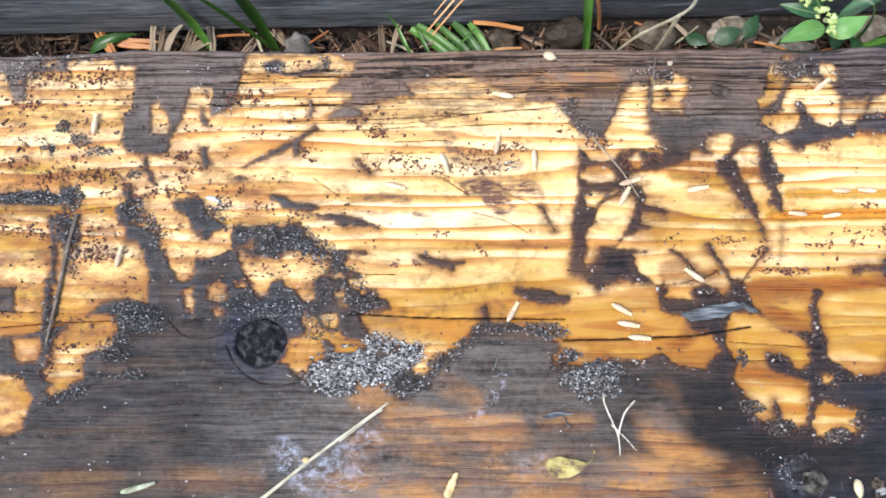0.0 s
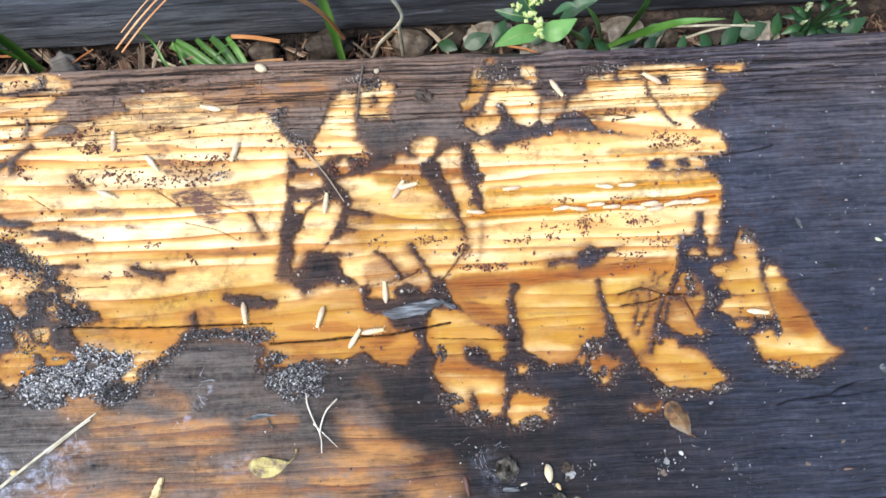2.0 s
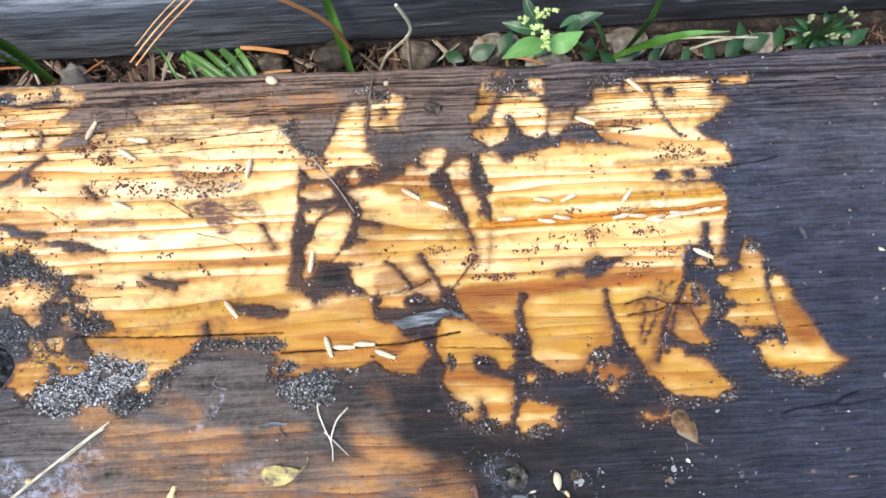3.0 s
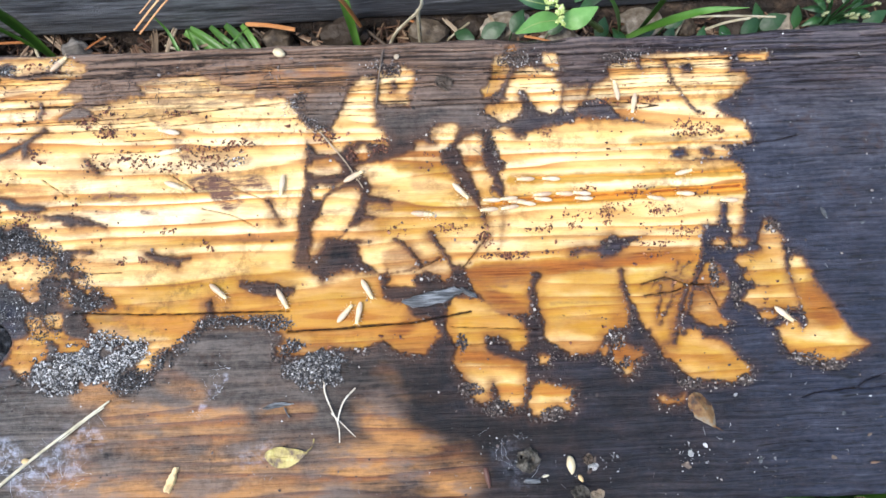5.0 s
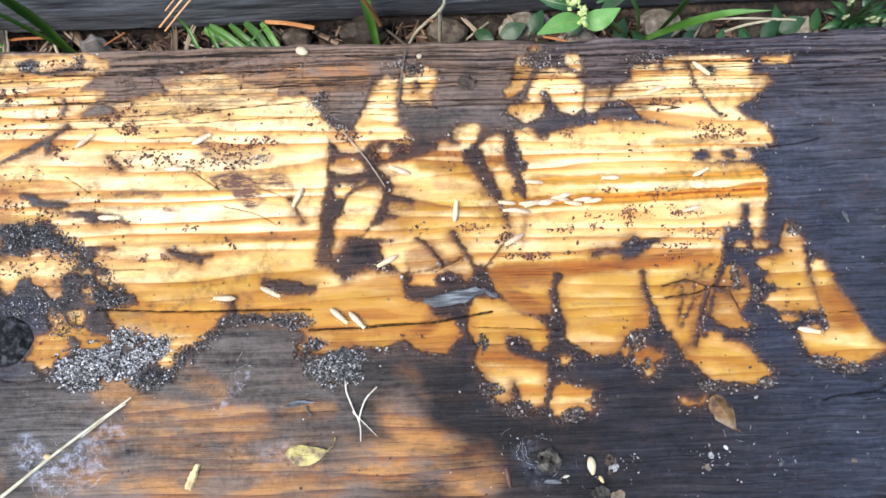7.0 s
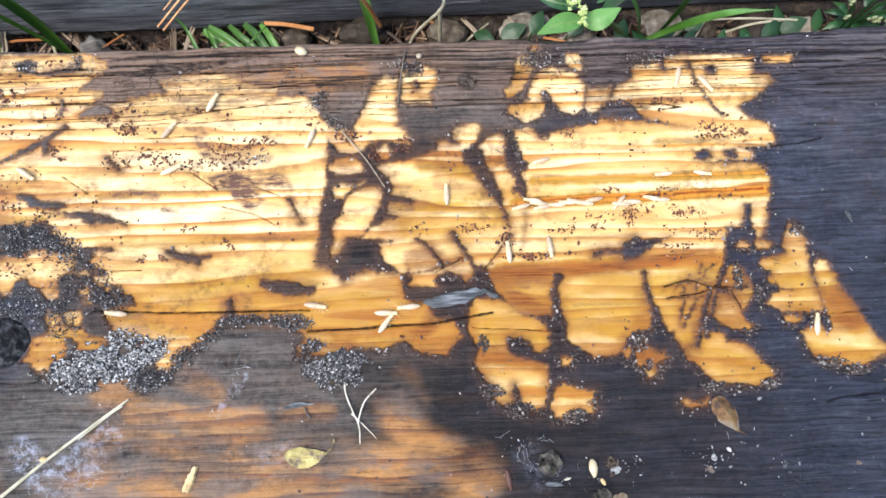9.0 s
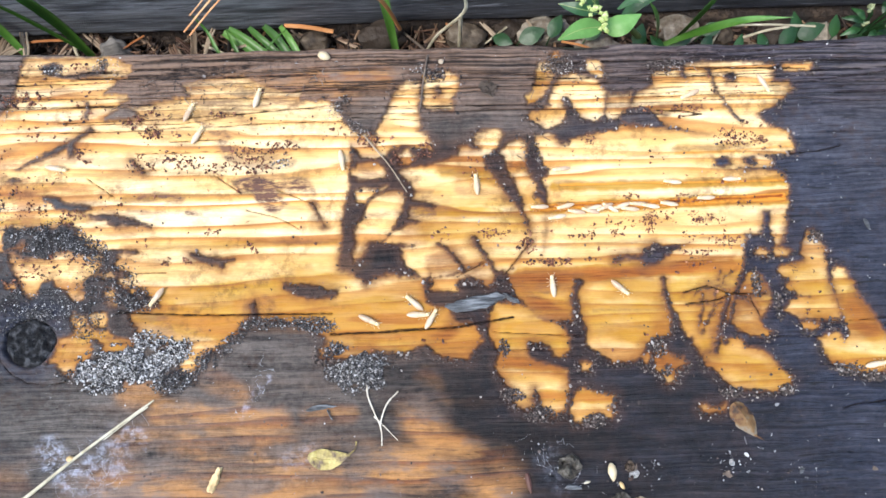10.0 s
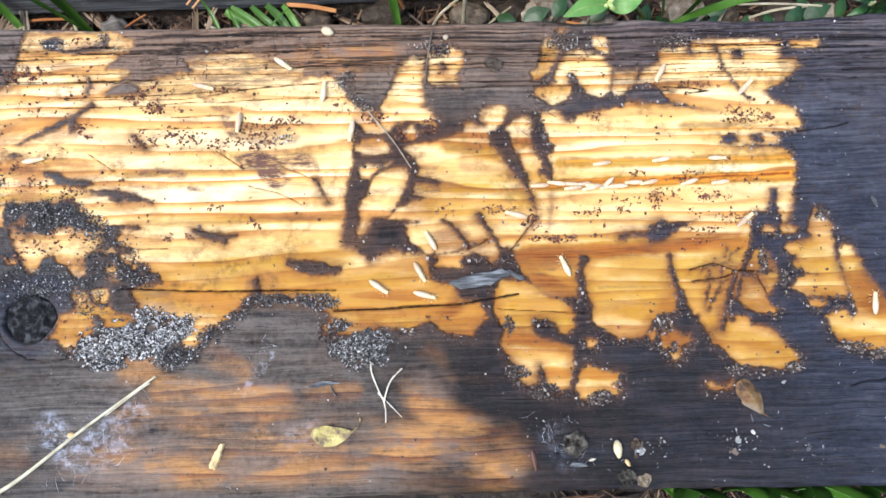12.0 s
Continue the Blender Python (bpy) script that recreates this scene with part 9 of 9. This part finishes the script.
    [(0, 117.9, -51.3, 200), (1, 114.9, -51.3, 163), (1.5, 110.1, -51.4, 182), (2, 117.3, -51.3, 191), (2.5, 119.3, -53.2, 139), (3, 122.8, -52.2, 195), (5, 90.4, -52.1, 175), (5.5, 83.8, -51.7, 162), (6, 76.7, -51.9, 177), (6.5, 79.8, -52.5, 167), (7, 77.5, -50.6, 195), (7.5, 82.4, -51.1, 187), (9.5, 84.6, -53.2, 168), (10, 88.8, -52.1, 203), (10.5, 85.1, -53.3, 196), (11, 84.8, -58.0, 175), (11.5, 88.3, -57.4, 161), (12, 86.1, -53.1, 183)],
    [(0, 125.4, -51.5, 173), (1, 122.4, -51.5, 169), (1.5, 120.1, -53.3, 182), (2, 118.9, -53.1, 189), (2.5, 122.1, -50.7, 206), (3, 127.1, -51.6, 188), (5, 112.2, -52.9, 164), (5.5, 118.7, -50.7, 180), (6, 83.5, -51.6, 179), (6.5, 85.8, -51.8, 187), (7, 80.7, -53.0, 166), (7.5, 94.6, -53.4, 192), (9.5, 94.0, -52.4, 248), (10, 94.0, -51.4, 176), (10.5, 93.6, -52.2, 192), (11, 92.0, -51.5, 195), (11.5, 91.1, -52.3, 181), (12, 95.5, -51.9, 197)],
    [(0, 131.3, -51.1, 178), (1, 128.3, -51.1, 191), (1.5, 124.8, -49.1, 257), (2, 124.2, -51.6, 198), (2.5, 130.2, -47.5, 189), (3, 131.7, -50.8, 205), (5, 121.0, -51.8, 174), (5.5, 128.2, -50.2, 185), (6, 124.0, -50.7, 177), (6.5, 115.6, -54.3, 219), (7, 86.7, -52.3, 194), (7.5, 101.0, -51.5, 165), (9.5, 97.3, -53.2, 179), (10, 103.3, -51.6, 167), (10.5, 97.3, -51.8, 247), (11, 103.7, -51.6, 193), (11.5, 108.1, -50.6, 186), (12, 107.2, -52.3, 205)],
    [(0, 137.2, -51.1, 183), (1, 134.2, -51.1, 164), (1.5, 130.4, -48.8, 169), (2, 132.9, -51.5, 190), (2.5, 134.3, -50.4, 267), (3, 135.6, -50.6, 199), (5, 133.8, -54.4, 176), (5.5, 133.3, -50.7, 149), (6, 130.8, -51.0, 221), (6.5, 125.4, -50.2, 174), (7, 116.1, -55.7, 198), (7.5, 116.8, -54.8, 237), (9.5, 104.8, -51.3, 167), (10, 114.5, -50.1, 181), (10.5, 104.6, -51.5, 196), (11, 119.8, -51.3, 184), (11.5, 115.6, -51.3, 169), (12, 116.5, -52.5, 190)],
    [(0, 83.9, -44.9, 178), (1, 80.9, -44.9, 171), (1.5, 74.0, -44.2, 190), (2, 75.6, -44.8, 187), (2.5, 75.9, -45.1, 240), (3, 82.7, -45.4, 167), (5, 73.3, -45.6, 179), (5.5, 71.8, -48.0, 167), (6, 71.9, -45.5, 179), (6.5, 69.1, -45.2, 196), (7, 69.2, -46.2, 175), (7.5, 70.9, -45.6, 183), (9.5, 71.5, -38.8, 202), (10, 71.3, -40.3, 187), (10.5, 72.4, -44.4, 205), (11, 74.7, -45.4, 170), (11.5, 77.3, -45.5, 164), (12, 81.5, -46.1, 190)],
    [(0, 91.5, -44.8, 174), (1, 88.5, -44.8, 191), (1.5, 97.0, -44.9, 176), (2, 104.0, -45.4, 171), (2.5, 99.3, -44.9, 170), (3, 90.9, -44.9, 214), (5, 81.0, -45.7, 175), (5.5, 80.8, -45.5, 186), (6, 82.3, -42.8, 180), (6.5, 82.5, -44.6, 186), (7, 92.3, -45.4, 180), (7.5, 95.5, -45.4, 198), (9.5, 110.0, -44.6, 177), (10, 104.7, -45.0, 170), (10.5, 97.8, -45.5, 232), (11, 90.7, -45.4, 177), (11.5, 84.0, -45.7, 149), (12, 99.3, -45.2, 192)],
    [(0, 108.3, -45.4, 205), (1, 105.3, -45.4, 173), (1.5, 104.6, -45.6, 226), (2, 111.0, -45.3, 180), (2.5, 114.0, -45.0, 145), (3, 109.0, -45.0, 72), (5, 121.1, -45.2, 17), (5.5, 111.5, -45.2, -5), (6, 104.5, -44.6, 4), (6.5, 113.8, -44.9, 4), (7, 119.7, -44.4, 36), (7.5, 126.3, -44.2, -21), (9.5, 118.5, -44.9, -8), (10, 122.7, -44.5, 0), (10.5, 127.6, -45.3, -2), (11, 126.4, -47.4, -18), (11.5, 127.6, -49.0, -14), (12, 116.3, -45.0, -2)],
    [(0, 106.6, -52.3, 187), (1, 105.1, -52.3, 171), (3, 117.4, -52.3, 195), (5, 70.4, -52.2, 178), (6, 65.9, -52.3, 185), (7.5, 71.3, -53.0, 210), (9.4, 81.9, -52.4, 150), (10.2, 77.8, -53.6, 160), (11, 72.8, -51.2, 175), (12, 75.5, -52.2, 190)],
    [(0, 114.0, -51.9, 176), (1, 112.5, -51.9, 190), (3, 124.5, -51.2, 172), (5, 78.1, -50.4, 185), (6, 71.4, -51.1, 178), (7.5, 75.5, -52.4, 190), (9.4, 87.6, -51.9, 200), (10.2, 81.9, -52.5, 215), (11, 78.8, -52.4, 185), (12, 78.9, -52.9, 175)],
    [(0, 123.4, -51.6, 183), (1, 121.9, -51.6, 176), (3, 131.9, -50.8, 188), (5, 84.9, -50.4, 175), (6, 75.2, -50.5, 182), (7.5, 79.8, -52.1, 165), (9.4, 96.0, -53.6, 175), (10.2, 89.5, -52.7, 170), (11, 87.5, -51.5, 200), (12, 84.6, -53.2, 185)],
    [(0, 101.2, -51.8, 180), (1, 99.7, -51.8, 190), (3, 111.9, -51.5, 175), (5, 67.9, -51.4, 185), (6, 68.2, -52.0, 170), (7.5, 67.9, -52.9, 195), (9.4, 71.0, -52.5, 165), (10.2, 72.1, -51.5, 205), (11, 65.9, -51.0, 180), (12, 72.2, -52.1, 172)],
    [(0, 128.1, -51.4, 178), (1, 126.6, -51.4, 186), (3, 135.6, -50.7, 194), (5, 90.0, -50.5, 170), (6, 82.7, -50.7, 180), (7.5, 85.7, -52.1, 188), (9.4, 105.9, -52.0, 160), (10.2, 95.0, -52.4, 172), (11, 92.9, -51.6, 190), (12, 90.7, -52.0, 183)],
]


def motions():
    large = termite(0.00112, "pale cream worker termite crawling on the eaten wood")
    small = termite(0.00092, "small pinkish-cream termite crawling in the open gallery")
    young = [t[0][1] > 60 and -62 < t[0][2] < -38 for t in TRAILS]
    fresh = {True: small, False: large}
    made = [fresh.pop(y) if y in fresh else copy_thing(small if y else large, pose(0, 0, 0)) for y in young]
    for k, (ob, trail) in enumerate(zip(made, TRAILS)):
        rows = []
        for t, x, y, heading in trail:
            if young[k]:
                line = 180 * round(heading / 180)
                heading = line + 0.7 * (heading - line)
            near = [FACE.height(np.array([x + dx]), np.array([y + dy]))[0][0] for dx in (-1.5, 0, 1.5) for dy in (-0.8, 0.8)]
            rows.append((t, pose(x / 1000, y / 1000, (0.5 * max(near) + 0.5 * sum(near) / 6) / 1000 + 0.00008 * (k % 4), 0, 0, heading)))
        walk(ob, rows)


motions()
